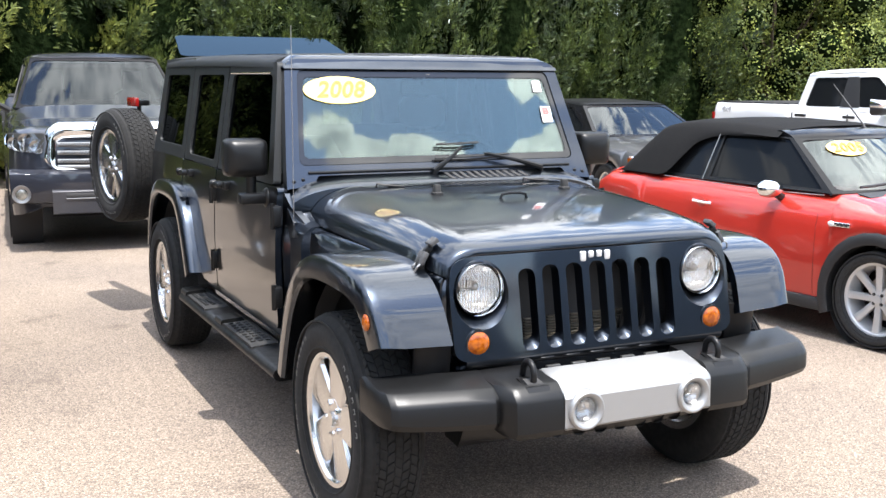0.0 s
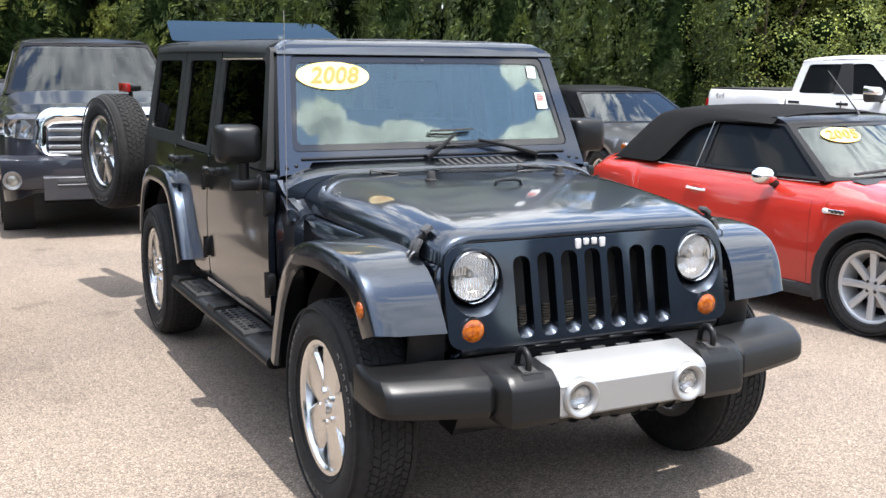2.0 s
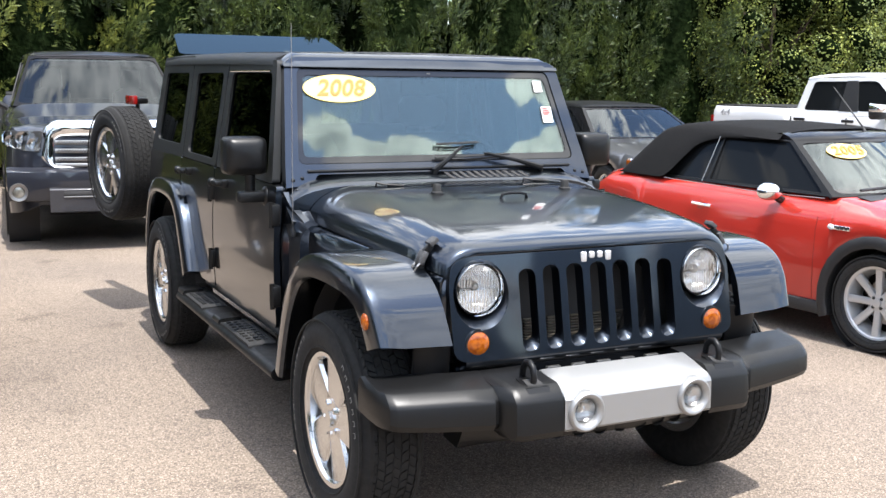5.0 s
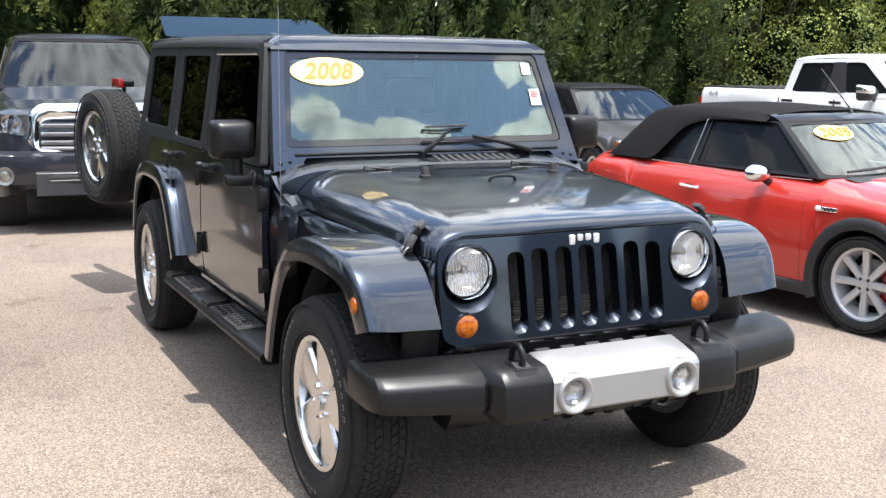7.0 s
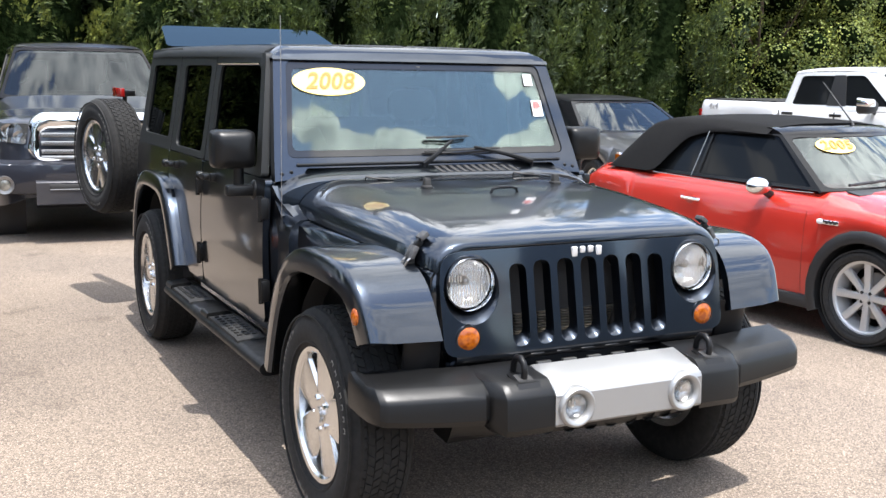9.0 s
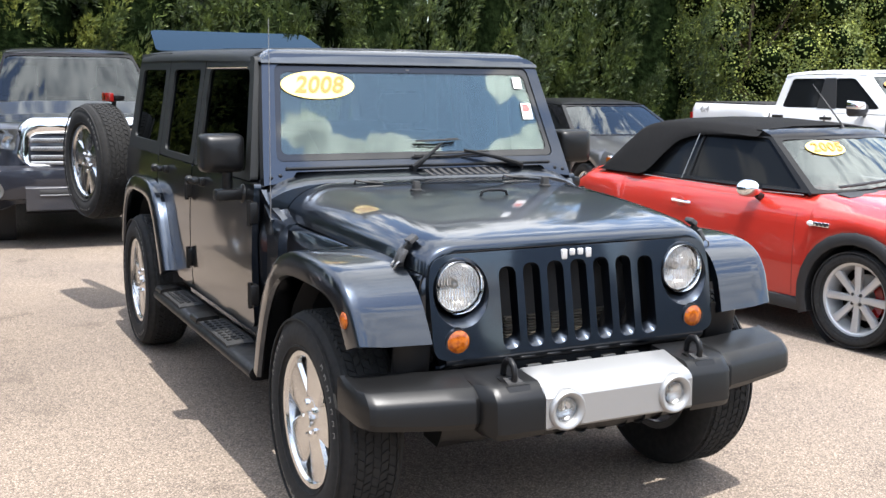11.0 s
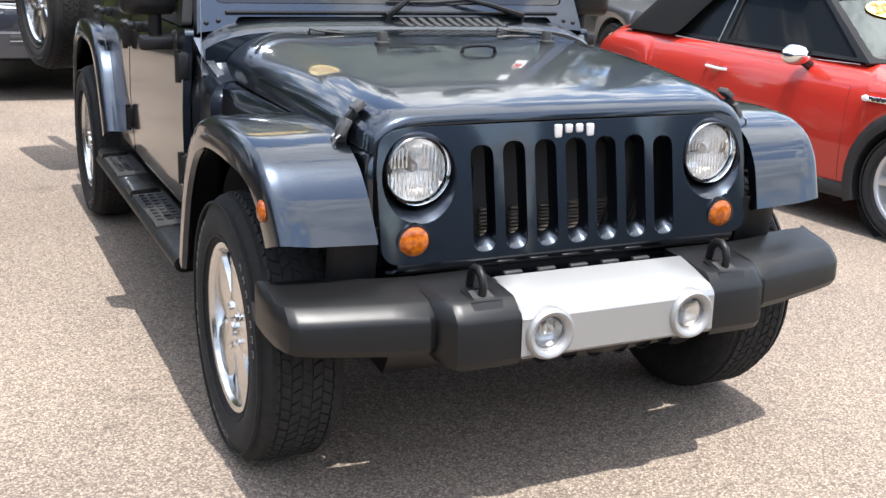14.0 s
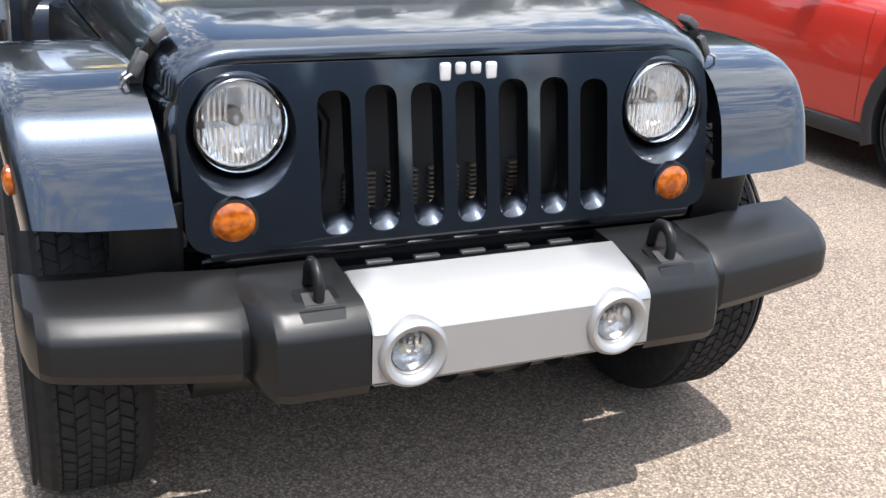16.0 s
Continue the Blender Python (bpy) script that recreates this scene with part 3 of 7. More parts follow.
def rounded(pts, r, n=4):
    """A 2D polygon with its corners rounded; r a number or one per corner."""
    out = []
    m = len(pts)
    rs = r if isinstance(r, (list, tuple)) else [r] * m
    for i in range(m):
        p, a, b = Vector(pts[i]), Vector(pts[i - 1]), Vector(pts[(i + 1) % m])
        if rs[i] <= 0:
            out.append(tuple(p))
            continue
        da, db = (a - p), (b - p)
        ra, rb = min(rs[i], da.length * 0.49), min(rs[i], db.length * 0.49)
        pa, pb = p + da.normalized() * ra, p + db.normalized() * rb
        for k in range(n + 1):
            f = k / n
            q = pa * (1 - f) ** 2 + p * 2 * f * (1 - f) + pb * f * f
            out.append(tuple(q))
    return out


def dense(loop, n=6):
    out = []
    for i in range(len(loop)):
        a, b = Vector(loop[i]), Vector(loop[(i + 1) % len(loop)])
        out += [tuple(a.lerp(b, k / n)) for k in range(n)]
    return out


def circle2(cx, cz, r, rz=None, n=28):
    rz = rz or r
    return [(cx + r * math.cos(2 * math.pi * k / n), cz + rz * math.sin(2 * math.pi * k / n)) for k in range(n)]


M_BADGE = mat("bright_badge", (0.55, 0.55, 0.56), 0.25, 0.4)
suv = thing("off_road_suv", Matrix.Identity(4), "dark steel-blue four-door off-road car with black hardtop, rear gate swung open", "car")

HOOD = [(-0.390, 0.588, 0.975, 1.050), (-0.385, 0.596, 0.980, 1.061), (-0.36, 0.610, 0.988, 1.076), (-0.26, 0.638, 1.003, 1.098), (-0.10, 0.650, 1.008, 1.120)]


def hood_at(y):
    """Half width, edge height and crown height of the hood: a rolled front edge, then one even sweep to the cowl."""
    y = min(max(y, HOOD[0][0]), 0.80)
    u = y + 0.26
    if u >= 0:
        return [0.638 + 0.078 * u - 0.024 * u * u, 1.003 + 0.036 * u, 1.098 + 0.150 * u - 0.072 * u * u]
    i = max(k for k in range(len(HOOD) - 2) if HOOD[k][0] <= y)
    a, b = HOOD[i], HOOD[i + 1]
    p, q = HOOD[max(i - 1, 0)], HOOD[i + 2]
    h = b[0] - a[0]
    f = (y - a[0]) / h
    out = []
    for c in (1, 2, 3):
        m0 = (b[c] - p[c]) / (b[0] - p[0]) * h
        m1 = (q[c] - a[c]) / (q[0] - a[0]) * h
        out.append(a[c] * (1 + 2 * f) * (1 - f) ** 2 + m0 * f * (1 - f) ** 2 + b[c] * f * f * (3 - 2 * f) + m1 * f * f * (f - 1))
    return out


def hood_z(x, y):
    xs, zs, zc = hood_at(y)
    f = min(abs(x) / xs, 1.0)
    # round shoulder: tight at the front edge, wide at the back
    k = min(max((y + 0.38) / 1.0, 0.0), 1.0)
    k = k * k * (3 - 2 * k)
    a = 0.78 - 0.10 * k
    t = max(0.0, (f - a) / (1 - a))
    return zc - (zc - zs) * (1 - math.sqrt(max(0.0, 1 - 0.97 * t * t))) - (0.004 + 0.006 * k) * f * f


def suv_front():
    # hood
    bm = bmesh.new()
    rings = []
    for y in [-0.390, -0.388, -0.385, -0.38, -0.37, -0.355] + [-0.33 + 0.0528 * k for k in range(21)]:
        xs, zs, zc = hood_at(y)
        half = []
        for f in (1.0, 0.99, 0.98, 0.965, 0.95, 0.93, 0.905, 0.88, 0.85, 0.82, 0.78, 0.73, 0.66, 0.58, 0.5, 0.38, 0.25, 0.12):
            half.append((xs * f, hood_z(xs * f, y)))
        half[0] = (xs, zs - 0.012)
        ring = [(-x, y, z) for x, z in half] + [(0, y, hood_z(0, y))] + [(x, y, z) for x, z in half[::-1]]
        under = [(xs * f, hood_z(xs * f, y) - 0.011) for f in (0.985, 0.96, 0.92, 0.87, 0.8, 0.5, 0.0)]
        ring += [(x, y, z) for x, z in under] + [(-x, y, z) for x, z in under[-2::-1]]
        rings.append(ring)
    loft(bm, rings)
    hood = part("hood", bm, M_NAVY, suv)
    # inner wings: body sides between hood and flares
    for s in (-1, 1):
        bm = bmesh.new()
        rings = []
        for y in (-0.38, -0.30, -0.1, 0.2, 0.5, 0.62, 0.80):
            xs, zs, zc = hood_at(y)
            w = 0.085 * max(0, (y - 0.45) / 0.35)
            rings.append([(s * p[0], y, p[1]) for p in ((xs - 0.10, 0.60), (xs + 0.005 + w, 0.60), (xs + 0.012 + w, zs - 0.10), (xs + 0.010 + w * 0.9, zs - 0.035), (xs + w * 0.6, zs - 0.018), (xs - 0.06, zs - 0.018))])
        loft(bm, rings)
        part("wing_panel", bm, M_NAVY, suv)
        bm = bmesh.new()
        loft(bm, [[(s * (x - e), y + e, z) for x, y in rounded([(0.56, -0.395), (0.615, -0.385), (0.640, -0.33), (0.640, -0.12), (0.56, -0.12)], 0.02, 4)] for z, e in ((0.665, 0.012), (0.68, 0.0), (0.90, 0.0), (0.965, 0.008), (0.985, 0.025))])
        part("wing_front", bm, M_NAVY, suv)
    # cowl
    bm = bmesh.new()
    prof = [(0.732, 1.10), (0.732, 1.172), (0.738, 1.178), (0.780, 1.194), (0.826, 1.212), (0.850, 1.212), (0.850, 1.10)]
    loft(bm, [[(x, y, z - 0.06 * (abs(x) / 0.755) ** 8) for y, z in prof] for x in (-0.755, -0.73, -0.70, -0.66, -0.6, -0.5, -0.3, 0, 0.3, 0.5, 0.6, 0.66, 0.70, 0.73, 0.755)])
    cowl = part("cowl", bm, M_NAVY, suv)
    for k in range(11):
        bm = bmesh.new()
        x = -0.02 + k * 0.038
        loft(bm, [[(x + a + lean, y, z + h) for a, h in ((0, -0.004), (0.020, -0.004), (0.020, 0.002), (0, 0.002))] for y, z, lean in ((0.752, 1.184, 0.018), (0.785, 1.1965, 0.006), (0.815, 1.2085, 0.0))])
        part("cowl_vent", bm, M_DARK, cowl)
        bm = bmesh.new()
        tube(bm, [(x + 0.042, 0.752, 1.186), (x + 0.030, 0.785, 1.1985), (x + 0.024, 0.815, 1.2105)], 0.003, 6)
        part("vent_rib", bm, M_NAVY, cowl)
    # cowl corners between hood, wing and windscreen post
    for s in (-1, 1):
        bm = bmesh.new()
        rings = []
        for y, zi, zo in ((0.60, 1.020, 0.985), (0.66, 1.030, 1.000), (0.72, 1.055, 1.025), (0.78, 1.100, 1.075), (0.83, 1.150, 1.125), (0.87, 1.185, 1.165), (0.90, 1.190, 1.170)):
            rings.append([(s * x, y, z) for x, z in ((0.60, 0.60), (0.60, zi), (0.69, zi + 0.004), (0.725, zi), (0.752, (zi + zo) / 2), (0.768, zo - 0.01), (0.774, zo - 0.04), (0.774, 0.60))])
        loft(bm, rings)
        part("cowl_corner", bm, M_NAVY, suv, smooth=50)
    # grille plate: leans back towards the top
    def g3(u, v, d):
        return (u, -0.397 - (1.007 - v) * 0.19 + d, v)
    outer = rounded([(-0.589, 0.71), (-0.592, 0.93), (-0.576, 1.034), (0.576, 1.034), (0.592, 0.93), (0.589, 0.71), (0.552, 0.684), (-0.552, 0.684)], [0.03, 0.02, 0.10, 0.10, 0.02, 0.03, 0.04, 0.04], 8)
    holes = []
    for k in range(7):
        cx = (k - 3) * 0.0975 + 0.003
        top = 0.987 if abs(k - 3) < 3 else 0.980
        holes.append(rounded([(cx - 0.034, 0.700), (cx + 0.034, 0.700), (cx + 0.034, top), (cx - 0.034, top)], 0.033, 6))
    for s in (-1, 1):
        holes.append([(s * 0.472 + u, v) for u, v in circle2(0, 0.905, 0.106, 0.118, 36)])
    bm = plate(bmesh.new(), outer, holes, g3, 0.045)
    grille = part("grille", bm, M_NAVY, suv)
    es = grille.modifiers.new("edge", "BEVEL")
    es.width, es.segments, es.limit_method, es.angle_limit, es.harden_normals = 0.006, 3, "ANGLE", radians(50), True
    # rolled-under lip below the slots
    bm = bmesh.new()
    loft(bm, [[(u * e, y - 0.004, z) for e, y, z in ((1.0, -0.4515, 0.688), (1.0, -0.4535, 0.680), (1.0, -0.450, 0.668), (0.995, -0.438, 0.656), (0.985, -0.418, 0.646), (0.975, -0.385, 0.638), (0.975, -0.36, 0.640), (1.0, -0.36, 0.688))] for u in (-0.545, -0.5, -0.4, -0.2, 0, 0.2, 0.4, 0.5, 0.545)])
    part("grille_lip", bm, M_NAVY, suv)
    # lower valance
    bm = bmesh.new()
    loft(bm, [[(x, -0.385, 0.65), (x, -0.39, 0.635), (x, -0.375, 0.58), (x, -0.37, 0.58), (x, -0.37, 0.66)] for x in (-0.55, -0.4, -0.2, 0, 0.2, 0.4, 0.55)])
    part("valance", bm, M_NAVY, suv)
    # closing panel, added unseen to block sun leaking under the grille, and radiator behind the slots
    bm = bmesh.new()
    box(bm, -0.50, 0.50, -0.445, -0.10, 0.56, 0.60, 0.01)
    part("closing_panel", bm, M_DARK, suv)
    bm = bmesh.new()
    box(bm, -0.50, 0.50, -0.28, -0.24, 0.60, 1.0)
    rad = part("radiator", bm, M_DARK, suv)
    bm = bmesh.new()
    box(bm, -0.036, 0.034, -0.009, 0.009, -0.0023, 0.0023)
    fin_mesh = mesh_of(bm, "cooling_fin", M_MESHFIN, 0)
    for k in range(7):
        cx = (k - 3) * 0.0975 + 0.003
        if k in (0, 6):
            continue
        for j in range(11):
            fin = new("cooling_fin", fin_mesh)
            fin.parent = rad
            fin.matrix_basis = Matrix.Translation((cx, -0.291, 0.667 + j * 0.0105))
    for k, x in ((0, -0.29), (5, 0.19), (6, 0.29)):
        bm = bmesh.new()
        tube(bm, [(x - 0.02, -0.32, 0.70), (x, -0.33, 0.78), (x + 0.01, -0.32, 0.90), (x - 0.03, -0.31, 0.96)], 0.012)
        part("hose", bm, M_BLACK, rad)
    # pressed lips of the slots, deep at the foot where they catch the light
    for k in range(7):
        cx = (k - 3) * 0.0975 + 0.003
        top = 0.987 if abs(k - 3) < 3 else 0.980
        loops = []
        for e, foot, d in ((0.0, 0.0, 0.004), (0.002, 0.008, 0.010), (0.004, 0.026, 0.030), (0.005, 0.030, 0.044)):
            loops.append([g3(u, v, d) for u, v in rounded([(cx - 0.0345 + e, 0.6995 + foot), (cx + 0.0345 - e, 0.6995 + foot), (cx + 0.0345 - e, top - e), (cx - 0.0345 + e, top - e)], 0.033 - e, 6)])
        bm = bmesh.new()
        loft(bm, loops, caps=False)
        part("slot_lip", bm, M_NAVY, grille)
    # raised badge shapes on the grille top
    for u, w, h in ((-0.052, 0.028, 0.042), (-0.018, 0.026, 0.028), (0.016, 0.026, 0.028), (0.051, 0.028, 0.040)):
        bm = bmesh.new()
        c = 1.012 - (0.006 if h > 0.035 else 0)
        box(bm, u - w * 0.45, u + w * 0.45, -0.3985 - 0.004, -0.3985 + 0.012, c - h * 0.45, c + h * 0.45, 0.006, 3)
        part("badge", bm, M_BADGE, grille)
    # lamps
    for s in (-1, 1):
        x = s * 0.472
        bm = bmesh.new()
        rim0 = [g3(x + u, v, 0.002) for u, v in circle2(0, 0.905, 0.1055, 0.1175, 36)]
        rim1 = [(x + u, -0.388, v) for u, v in circle2(0, 0.9195, 0.0925, 0.0925, 36)]
        rim2 = [(x + u, -0.325, v) for u, v in circle2(0, 0.92, 0.0915, 0.0915, 36)]
        rim3 = [(x + u, -0.320, v) for u, v in circle2(0, 0.92, 0.02, 0.02, 36)]
        loft(bm, [rim0, rim1, rim2, rim3], caps=False)
        lamp = part("headlight", bm, M_NAVY, suv, "round headlight with chrome reflector")
        bm = bmesh.new()
        lathe(bm, [(-0.396, 0.0955), (-0.411, 0.090), (-0.400, 0.083), (-0.380, 0.082), (-0.380, 0.0915)], 40, (x, 0, 0.92), "y")
        part("lamp_ring", bm, M_CHROME, lamp)
        bm = bmesh.new()
        lathe(bm, [(-0.390, 0.083), (-0.365, 0.070), (-0.342, 0.045), (-0.335, 0.02), (-0.334, 0.001)], 40, (x, 0, 0.92), "y", closed=False)
        part("reflector", bm, M_REFLECT, lamp)
        for k in range(15):
            u = -0.077 + k * 0.011
            h = math.sqrt(0.0815 ** 2 - u * u)
            bm = bmesh.new()
            tube(bm, [(x + u, -0.384, 0.914), (x + u, -0.388, 0.92 - h * 0.96)], 0.0036, 6)
            part("flute", bm, M_REFLECT, lamp)
            if abs(u) > 0.02:
                bm = bmesh.new()
                tube(bm, [(x + u, -0.378, 0.926), (x + u, -0.382, 0.92 + h * 0.85)], 0.0026, 6)
                part("flute", bm, M_REFLECT, lamp)
        bm = bmesh.new()
        disc(bm, (x, -0.362, 0.925), 0.016, "y", 20, bulge=0.018, depth=0.02)
        part("bulb", bm, M_STEEL, lamp)
        bm = bmesh.new()
        disc(bm, (x, -0.395, 0.92), 0.083, "y", 40, bulge=0.018, depth=0.002)
        part("lens", bm, M_CLEAR, lamp).visible_shadow = False
        bm = bmesh.new()
        lathe(bm, [(-0.430, 0.049), (-0.452, 0.047), (-0.452, 0.042), (-0.43, 0.042)], 28, (s * 0.498, 0, 0.744), "y")
        sig = part("turn_signal", bm, M_NAVY, suv)
        bm = bmesh.new()
        disc(bm, (s * 0.498, -0.449, 0.744), 0.043, "y", 28, bulge=0.012, depth=0.02)
        part("amber_lens", bm, M_AMBER, sig, "amber turn signal lens")
        # hood latch: base on the wing, rubber grip, and a catch on the hood's shoulder
        def bar(y0, y1, prof, nm, material, par, label=""):
            b = bmesh.new()
            prism(b, rounded([(s * x, z) for x, z in prof], 0.004, 2), "y", y0, y1, 0.003, 2)
            return part(nm, b, material, par, label)
        def block(x, z, tilt, size, nm, material, par, label=""):
            b = bmesh.new()
            box(b, -size[0] / 2, size[0] / 2, -size[1] / 2, size[1] / 2, -size[2] / 2, size[2] / 2, 0.004, 2)
            b.transform(Matrix.Translation((s * x, -0.294, z)) @ pose(0, 0, 0, 0, s * tilt, 0))
            return part(nm, b, material, par, label)
        latch = block(0.600, 1.078, 35, (0.036, 0.042, 0.018), "hood_latch", M_LATCH, suv, "weathered grey-black rubber hood latch")
        block(0.618, 1.050, 50, (0.036, 0.018, 0.026), "post", M_PLASTIC, latch)
        block(0.640, 1.024, 62, (0.050, 0.050, 0.018), "grip", M_LATCH, latch)
        bar(-0.303, -0.285, [(0.638, 0.960), (0.660, 0.955), (0.660, 1.010), (0.636, 1.046), (0.624, 1.030)], "strap", M_RUBBER, latch)
        bar(-0.322, -0.266, [(0.650, 0.940), (0.676, 0.932), (0.684, 0.962), (0.654, 0.972)], "foot", M_PLASTIC, latch)
        for yy in (-0.310, -0.278):
            b = bmesh.new()
            disc(b, (s * 0.680, yy, 0.950), 0.008, "x", 10, bulge=-0.004 * s, depth=-0.006 * s)
            part("bolt", b, M_BLACK, latch)
            b = bmesh.new()
            tube(b, [(s * 0.640, yy, 1.016), (s * 0.668, yy * 1.02 - 0.004, 1.000), (s * 0.682, yy, 0.968)], 0.0035, 6)
            part("wire_hook", b, M_STEEL, latch)


def suv_bumper():
    # end pieces sweep back; the middle block carries the hooks and the silver plate
    for s in (-1, 1):
        bm = bmesh.new()
        rings = []
        for x, yf, yb, zb, zt in ((0.505, -0.630, -0.46, 0.495, 0.640), (0.53, -0.641, -0.46, 0.492, 0.640), (0.62, -0.6265, -0.45, 0.494, 0.641), (0.72, -0.610, -0.42, 0.500, 0.642), (0.80, -0.597, -0.41, 0.506, 0.643), (0.848, -0.588, -0.41, 0.511, 0.644), (0.856, -0.585, -0.41, 0.512, 0.644),
                                  (0.872, -0.573, -0.40, 0.516, 0.645), (0.886, -0.545, -0.39, 0.523, 0.645), (0.896, -0.490, -0.38, 0.533, 0.642), (0.900, -0.425, -0.37, 0.543, 0.630)):
            rings.append([(s * x, yb, zb + 0.02), (s * x, yf + 0.05, zb), (s * x, yf + 0.012, zb + 0.010), (s * x, yf, zb + 0.03), (s * x, yf + 0.003, zt - 0.052), (s * x, yf + 0.008, zt - 0.042), (s * x, yf + 0.014, zt - 0.034),
                          (s * x, yf + 0.040, zt - 0.012), (s * x, yf + 0.050, zt - 0.007), (s * x, yb, zt + 0.016)])
        loft(bm, rings)
        part("bumper_end", bm, M_PLASTIC, suv, "black moulded plastic bumper end", smooth=24)
        bm = bmesh.new()
        rings = []
        for x, d in ((0.3035, 0.0), (0.32, 0.0), (0.455, 0.0), (0.478, 0.006), (0.50, 0.03), (0.515, 0.06)):
            yf, zb, zt = -0.695 + d, 0.460 + d * 0.5, 0.640 - d * 0.05
            rings.append([(s * x, -0.42, zb + 0.02), (s * x, yf + 0.05, zb), (s * x, yf + 0.012, zb + 0.008), (s * x, yf, zb + 0.03), (s * x, yf + 0.006, zt - 0.050), (s * x, yf + 0.012, zt - 0.038),
                          (s * x, yf + 0.040, zt - 0.008), (s * x, yf + 0.055, zt + 0.000), (s * x, -0.455, zt + 0.014)])
        loft(bm, rings)
        blk = part("bumper_block", bm, M_PLASTIC, suv, "black moulded plastic bumper section", smooth=28)
        bm = bmesh.new()
        loft(bm, [[(s * 0.385 + a * w, y, z) for a, z in ((-1, z0), (1, z0), (1, z0 + 0.012), (-1, z0 + 0.012))] for y, w, z0 in ((-0.668, 0.040, 0.606), (-0.655, 0.044, 0.622), (-0.590, 0.040, 0.6365), (-0.575, 0.036, 0.636))])
        part("hook_plate", bm, M_PLASTIC, blk)
        bm = bmesh.new()
        loft(bm, [[(s * 0.385 + a * w, y, z) for a, z in ((-1, z0), (1, z0), (1, z0 + 0.004), (-1, z0 + 0.004))] for y, w, z0 in ((-0.645, 0.030, 0.6345), (-0.600, 0.027, 0.6455))])
        part("hook_hole", bm, M_DARK, blk)
        bm = bmesh.new()
        loft(bm, [[(s * 0.385 + 0.011 * math.cos(q), y + ny * 0.011 * math.sin(q), z + nz * 0.013 * math.sin(q)) for q in [2 * math.pi * k / 10 for k in range(10)]] for y, z, ny, nz in ((-0.622, 0.615, -1, 0), (-0.630, 0.665, -1, 0.1), (-0.622, 0.690, -0.8, 0.6), (-0.602, 0.703, -0.2, 1), (-0.578, 0.700, 0.5, 0.9), (-0.562, 0.682, 0.9, 0.5), (-0.556, 0.650, 1, 0.1))])
        part("tow_hook", bm, M_BLACK, suv, "black steel tow hook")
    # silver plate
    bm = bmesh.new()
    xs = (-0.302, -0.297, -0.2, 0, 0.2, 0.297, 0.302)
    rings = []
    for i, x in enumerate(xs):
        d = 0.004 if i in (0, len(xs) - 1) else 0.0
        rings.append([(x, -0.45, 0.49), (x, -0.665, 0.482 + d), (x, -0.694 + d, 0.484 + d), (x, -0.700 + d, 0.490 + d), (x, -0.697 + d, 0.590), (x, -0.690 + d, 0.603), (x, -0.675 + d, 0.616 - d), (x, -0.60, 0.640 - d), (x, -0.535, 0.656 - d), (x, -0.52, 0.649 - d)])
    loft(bm, rings)
    gone = [f for f in bm.faces if len(f.verts) == 4 and all(v.co.y < -0.69 and 0.4895 < v.co.z < 0.5945 for v in f.verts)]
    bmesh.ops.delete(bm, geom=gone, context="FACES")
    plate(bm, dense([(-0.302, 0.491), (0.302, 0.491), (0.302, 0.591), (-0.302, 0.591)], 10), [circle2(s * 0.222, 0.545, 0.0445, 0.0445, 32) for s in (-1, 1)], lambda u, v, d: (u, -0.700 + 0.03 * (v - 0.49) + (0.004 if abs(u) > 0.30 else 0.0) + d, v), 0.012)
    face = part("bumper_face", bm, M_SILVER, suv, "silver painted bumper face plate")
    for s in (-1, 1):
        c = (s * 0.222, 0.0, 0.545)
        bm = bmesh.new()
        lathe(bm, [(-0.665, 0.071), (-0.699, 0.070), (-0.707, 0.067), (-0.711, 0.061), (-0.709, 0.053), (-0.702, 0.046), (-0.682, 0.041), (-0.660, 0.041)], 40, c, "y")
        fog = part("fog_lamp", bm, M_SILVER, suv, "round fog lamp in a silver ring")
        bm = bmesh.new()
        lathe(bm, [(-0.690, 0.0405), (-0.676, 0.034), (-0.667, 0.02), (-0.665, 0.001)], 32, c, "y", closed=False)
        lathe(bm, [(-0.667, 0.012), (-0.680, 0.011), (-0.684, 0.001)], 18, (c[0], 0, c[2] + 0.004), "y", closed=False)
        part("reflector", bm, M_FOG, fog)
        for k in range(4):
            bm = bmesh.new()
            u = -0.021 + k * 0.013
            tube(bm, [(c[0] + u, -0.684, c[2] + 0.010), (c[0] + u, -0.686, c[2] + 0.030)], 0.0030, 6)
            part("flute", bm, M_CHROME, fog)
        bm = bmesh.new()
        disc(bm, (c[0], -0.690, c[2]), 0.0415, "y", 32, bulge=0.006, depth=0.001)
        part("lens", bm, M_CLEAR, fog).visible_shadow = False
    # pale reflections of the top edge, modelled as steel blocks at the square vents between grille and bumper
    for k in range(5):
        bm = bmesh.new()
        x = -0.235 + k * 0.105
        box(bm, x, x + 0.055, -0.47, -0.455, 0.634, 0.641, 0.001)
        part("reflection_dash", bm, M_STEEL, face)
    # skid panel under the bumper with a row of round notches
    bm = bmesh.new()
    loft(bm, [[(x, -0.665 + 0.12 * (abs(x) / 0.6) ** 2, 0.49), (x, -0.64 + 0.12 * (abs(x) / 0.6) ** 2, 0.44), (x, -0.50, 0.41), (x, -0.40, 0.42), (x, -0.40, 0.50)] for x in (-0.60, -0.45, -0.3, 0, 0.3, 0.45, 0.60)])
    skid = part("skid_panel", bm, M_PLASTIC, suv)
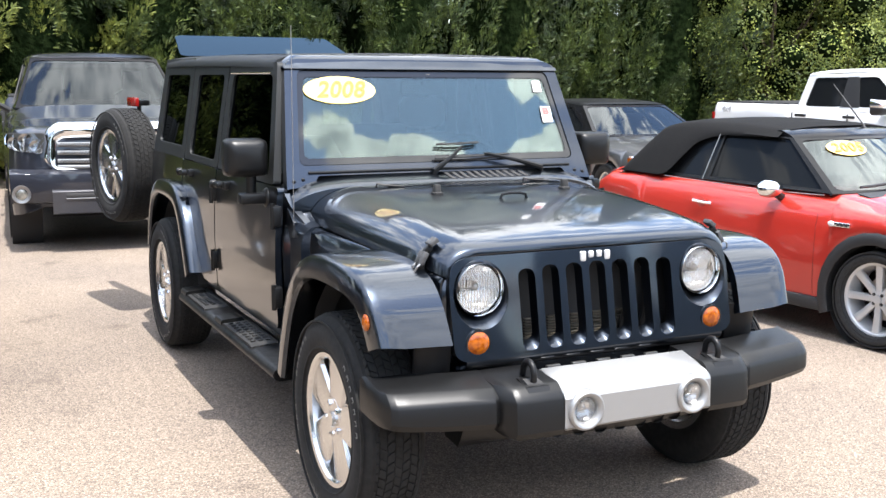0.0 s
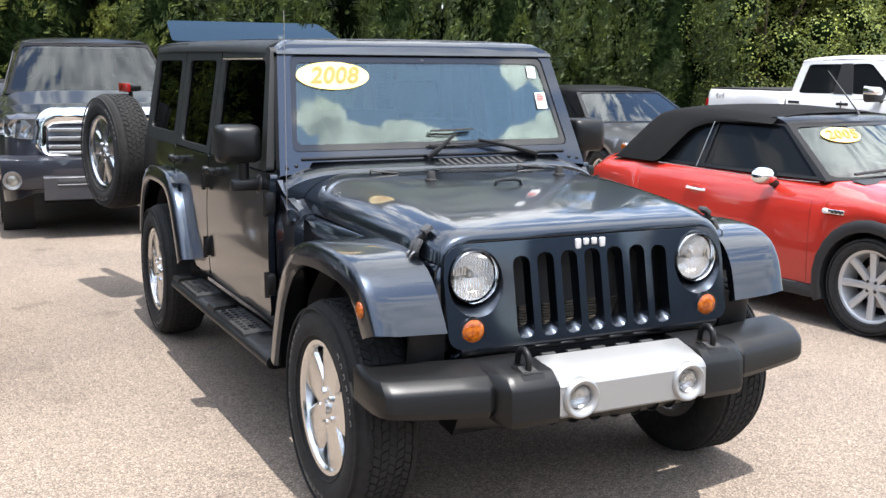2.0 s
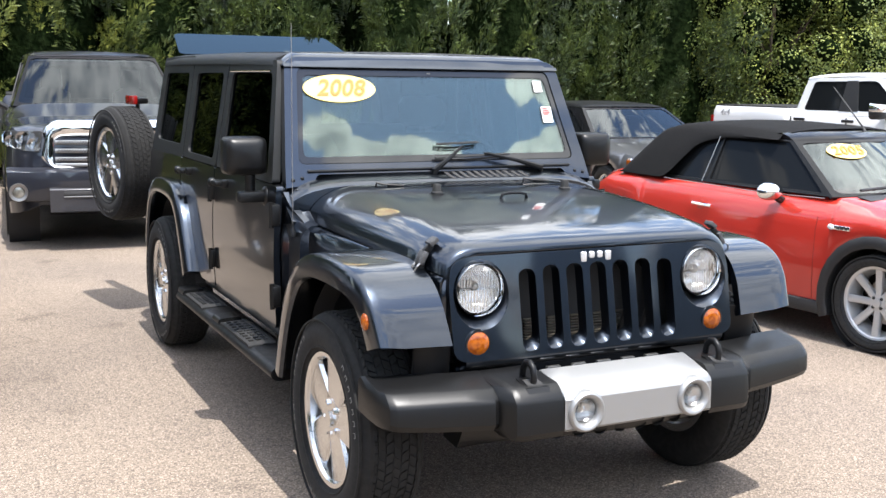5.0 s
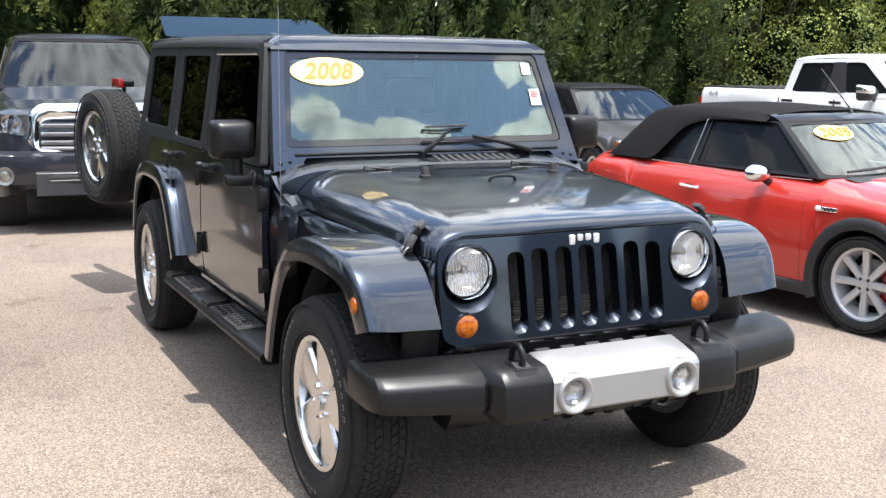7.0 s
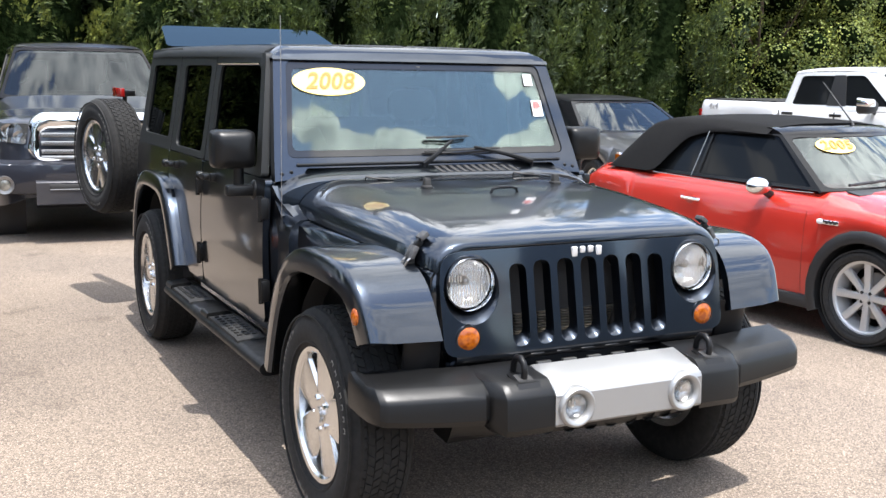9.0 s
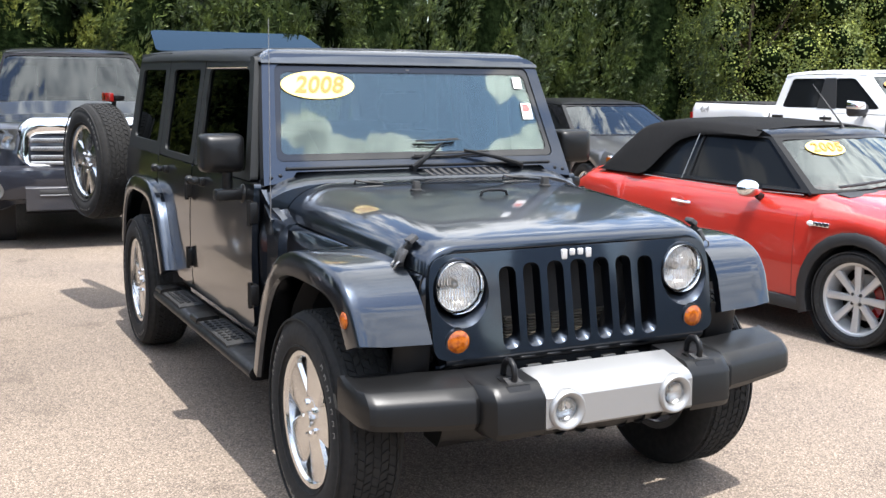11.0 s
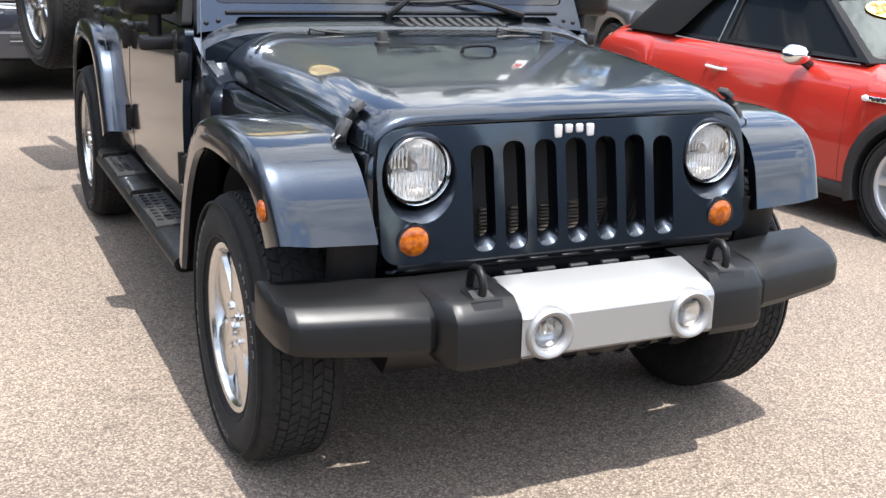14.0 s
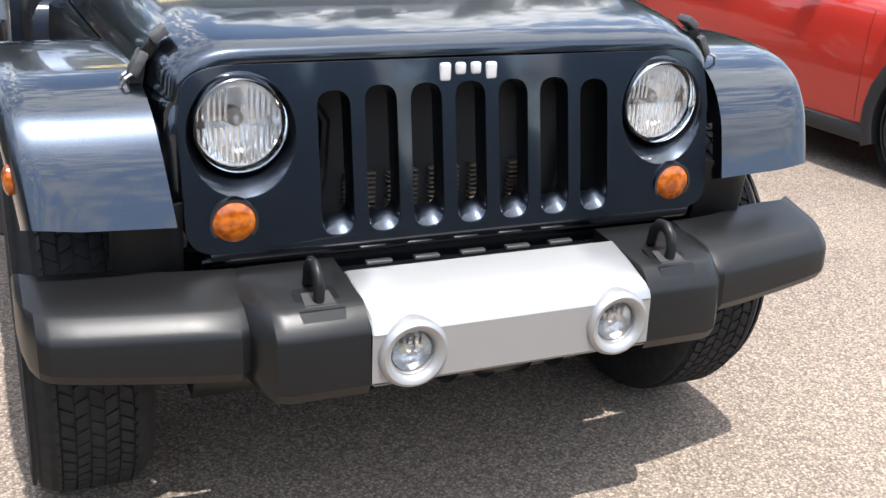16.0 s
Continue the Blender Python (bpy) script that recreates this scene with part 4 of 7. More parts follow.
    for k in range(8):
        bm = bmesh.new()
        x = -0.28 + k * 0.08
        lathe(bm, [(-0.685, 0.028), (-0.660, 0.030), (-0.650, 0.001)], 16, (x, 0.043 + 0.12 * (abs(x) / 0.6) ** 2, 0.462), "y", closed=False)
        part("notch", bm, M_DARK, skid)


def flare(path, inner, s, name, label, x_end=lambda f: 1.0):
    """A broad mudguard swept along a path of (y, z) with its inner edge at x = inner(i)."""
    bm = bmesh.new()
    n = len(path)
    rings = []
    for i, (y, z) in enumerate(path):
        a, b = path[max(i - 1, 0)], path[min(i + 1, n - 1)]
        t = Vector((b[0] - a[0], b[1] - a[1])).normalized()
        nrm = Vector((-t.y, t.x))          # towards the wheel
        xi = inner(i / (n - 1))
        ring = []
        for x, d in ((xi, -0.012), (0.80, -0.006), (0.87, -0.003), (0.902, 0.0), (0.915, 0.003), (0.923, 0.009), (0.928, 0.018), (0.936, 0.052), (0.935, 0.088), (0.918, 0.094), (0.905, 0.086), (0.898, 0.05), (0.86, 0.03), (xi, 0.022)):
            over = 0.936 - x_end(i / (n - 1))
            out = max(0.0, (x - 0.72) / 0.216)
            ring.append((s * (x - over * out), y + nrm.x * d, z + nrm.y * d + 0.35 * over * out))
        rings.append(ring)
    loft(bm, rings)
    return part(name, bm, M_NAVY, suv, label, smooth=50)


def smooth_path(pts, n=26):
    """Points spread evenly along a Catmull-Rom line."""
    P = [Vector(p) for p in pts]
    P = [P[0] * 2 - P[1]] + P + [P[-1] * 2 - P[-2]]
    out = []
    m = len(P) - 3
    for k in range(n + 1):
        u = k / n * m
        i = min(int(u), m - 1)
        f = u - i
        a, b, c, d = P[i:i + 4]
        out.append(tuple(0.5 * ((2 * b) + (c - a) * f + (2 * a - 5 * b + 4 * c - d) * f * f + (3 * b - a - 3 * c + d) * f ** 3)))
    return out


def suv_sides():
    for s in (-1, 1):
        pf = smooth_path([(0.56, 0.455), (0.50, 0.62), (0.42, 0.78), (0.29, 0.92), (0.12, 0.985), (-0.08, 0.998), (-0.25, 0.988), (-0.355, 0.950), (-0.415, 0.885), (-0.445, 0.82), (-0.470, 0.752)], 32)
        fl = flare(pf, lambda f: 0.74 - 0.10 * min(1, f * 2) - 0.03 * max(0, f - 0.6) / 0.4, s, "front_flare", "broad steel-blue front mudguard", lambda f: 0.910 - 0.034 * max(0.0, f - 0.55) / 0.45)
        bm = bmesh.new()
        c = Vector((s * 0.889, -0.392, 0.842))
        disc(bm, c, 0.021, "x", 20, rz=0.029, bulge=0.009 * -s, depth=-0.02 * s)
        part("side_marker", bm, M_AMBER, fl, "amber side marker lens")
        bm = bmesh.new()
        loft(bm, [[(s * x, y + back, z) for y, z in ((-0.452, 0.785), (-0.442, 0.70), (-0.428, 0.60), (-0.418, 0.59), (-0.416, 0.60), (-0.430, 0.70), (-0.440, 0.785))] for x, back in ((0.590, 0.02), (0.62, 0.006), (0.67, 0.0), (0.71, 0.006), (0.725, 0.020))])
        part("fender_liner", bm, M_BLACK, fl, "black plastic fender liner")
        pr = smooth_path([(2.215, 0.56), (2.30, 0.72), (2.40, 0.88), (2.54, 0.985), (2.75, 1.015), (3.05, 1.005), (3.24, 0.93), (3.36, 0.76), (3.42, 0.58)][::-1])
        flare(pr, lambda f: 0.74, s, "rear_flare", "broad steel-blue rear mudguard", lambda f: 0.886)
        # wheel houses
        for y0 in (0.0, 2.947):
            bm = bmesh.new()
            pts = [(max(y0 + 0.50 * math.cos(a), -0.40), 0.46 + 0.46 * math.sin(a)) for a in [math.pi * k / 10 for k in range(11 if y0 else 8)]]
            loft(bm, [[(s * 0.58, y, z) for y, z in pts], [(s * 0.78, y, z) for y, z in pts]], closed=False, caps=False)
            prism(bm, pts, "x", s * 0.54, s * 0.58)
            part("wheel_house", bm, M_DARK, suv)
        X = 0.80
        # rocker and tub wall behind the doors
        bm = bmesh.new()
        prism(bm, [(0.70, 0.50), (2.24, 0.50), (2.46, 0.90), (2.62, 1.0), (3.30, 1.0), (3.42, 0.60), (3.50, 0.60), (3.50, 1.165), (0.90, 1.165), (0.70, 1.03)], "x", s * 0.74, s * 0.772)
        part("tub_wall", bm, M_NAVY, suv)
        # doors
        def skin(outline):
            """A panel that is curved from top to bottom."""
            bm = plate(bmesh.new(), outline, [], lambda u, v, d: (s * (X - d), u, v), 0.03)
            for k in range(1, 12):
                z = 0.545 + k * 0.052
                bmesh.ops.bisect_plane(bm, geom=bm.verts[:] + bm.edges[:] + bm.faces[:], plane_co=(0, 0, z), plane_no=(0, 0, 1))
            for v in bm.verts:
                v.co.x += s * (0.020 - 0.020 * ((v.co.z - 0.82) / 0.36) ** 2)
            return bm
        fd = rounded([(0.815, 0.545), (1.855, 0.545), (1.855, 1.168), (0.815, 1.168)], [0.06, 0.05, 0.01, 0.02])
        bm = skin(fd)
        d1 = part("front_door", bm, M_NAVY, suv, "steel-blue front door")
        rd = rounded([(1.872, 0.545), (2.20, 0.545), (2.34, 0.80), (2.50, 0.97), (2.62, 1.03), (2.62, 1.168), (1.872, 1.168)], [0.05, 0.04, 0.05, 0.05, 0.02, 0.01, 0.01])
        bm = skin(rd)
        d2 = part("rear_door", bm, M_NAVY, suv, "steel-blue rear door")
        bm = skin(rounded([(2.632, 1.035), (3.28, 1.0), (3.46, 0.60), (3.50, 0.60), (3.50, 1.168), (2.632, 1.168)], 0.01))
        part("quarter_panel", bm, M_NAVY, suv)
        bm = plate(bmesh.new(), rounded([(0.66, 0.50), (0.805, 0.50), (0.805, 1.15), (0.75, 1.085), (0.66, 1.03)], 0.01), [], lambda u, v, d: (s * (0.778 - d - 0.32 * max(0, (0.8 - u))), u, v), 0.03)
        part("cowl_side", bm, M_NAVY, suv)
        # handles and hinges
        for dd, y in ((d1, 1.69), (d2, 2.46)):
            bm = bmesh.new()
            box(bm, s * 0.81, s * 0.862, y - 0.07, y + 0.055, 1.092, 1.120, 0.010)
            box(bm, s * 0.80, s * 0.835, y - 0.10, y - 0.055, 1.085, 1.127, 0.008)
            disc(bm, (s * 0.862, y + 0.04, 1.106), 0.022, "x", 18, bulge=-0.012 * s, depth=-0.02 * s)
            part("door_handle", bm, M_PLASTIC, dd, "black door handle")
        for dd, y in ((d1, 0.80), (d2, 1.865)):
            for z in (0.70, 1.05):
                bm = bmesh.new()
                box(bm, s * 0.80, s * 0.838, y - 0.028, y + 0.028, z - 0.045, z + 0.045, 0.006)
                tube(bm, [(s * 0.835, y - 0.01, z - 0.055), (s * 0.835, y - 0.01, z + 0.055)], 0.011)
                part("hinge", bm, M_PLASTIC, dd, "black door hinge")
        # window frames of the hardtop, leaning in
        def upper(u, v, d):
            return (s * (0.797 - (v - 1.165) * 0.16 - d), u, v)
        frames = (("front_window", [(0.90, 1.172), (1.86, 1.172), (1.86, 1.70), (1.075, 1.70)], [(0.985, 1.205), (1.78, 1.205), (1.78, 1.645), (1.115, 1.645)], d1),
                  ("rear_window", [(1.875, 1.172), (2.625, 1.172), (2.625, 1.70), (1.875, 1.70)], [(1.95, 1.205), (2.52, 1.205), (2.52, 1.645), (1.95, 1.645)], d2),
                  ("quarter_window", [(2.635, 1.10), (3.42, 1.10), (3.50, 1.172), (3.44, 1.74), (2.635, 1.74)], [(2.72, 1.235), (3.36, 1.235), (3.33, 1.645), (2.72, 1.645)], suv))
        for nm, outer, hole, par in frames:
            bm = plate(bmesh.new(), rounded(outer, 0.02), [rounded(hole, 0.04)], upper, 0.035)
            o = part("window_frame" if par is not suv else "hardtop_side", bm, M_HARDTOP, par)
            bm = plate(bmesh.new(), rounded(hole, 0.04), [], lambda u, v, d: upper(u, v, d + 0.012), 0.005)
            part("window_pane", bm, M_TINT, par, "dark tinted side window")
        bm = bmesh.new()
        tube(bm, [(s * 0.735, 1.10, 1.652), (s * 0.735, 1.775, 1.652)], 0.004, 6)
        part("bright_trim", bm, M_CHROME, d1)
        # mirror
        bm = bmesh.new()
        loft(bm, [[(s * x, y, z) for x, z in rounded([(0.80 + i, 1.205 + i), (0.985 - i, 1.205 + i), (0.985 - i, 1.370 - i), (0.80 + i, 1.370 - i)], 0.03)] for y, i in ((0.925, 0.035), (0.938, 0.012), (0.955, 0.002), (1.03, 0.0), (1.04, 0.006))])
        mir = part("door_mirror", bm, M_PLASTIC, d1, "black textured door mirror")
        bm = bmesh.new()
        box(bm, s * 0.815, s * 0.972, 1.0405, 1.045, 1.22, 1.355, 0.002)
        part("mirror_pane", bm, M_MIRROR, mir)
        bm = bmesh.new()
        box(bm, s * 0.795, s * 0.93, 0.945, 1.01, 1.085, 1.135, 0.012)
        tube(bm, [(s * 0.87, 0.985, 1.12), (s * 0.87, 0.985, 1.21)], 0.024, 12)
        disc(bm, (s * 0.805, 0.975, 1.11), 0.045, "x", 20, bulge=-0.02 * s, depth=-0.02 * s)
        part("mirror_arm", bm, M_PLASTIC, mir)
        # side step
        bm = bmesh.new()
        prof = rounded([(0.74, 0.405), (0.90, 0.395), (0.925, 0.425), (0.90, 0.455), (0.74, 0.465)], 0.02, 3)
        loft(bm, [[(s * x, y, z) for x, z in prof] for y in (0.55, 0.60, 1.4, 2.25, 2.32)])
        step = part("side_step", bm, M_BLACK, suv, "black tubular side step with tread pads")
        for y0, y1 in ((0.92, 1.42), (1.78, 2.18)):
            bm = bmesh.new()
            loft(bm, [[(s * x, y, z - e) for x, z in ((0.78, 0.463), (0.905, 0.455), (0.905, 0.466), (0.78, 0.472))] for y, e in ((y0, 0.006), (y0 + 0.03, 0), (y1 - 0.03, 0), (y1, 0.006))])
            for i in range(9):
                for j in range(3):
                    yy, xx = y0 + 0.06 + i * (y1 - y0 - 0.12) / 8, 0.80 + j * 0.034
                    box(bm, s * xx, s * (xx + 0.02), yy - 0.008, yy + 0.008, 0.465, 0.4745)
            part("tread_pad", bm, M_RUBBER, step)
            bm = bmesh.new()
            loft(bm, [[(s * x, y, z) for x, z in rounded([(0.79, 0.458), (0.912, 0.45), (0.905, 0.475), (0.80, 0.482)], 0.01, 3)] for y in (y1 + 0.01, y1 + 0.13)])
            part("step_cap", bm, M_PLASTIC, step)
    # antenna on the passenger side wing
    bm = bmesh.new()
    lathe(bm, [(0.975, 0.001), (0.975, 0.013), (0.995, 0.012), (1.005, 0.006), (1.030, 0.005), (1.030, 0.001)], 14, (-0.785, 0.655, 0), "z", closed=False)
    ant = part("antenna", bm, M_BLACK, suv, "thin whip antenna on the wing")
    bm = bmesh.new()
    tube(bm, [(-0.785, 0.655, 1.02), (-0.785, 0.652, 1.84)], 0.0015, 6)
    part("antenna_whip", bm, M_STEEL, ant)


def suv_screen():
    # windscreen frame and glass lean back
    def ws(u, v, d):
        return (u, 0.835 + (v - 1.24) * 0.452 + d, v)
    outer = rounded([(-0.765, 1.16), (-0.755, 1.25), (-0.690, 1.715), (0.690, 1.715), (0.755, 1.25), (0.765, 1.16), (0.645, 1.172), (0.615, 1.212), (-0.615, 1.212), (-0.645, 1.172)], [0, 0.02, 0.06, 0.06, 0.02, 0, 0.008, 0.01, 0.01, 0.008])
    hole = rounded([(-0.695, 1.255), (0.695, 1.255), (0.640, 1.668), (-0.640, 1.668)], 0.035)
    bm = plate(bmesh.new(), outer, [hole], ws, 0.05)
    fr = part("windscreen_frame", bm, M_NAVY, suv)
    bv = fr.modifiers.new("edge", "BEVEL")
    bv.width, bv.segments, bv.limit_method, bv.angle_limit, bv.harden_normals = 0.012, 3, "ANGLE", radians(50), True
    bm = plate(bmesh.new(), rounded([(-0.693, 1.257), (0.693, 1.257), (0.638, 1.666), (-0.638, 1.666)], 0.035), [rounded([(-0.667, 1.285), (0.667, 1.285), (0.615, 1.635), (-0.615, 1.635)], 0.03)], lambda u, v, d: ws(u, v, d + 0.0062), 0.003)
    part("glass_border", bm, M_FRIT, suv)
    bm = plate(bmesh.new(), rounded([(-0.693, 1.257), (0.693, 1.257), (0.638, 1.666), (-0.638, 1.666)], 0.035), [], lambda u, v, d: ws(u, v, d + 0.010), 0.004)
    part("windscreen", bm, M_SCREEN, suv, "windscreen mirroring blue sky and clouds")
    for s in (-1, 1):
        for v, u in ((1.225, 0.652), (1.197, 0.688), (1.190, 0.730)):
            bm = bmesh.new()
            disc(bm, ws(s * u, v, -0.001), 0.009, "y", 12, bulge=0.004, depth=0.006)
            part("bolt", bm, M_BLACK, fr)
    # price-year oval and two paper slips behind the glass
    def on_glass(u, v, lift=0.006):
        return Matrix.Translation(ws(u, v, 0.010 - lift)) @ pose(0, 0, 0, -24.3)
    bm = bmesh.new()
    prism(bm, circle2(0, 0, 0.172, 0.066, 40), "y", -0.001, 0.0)
    bm.transform(on_glass(-0.452, 1.578))
    ov = part("year_oval", bm, M_CREAM, suv, "cream oval year sticker with yellow digits", smooth=0)
    for k, ch in enumerate("2008"):
        writing(ch, 0.108, M_YELLOW, ov, on_glass(-0.452 + (k - 1.5) * 0.057, 1.578, 0.0085), 0.30, name="digit", label="yellow digit " + ch)
    for u, v, w, h, red in ((0.575, 1.595, 0.045, 0.058, False), (0.598, 1.462, 0.055, 0.082, True)):
        bm = bmesh.new()
        box(bm, -w / 2, w / 2, -0.001, 0.0, -h / 2, h / 2)
        bm.transform(on_glass(u, v))
        sl = part("paper_slip", bm, M_PAPER, suv, "small white paper slip on the windscreen", smooth=0)
        if red:
            for k in range(4):
                bm = bmesh.new()
                box(bm, -w * 0.42, w * (0.22 + 0.08 * (k % 3)), -0.0022, -0.0015, h * (0.33 - 0.12 * k), h * (0.42 - 0.12 * k))
                bm.transform(on_glass(u, v))
                part("red_line", bm, M_REDPRINT, sl, smooth=0)
    # black strip under the glass, wipers
    bm = bmesh.new()
    tube(bm, [ws(-0.66, 1.226, -0.004), ws(0.66, 1.226, -0.004)], 0.006, 8)
    part("wiper_rail", bm, M_BLACK, suv)
    for px, tip, b0, b1 in ((-0.065, (0.085, 1.325), (-0.03, 1.333), (0.185, 1.338)), (0.49, (0.19, 1.292), (-0.05, 1.272), (0.33, 1.284))):
        bm = bmesh.new()
        p0 = Vector((px, 0.812, 1.205))
        t = Vector(ws(*tip, -0.045))
        tube(bm, [p0 + Vector((0, 0.01, -0.03)), p0 + Vector((0, -0.008, 0.015)), p0.lerp(t, 0.45) + Vector((0, -0.02, 0.012)), t], [0.017, 0.015, 0.010, 0.006], 8)
        wi = part("wiper", bm, M_BLACK, suv, "black windscreen wiper resting on the glass")
        bm = bmesh.new()
        tube(bm, [ws(*b0, -0.012), ws((b0[0] + b1[0]) / 2, (b0[1] + b1[1]) / 2, -0.022), ws(*b1, -0.012)], 0.0055, 6)
        tube(bm, [ws(*b0, -0.028), ws((b0[0] + b1[0]) / 2, (b0[1] + b1[1]) / 2, -0.04), ws(*b1, -0.028)], 0.0035, 6)
        part("wiper_blade", bm, M_RUBBER, wi)
    # hood fittings: two stops, tie-down loop, washer nozzles
    for x in (-0.262, 0.352):
        bm = bmesh.new()
        z = hood_z(x, 0.375)
        loft(bm, [[(x + a, 0.375 + b, z + h) for a, b in rounded([(-w, -w), (w, -w), (w, w), (-w, w)], w * 0.6, 3)] for h, w in ((-0.004, 0.022), (0.006, 0.022), (0.010, 0.016), (0.034, 0.014), (0.040, 0.011))])
        part("hood_stop", bm, M_RUBBER, suv, "black rubber hood stop")
    bm = bmesh.new()
    z = hood_z(0, 0.20)
    tube(bm, [(-0.062, 0.20, z - 0.004), (-0.055, 0.20, z + 0.016), (-0.03, 0.20, z + 0.022), (0.03, 0.20, z + 0.022), (0.055, 0.20, z + 0.016), (0.062, 0.20, z - 0.004)], 0.006, 8)
    part("tie_loop", bm, M_BLACK, suv, "black steel tie-down loop")
    for x in (-0.36, 0.36):
        bm = bmesh.new()
        z = hood_z(x, 0.62)
        tube(bm, [(x - 0.06, 0.645, z - 0.002), (x - 0.058, 0.64, z + 0.016), (x - 0.03, 0.625, z + 0.010), (x + 0.05, 0.60, z + 0.004)], 0.0045, 6)
        box(bm, x - 0.005, x + 0.045, 0.63, 0.65, z - 0.002, z + 0.012, 0.004)
        part("washer_nozzle", bm, M_BLACK, suv)


def suv_top():
    bm = bmesh.new()
    rings = []
    for y, dz, w in ((1.128, -0.035, 0.695), (1.13, -0.008, 0.698), (1.15, 0.0, 0.70), (1.5, 0.006, 0.705), (2.2, 0.014, 0.705), (3.0, 0.018, 0.705), (3.40, 0.014, 0.70), (3.46, -0.015, 0.69), (3.50, -0.05, 0.68)):
        half = [(w + 0.018, 1.675), (w + 0.016, 1.695), (w, 1.718), (w - 0.04, 1.733), (w - 0.12, 1.738), (0.3, 1.742)]
        rings.append([(-x, y, z + dz) for x, z in half] + [(0, y, 1.744 + dz)] + [(x, y, z + dz) for x, z in half[::-1]] + [(w - 0.04, y, 1.675 + dz), (-w + 0.04, y, 1.675 + dz)])
    loft(bm, rings)
    roof = part("hardtop_roof", bm, M_HARDTOP, suv, "black hardtop roof panel")
    for x0, x1, y0, y1 in ((-0.64, -0.012, 1.16, 1.84), (0.012, 0.64, 1.16, 1.84), (-0.62, 0.62, 1.90, 3.35)):
        bm = bmesh.new()
        n = 6
        top = [[(x0 + (x1 - x0) * i / n, y, 1.742 - 0.010 * (abs(x0 + (x1 - x0) * i / n) / 0.64) ** 2 + spline([(1.07, 0.0), (1.5, 0.007), (2.2, 0.016), (3.4, 0.016)], y)[0] + 0.004) for i in range(n + 1)] for y in (y0, y0 + 0.02, (y0 + y1) / 2, y1 - 0.02, y1)]
        for r in (0, -1):
            top[r] = [(x, y, z - 0.012) for x, y, z in top[r]]
        loft(bm, top, closed=False, caps=False)
        part("roof_panel", bm, M_HARDTOP, roof)
    # body-coloured header over the windscreen
    bm = bmesh.new()
    prof = [(1.02, 1.672), (1.036, 1.688), (1.046, 1.708), (1.062, 1.724), (1.085, 1.734), (1.125, 1.739), (1.126, 1.675)]
    loft(bm, [[(x, y, z - (0.05 * ((abs(x) - 0.6) / 0.1) ** 2 if abs(x) > 0.6 else 0.004 * (x / 0.6) ** 2) * (1 if z > 1.69 else 0)) for y, z in prof] for x in (-0.70, -0.685, -0.66, -0.63, -0.6, -0.3, 0, 0.3, 0.6, 0.63, 0.66, 0.685, 0.70)])
    part("windscreen_header", bm, M_NAVY, suv)
    # raised rear glass
    def hg(u, v, d):
        return (u, 3.49 + v * math.cos(radians(20)) - d * 0.3, 1.762 + v * math.sin(radians(20)) + d)
    bm = plate(bmesh.new(), rounded([(-0.61, 0.0), (0.58, 0.0), (0.51, 0.42), (-0.56, 0.42)], 0.05), [], hg, 0.006)
    hatch = part("hatch_glass", bm, M_HATCH, suv, "raised rear hatch glass mirroring the sky")
    for s in (-1, 1):
        bm = bmesh.new()
        tube(bm, [(s * 0.60, 3.46, 1.45), (s * 0.50, 3.78, 1.855)], 0.009, 8)
        part("gas_strut", bm, M_BLACK, hatch)
    # tub floor, rear, underside
    bm = bmesh.new()
    box(bm, -0.74, 0.74, 0.62, 3.48, 0.50, 0.62)
    part("tub_floor", bm, M_DASH, suv)
    bm = bmesh.new()
    for s in (-1, 1):
        box(bm, s * 0.40, s * 0.50, -0.45, 3.45, 0.42, 0.54, 0.01)
    part("chassis_rail", bm, M_DARK, suv)
    for y in (0.0, 2.947):
        bm = bmesh.new()
        tube(bm, [(-0.72, y, 0.40), (0.72, y, 0.40)], 0.045, 12)
        disc(bm, (0.12, y - 0.10, 0.40), 0.13, "y", 20, bulge=0.08, depth=0.2)
        part("axle", bm, M_DARK, suv)
    bm = bmesh.new()
    box(bm, -0.42, 0.42, -0.20, 0.60, 0.50, 1.0)
    part("engine", bm, M_DARK, suv)
    # firewall and dash
    bm = bmesh.new()
    box(bm, -0.66, 0.66, 0.80, 0.84, 0.60, 1.12)
    part("firewall", bm, M_DARK, suv)
    bm = bmesh.new()
    loft(bm, [[(x, 0.86, 0.95), (x, 0.865, 1.19), (x, 0.95, 1.215), (x, 1.10, 1.20), (x, 1.17, 1.14), (x, 1.14, 0.95)] for x in (-0.71, -0.3, 0, 0.3, 0.71)])
    part("dashboard", bm, M_DASH, suv)
    # seats
    for x in (-0.36, 0.36):
        bm = bmesh.new()
        loft(bm, [[(x + a, y + b, z) for a, b in rounded([(-w, -0.05), (w, -0.05), (w, 0.06), (-w, 0.06)], 0.03, 3)] for y, z, w in ((1.74, 0.86, 0.22), (1.77, 1.0, 0.24), (1.82, 1.2, 0.23), (1.86, 1.33, 0.17))])
        seat = part("front_seat", bm, M_INTERIOR, suv, "grey cloth front seat with headrest")
        bm = bmesh.new()
        loft(bm, [[(x + a, y + b, z) for a, b in rounded([(-w, -0.04), (w, -0.04), (w, 0.045), (-w, 0.045)], 0.03, 3)] for y, z, w in ((1.86, 1.37, 0.10), (1.865, 1.40, 0.13), (1.87, 1.48, 0.13), (1.87, 1.53, 0.10))])
        part("headrest", bm, M_INTERIOR, seat)
        bm = bmesh.new()
        box(bm, x - 0.24, x + 0.24, 1.25, 1.78, 0.74, 0.90, 0.05, 3)
        part("seat_cushion", bm, M_INTERIOR, seat)
    bm = bmesh.new()
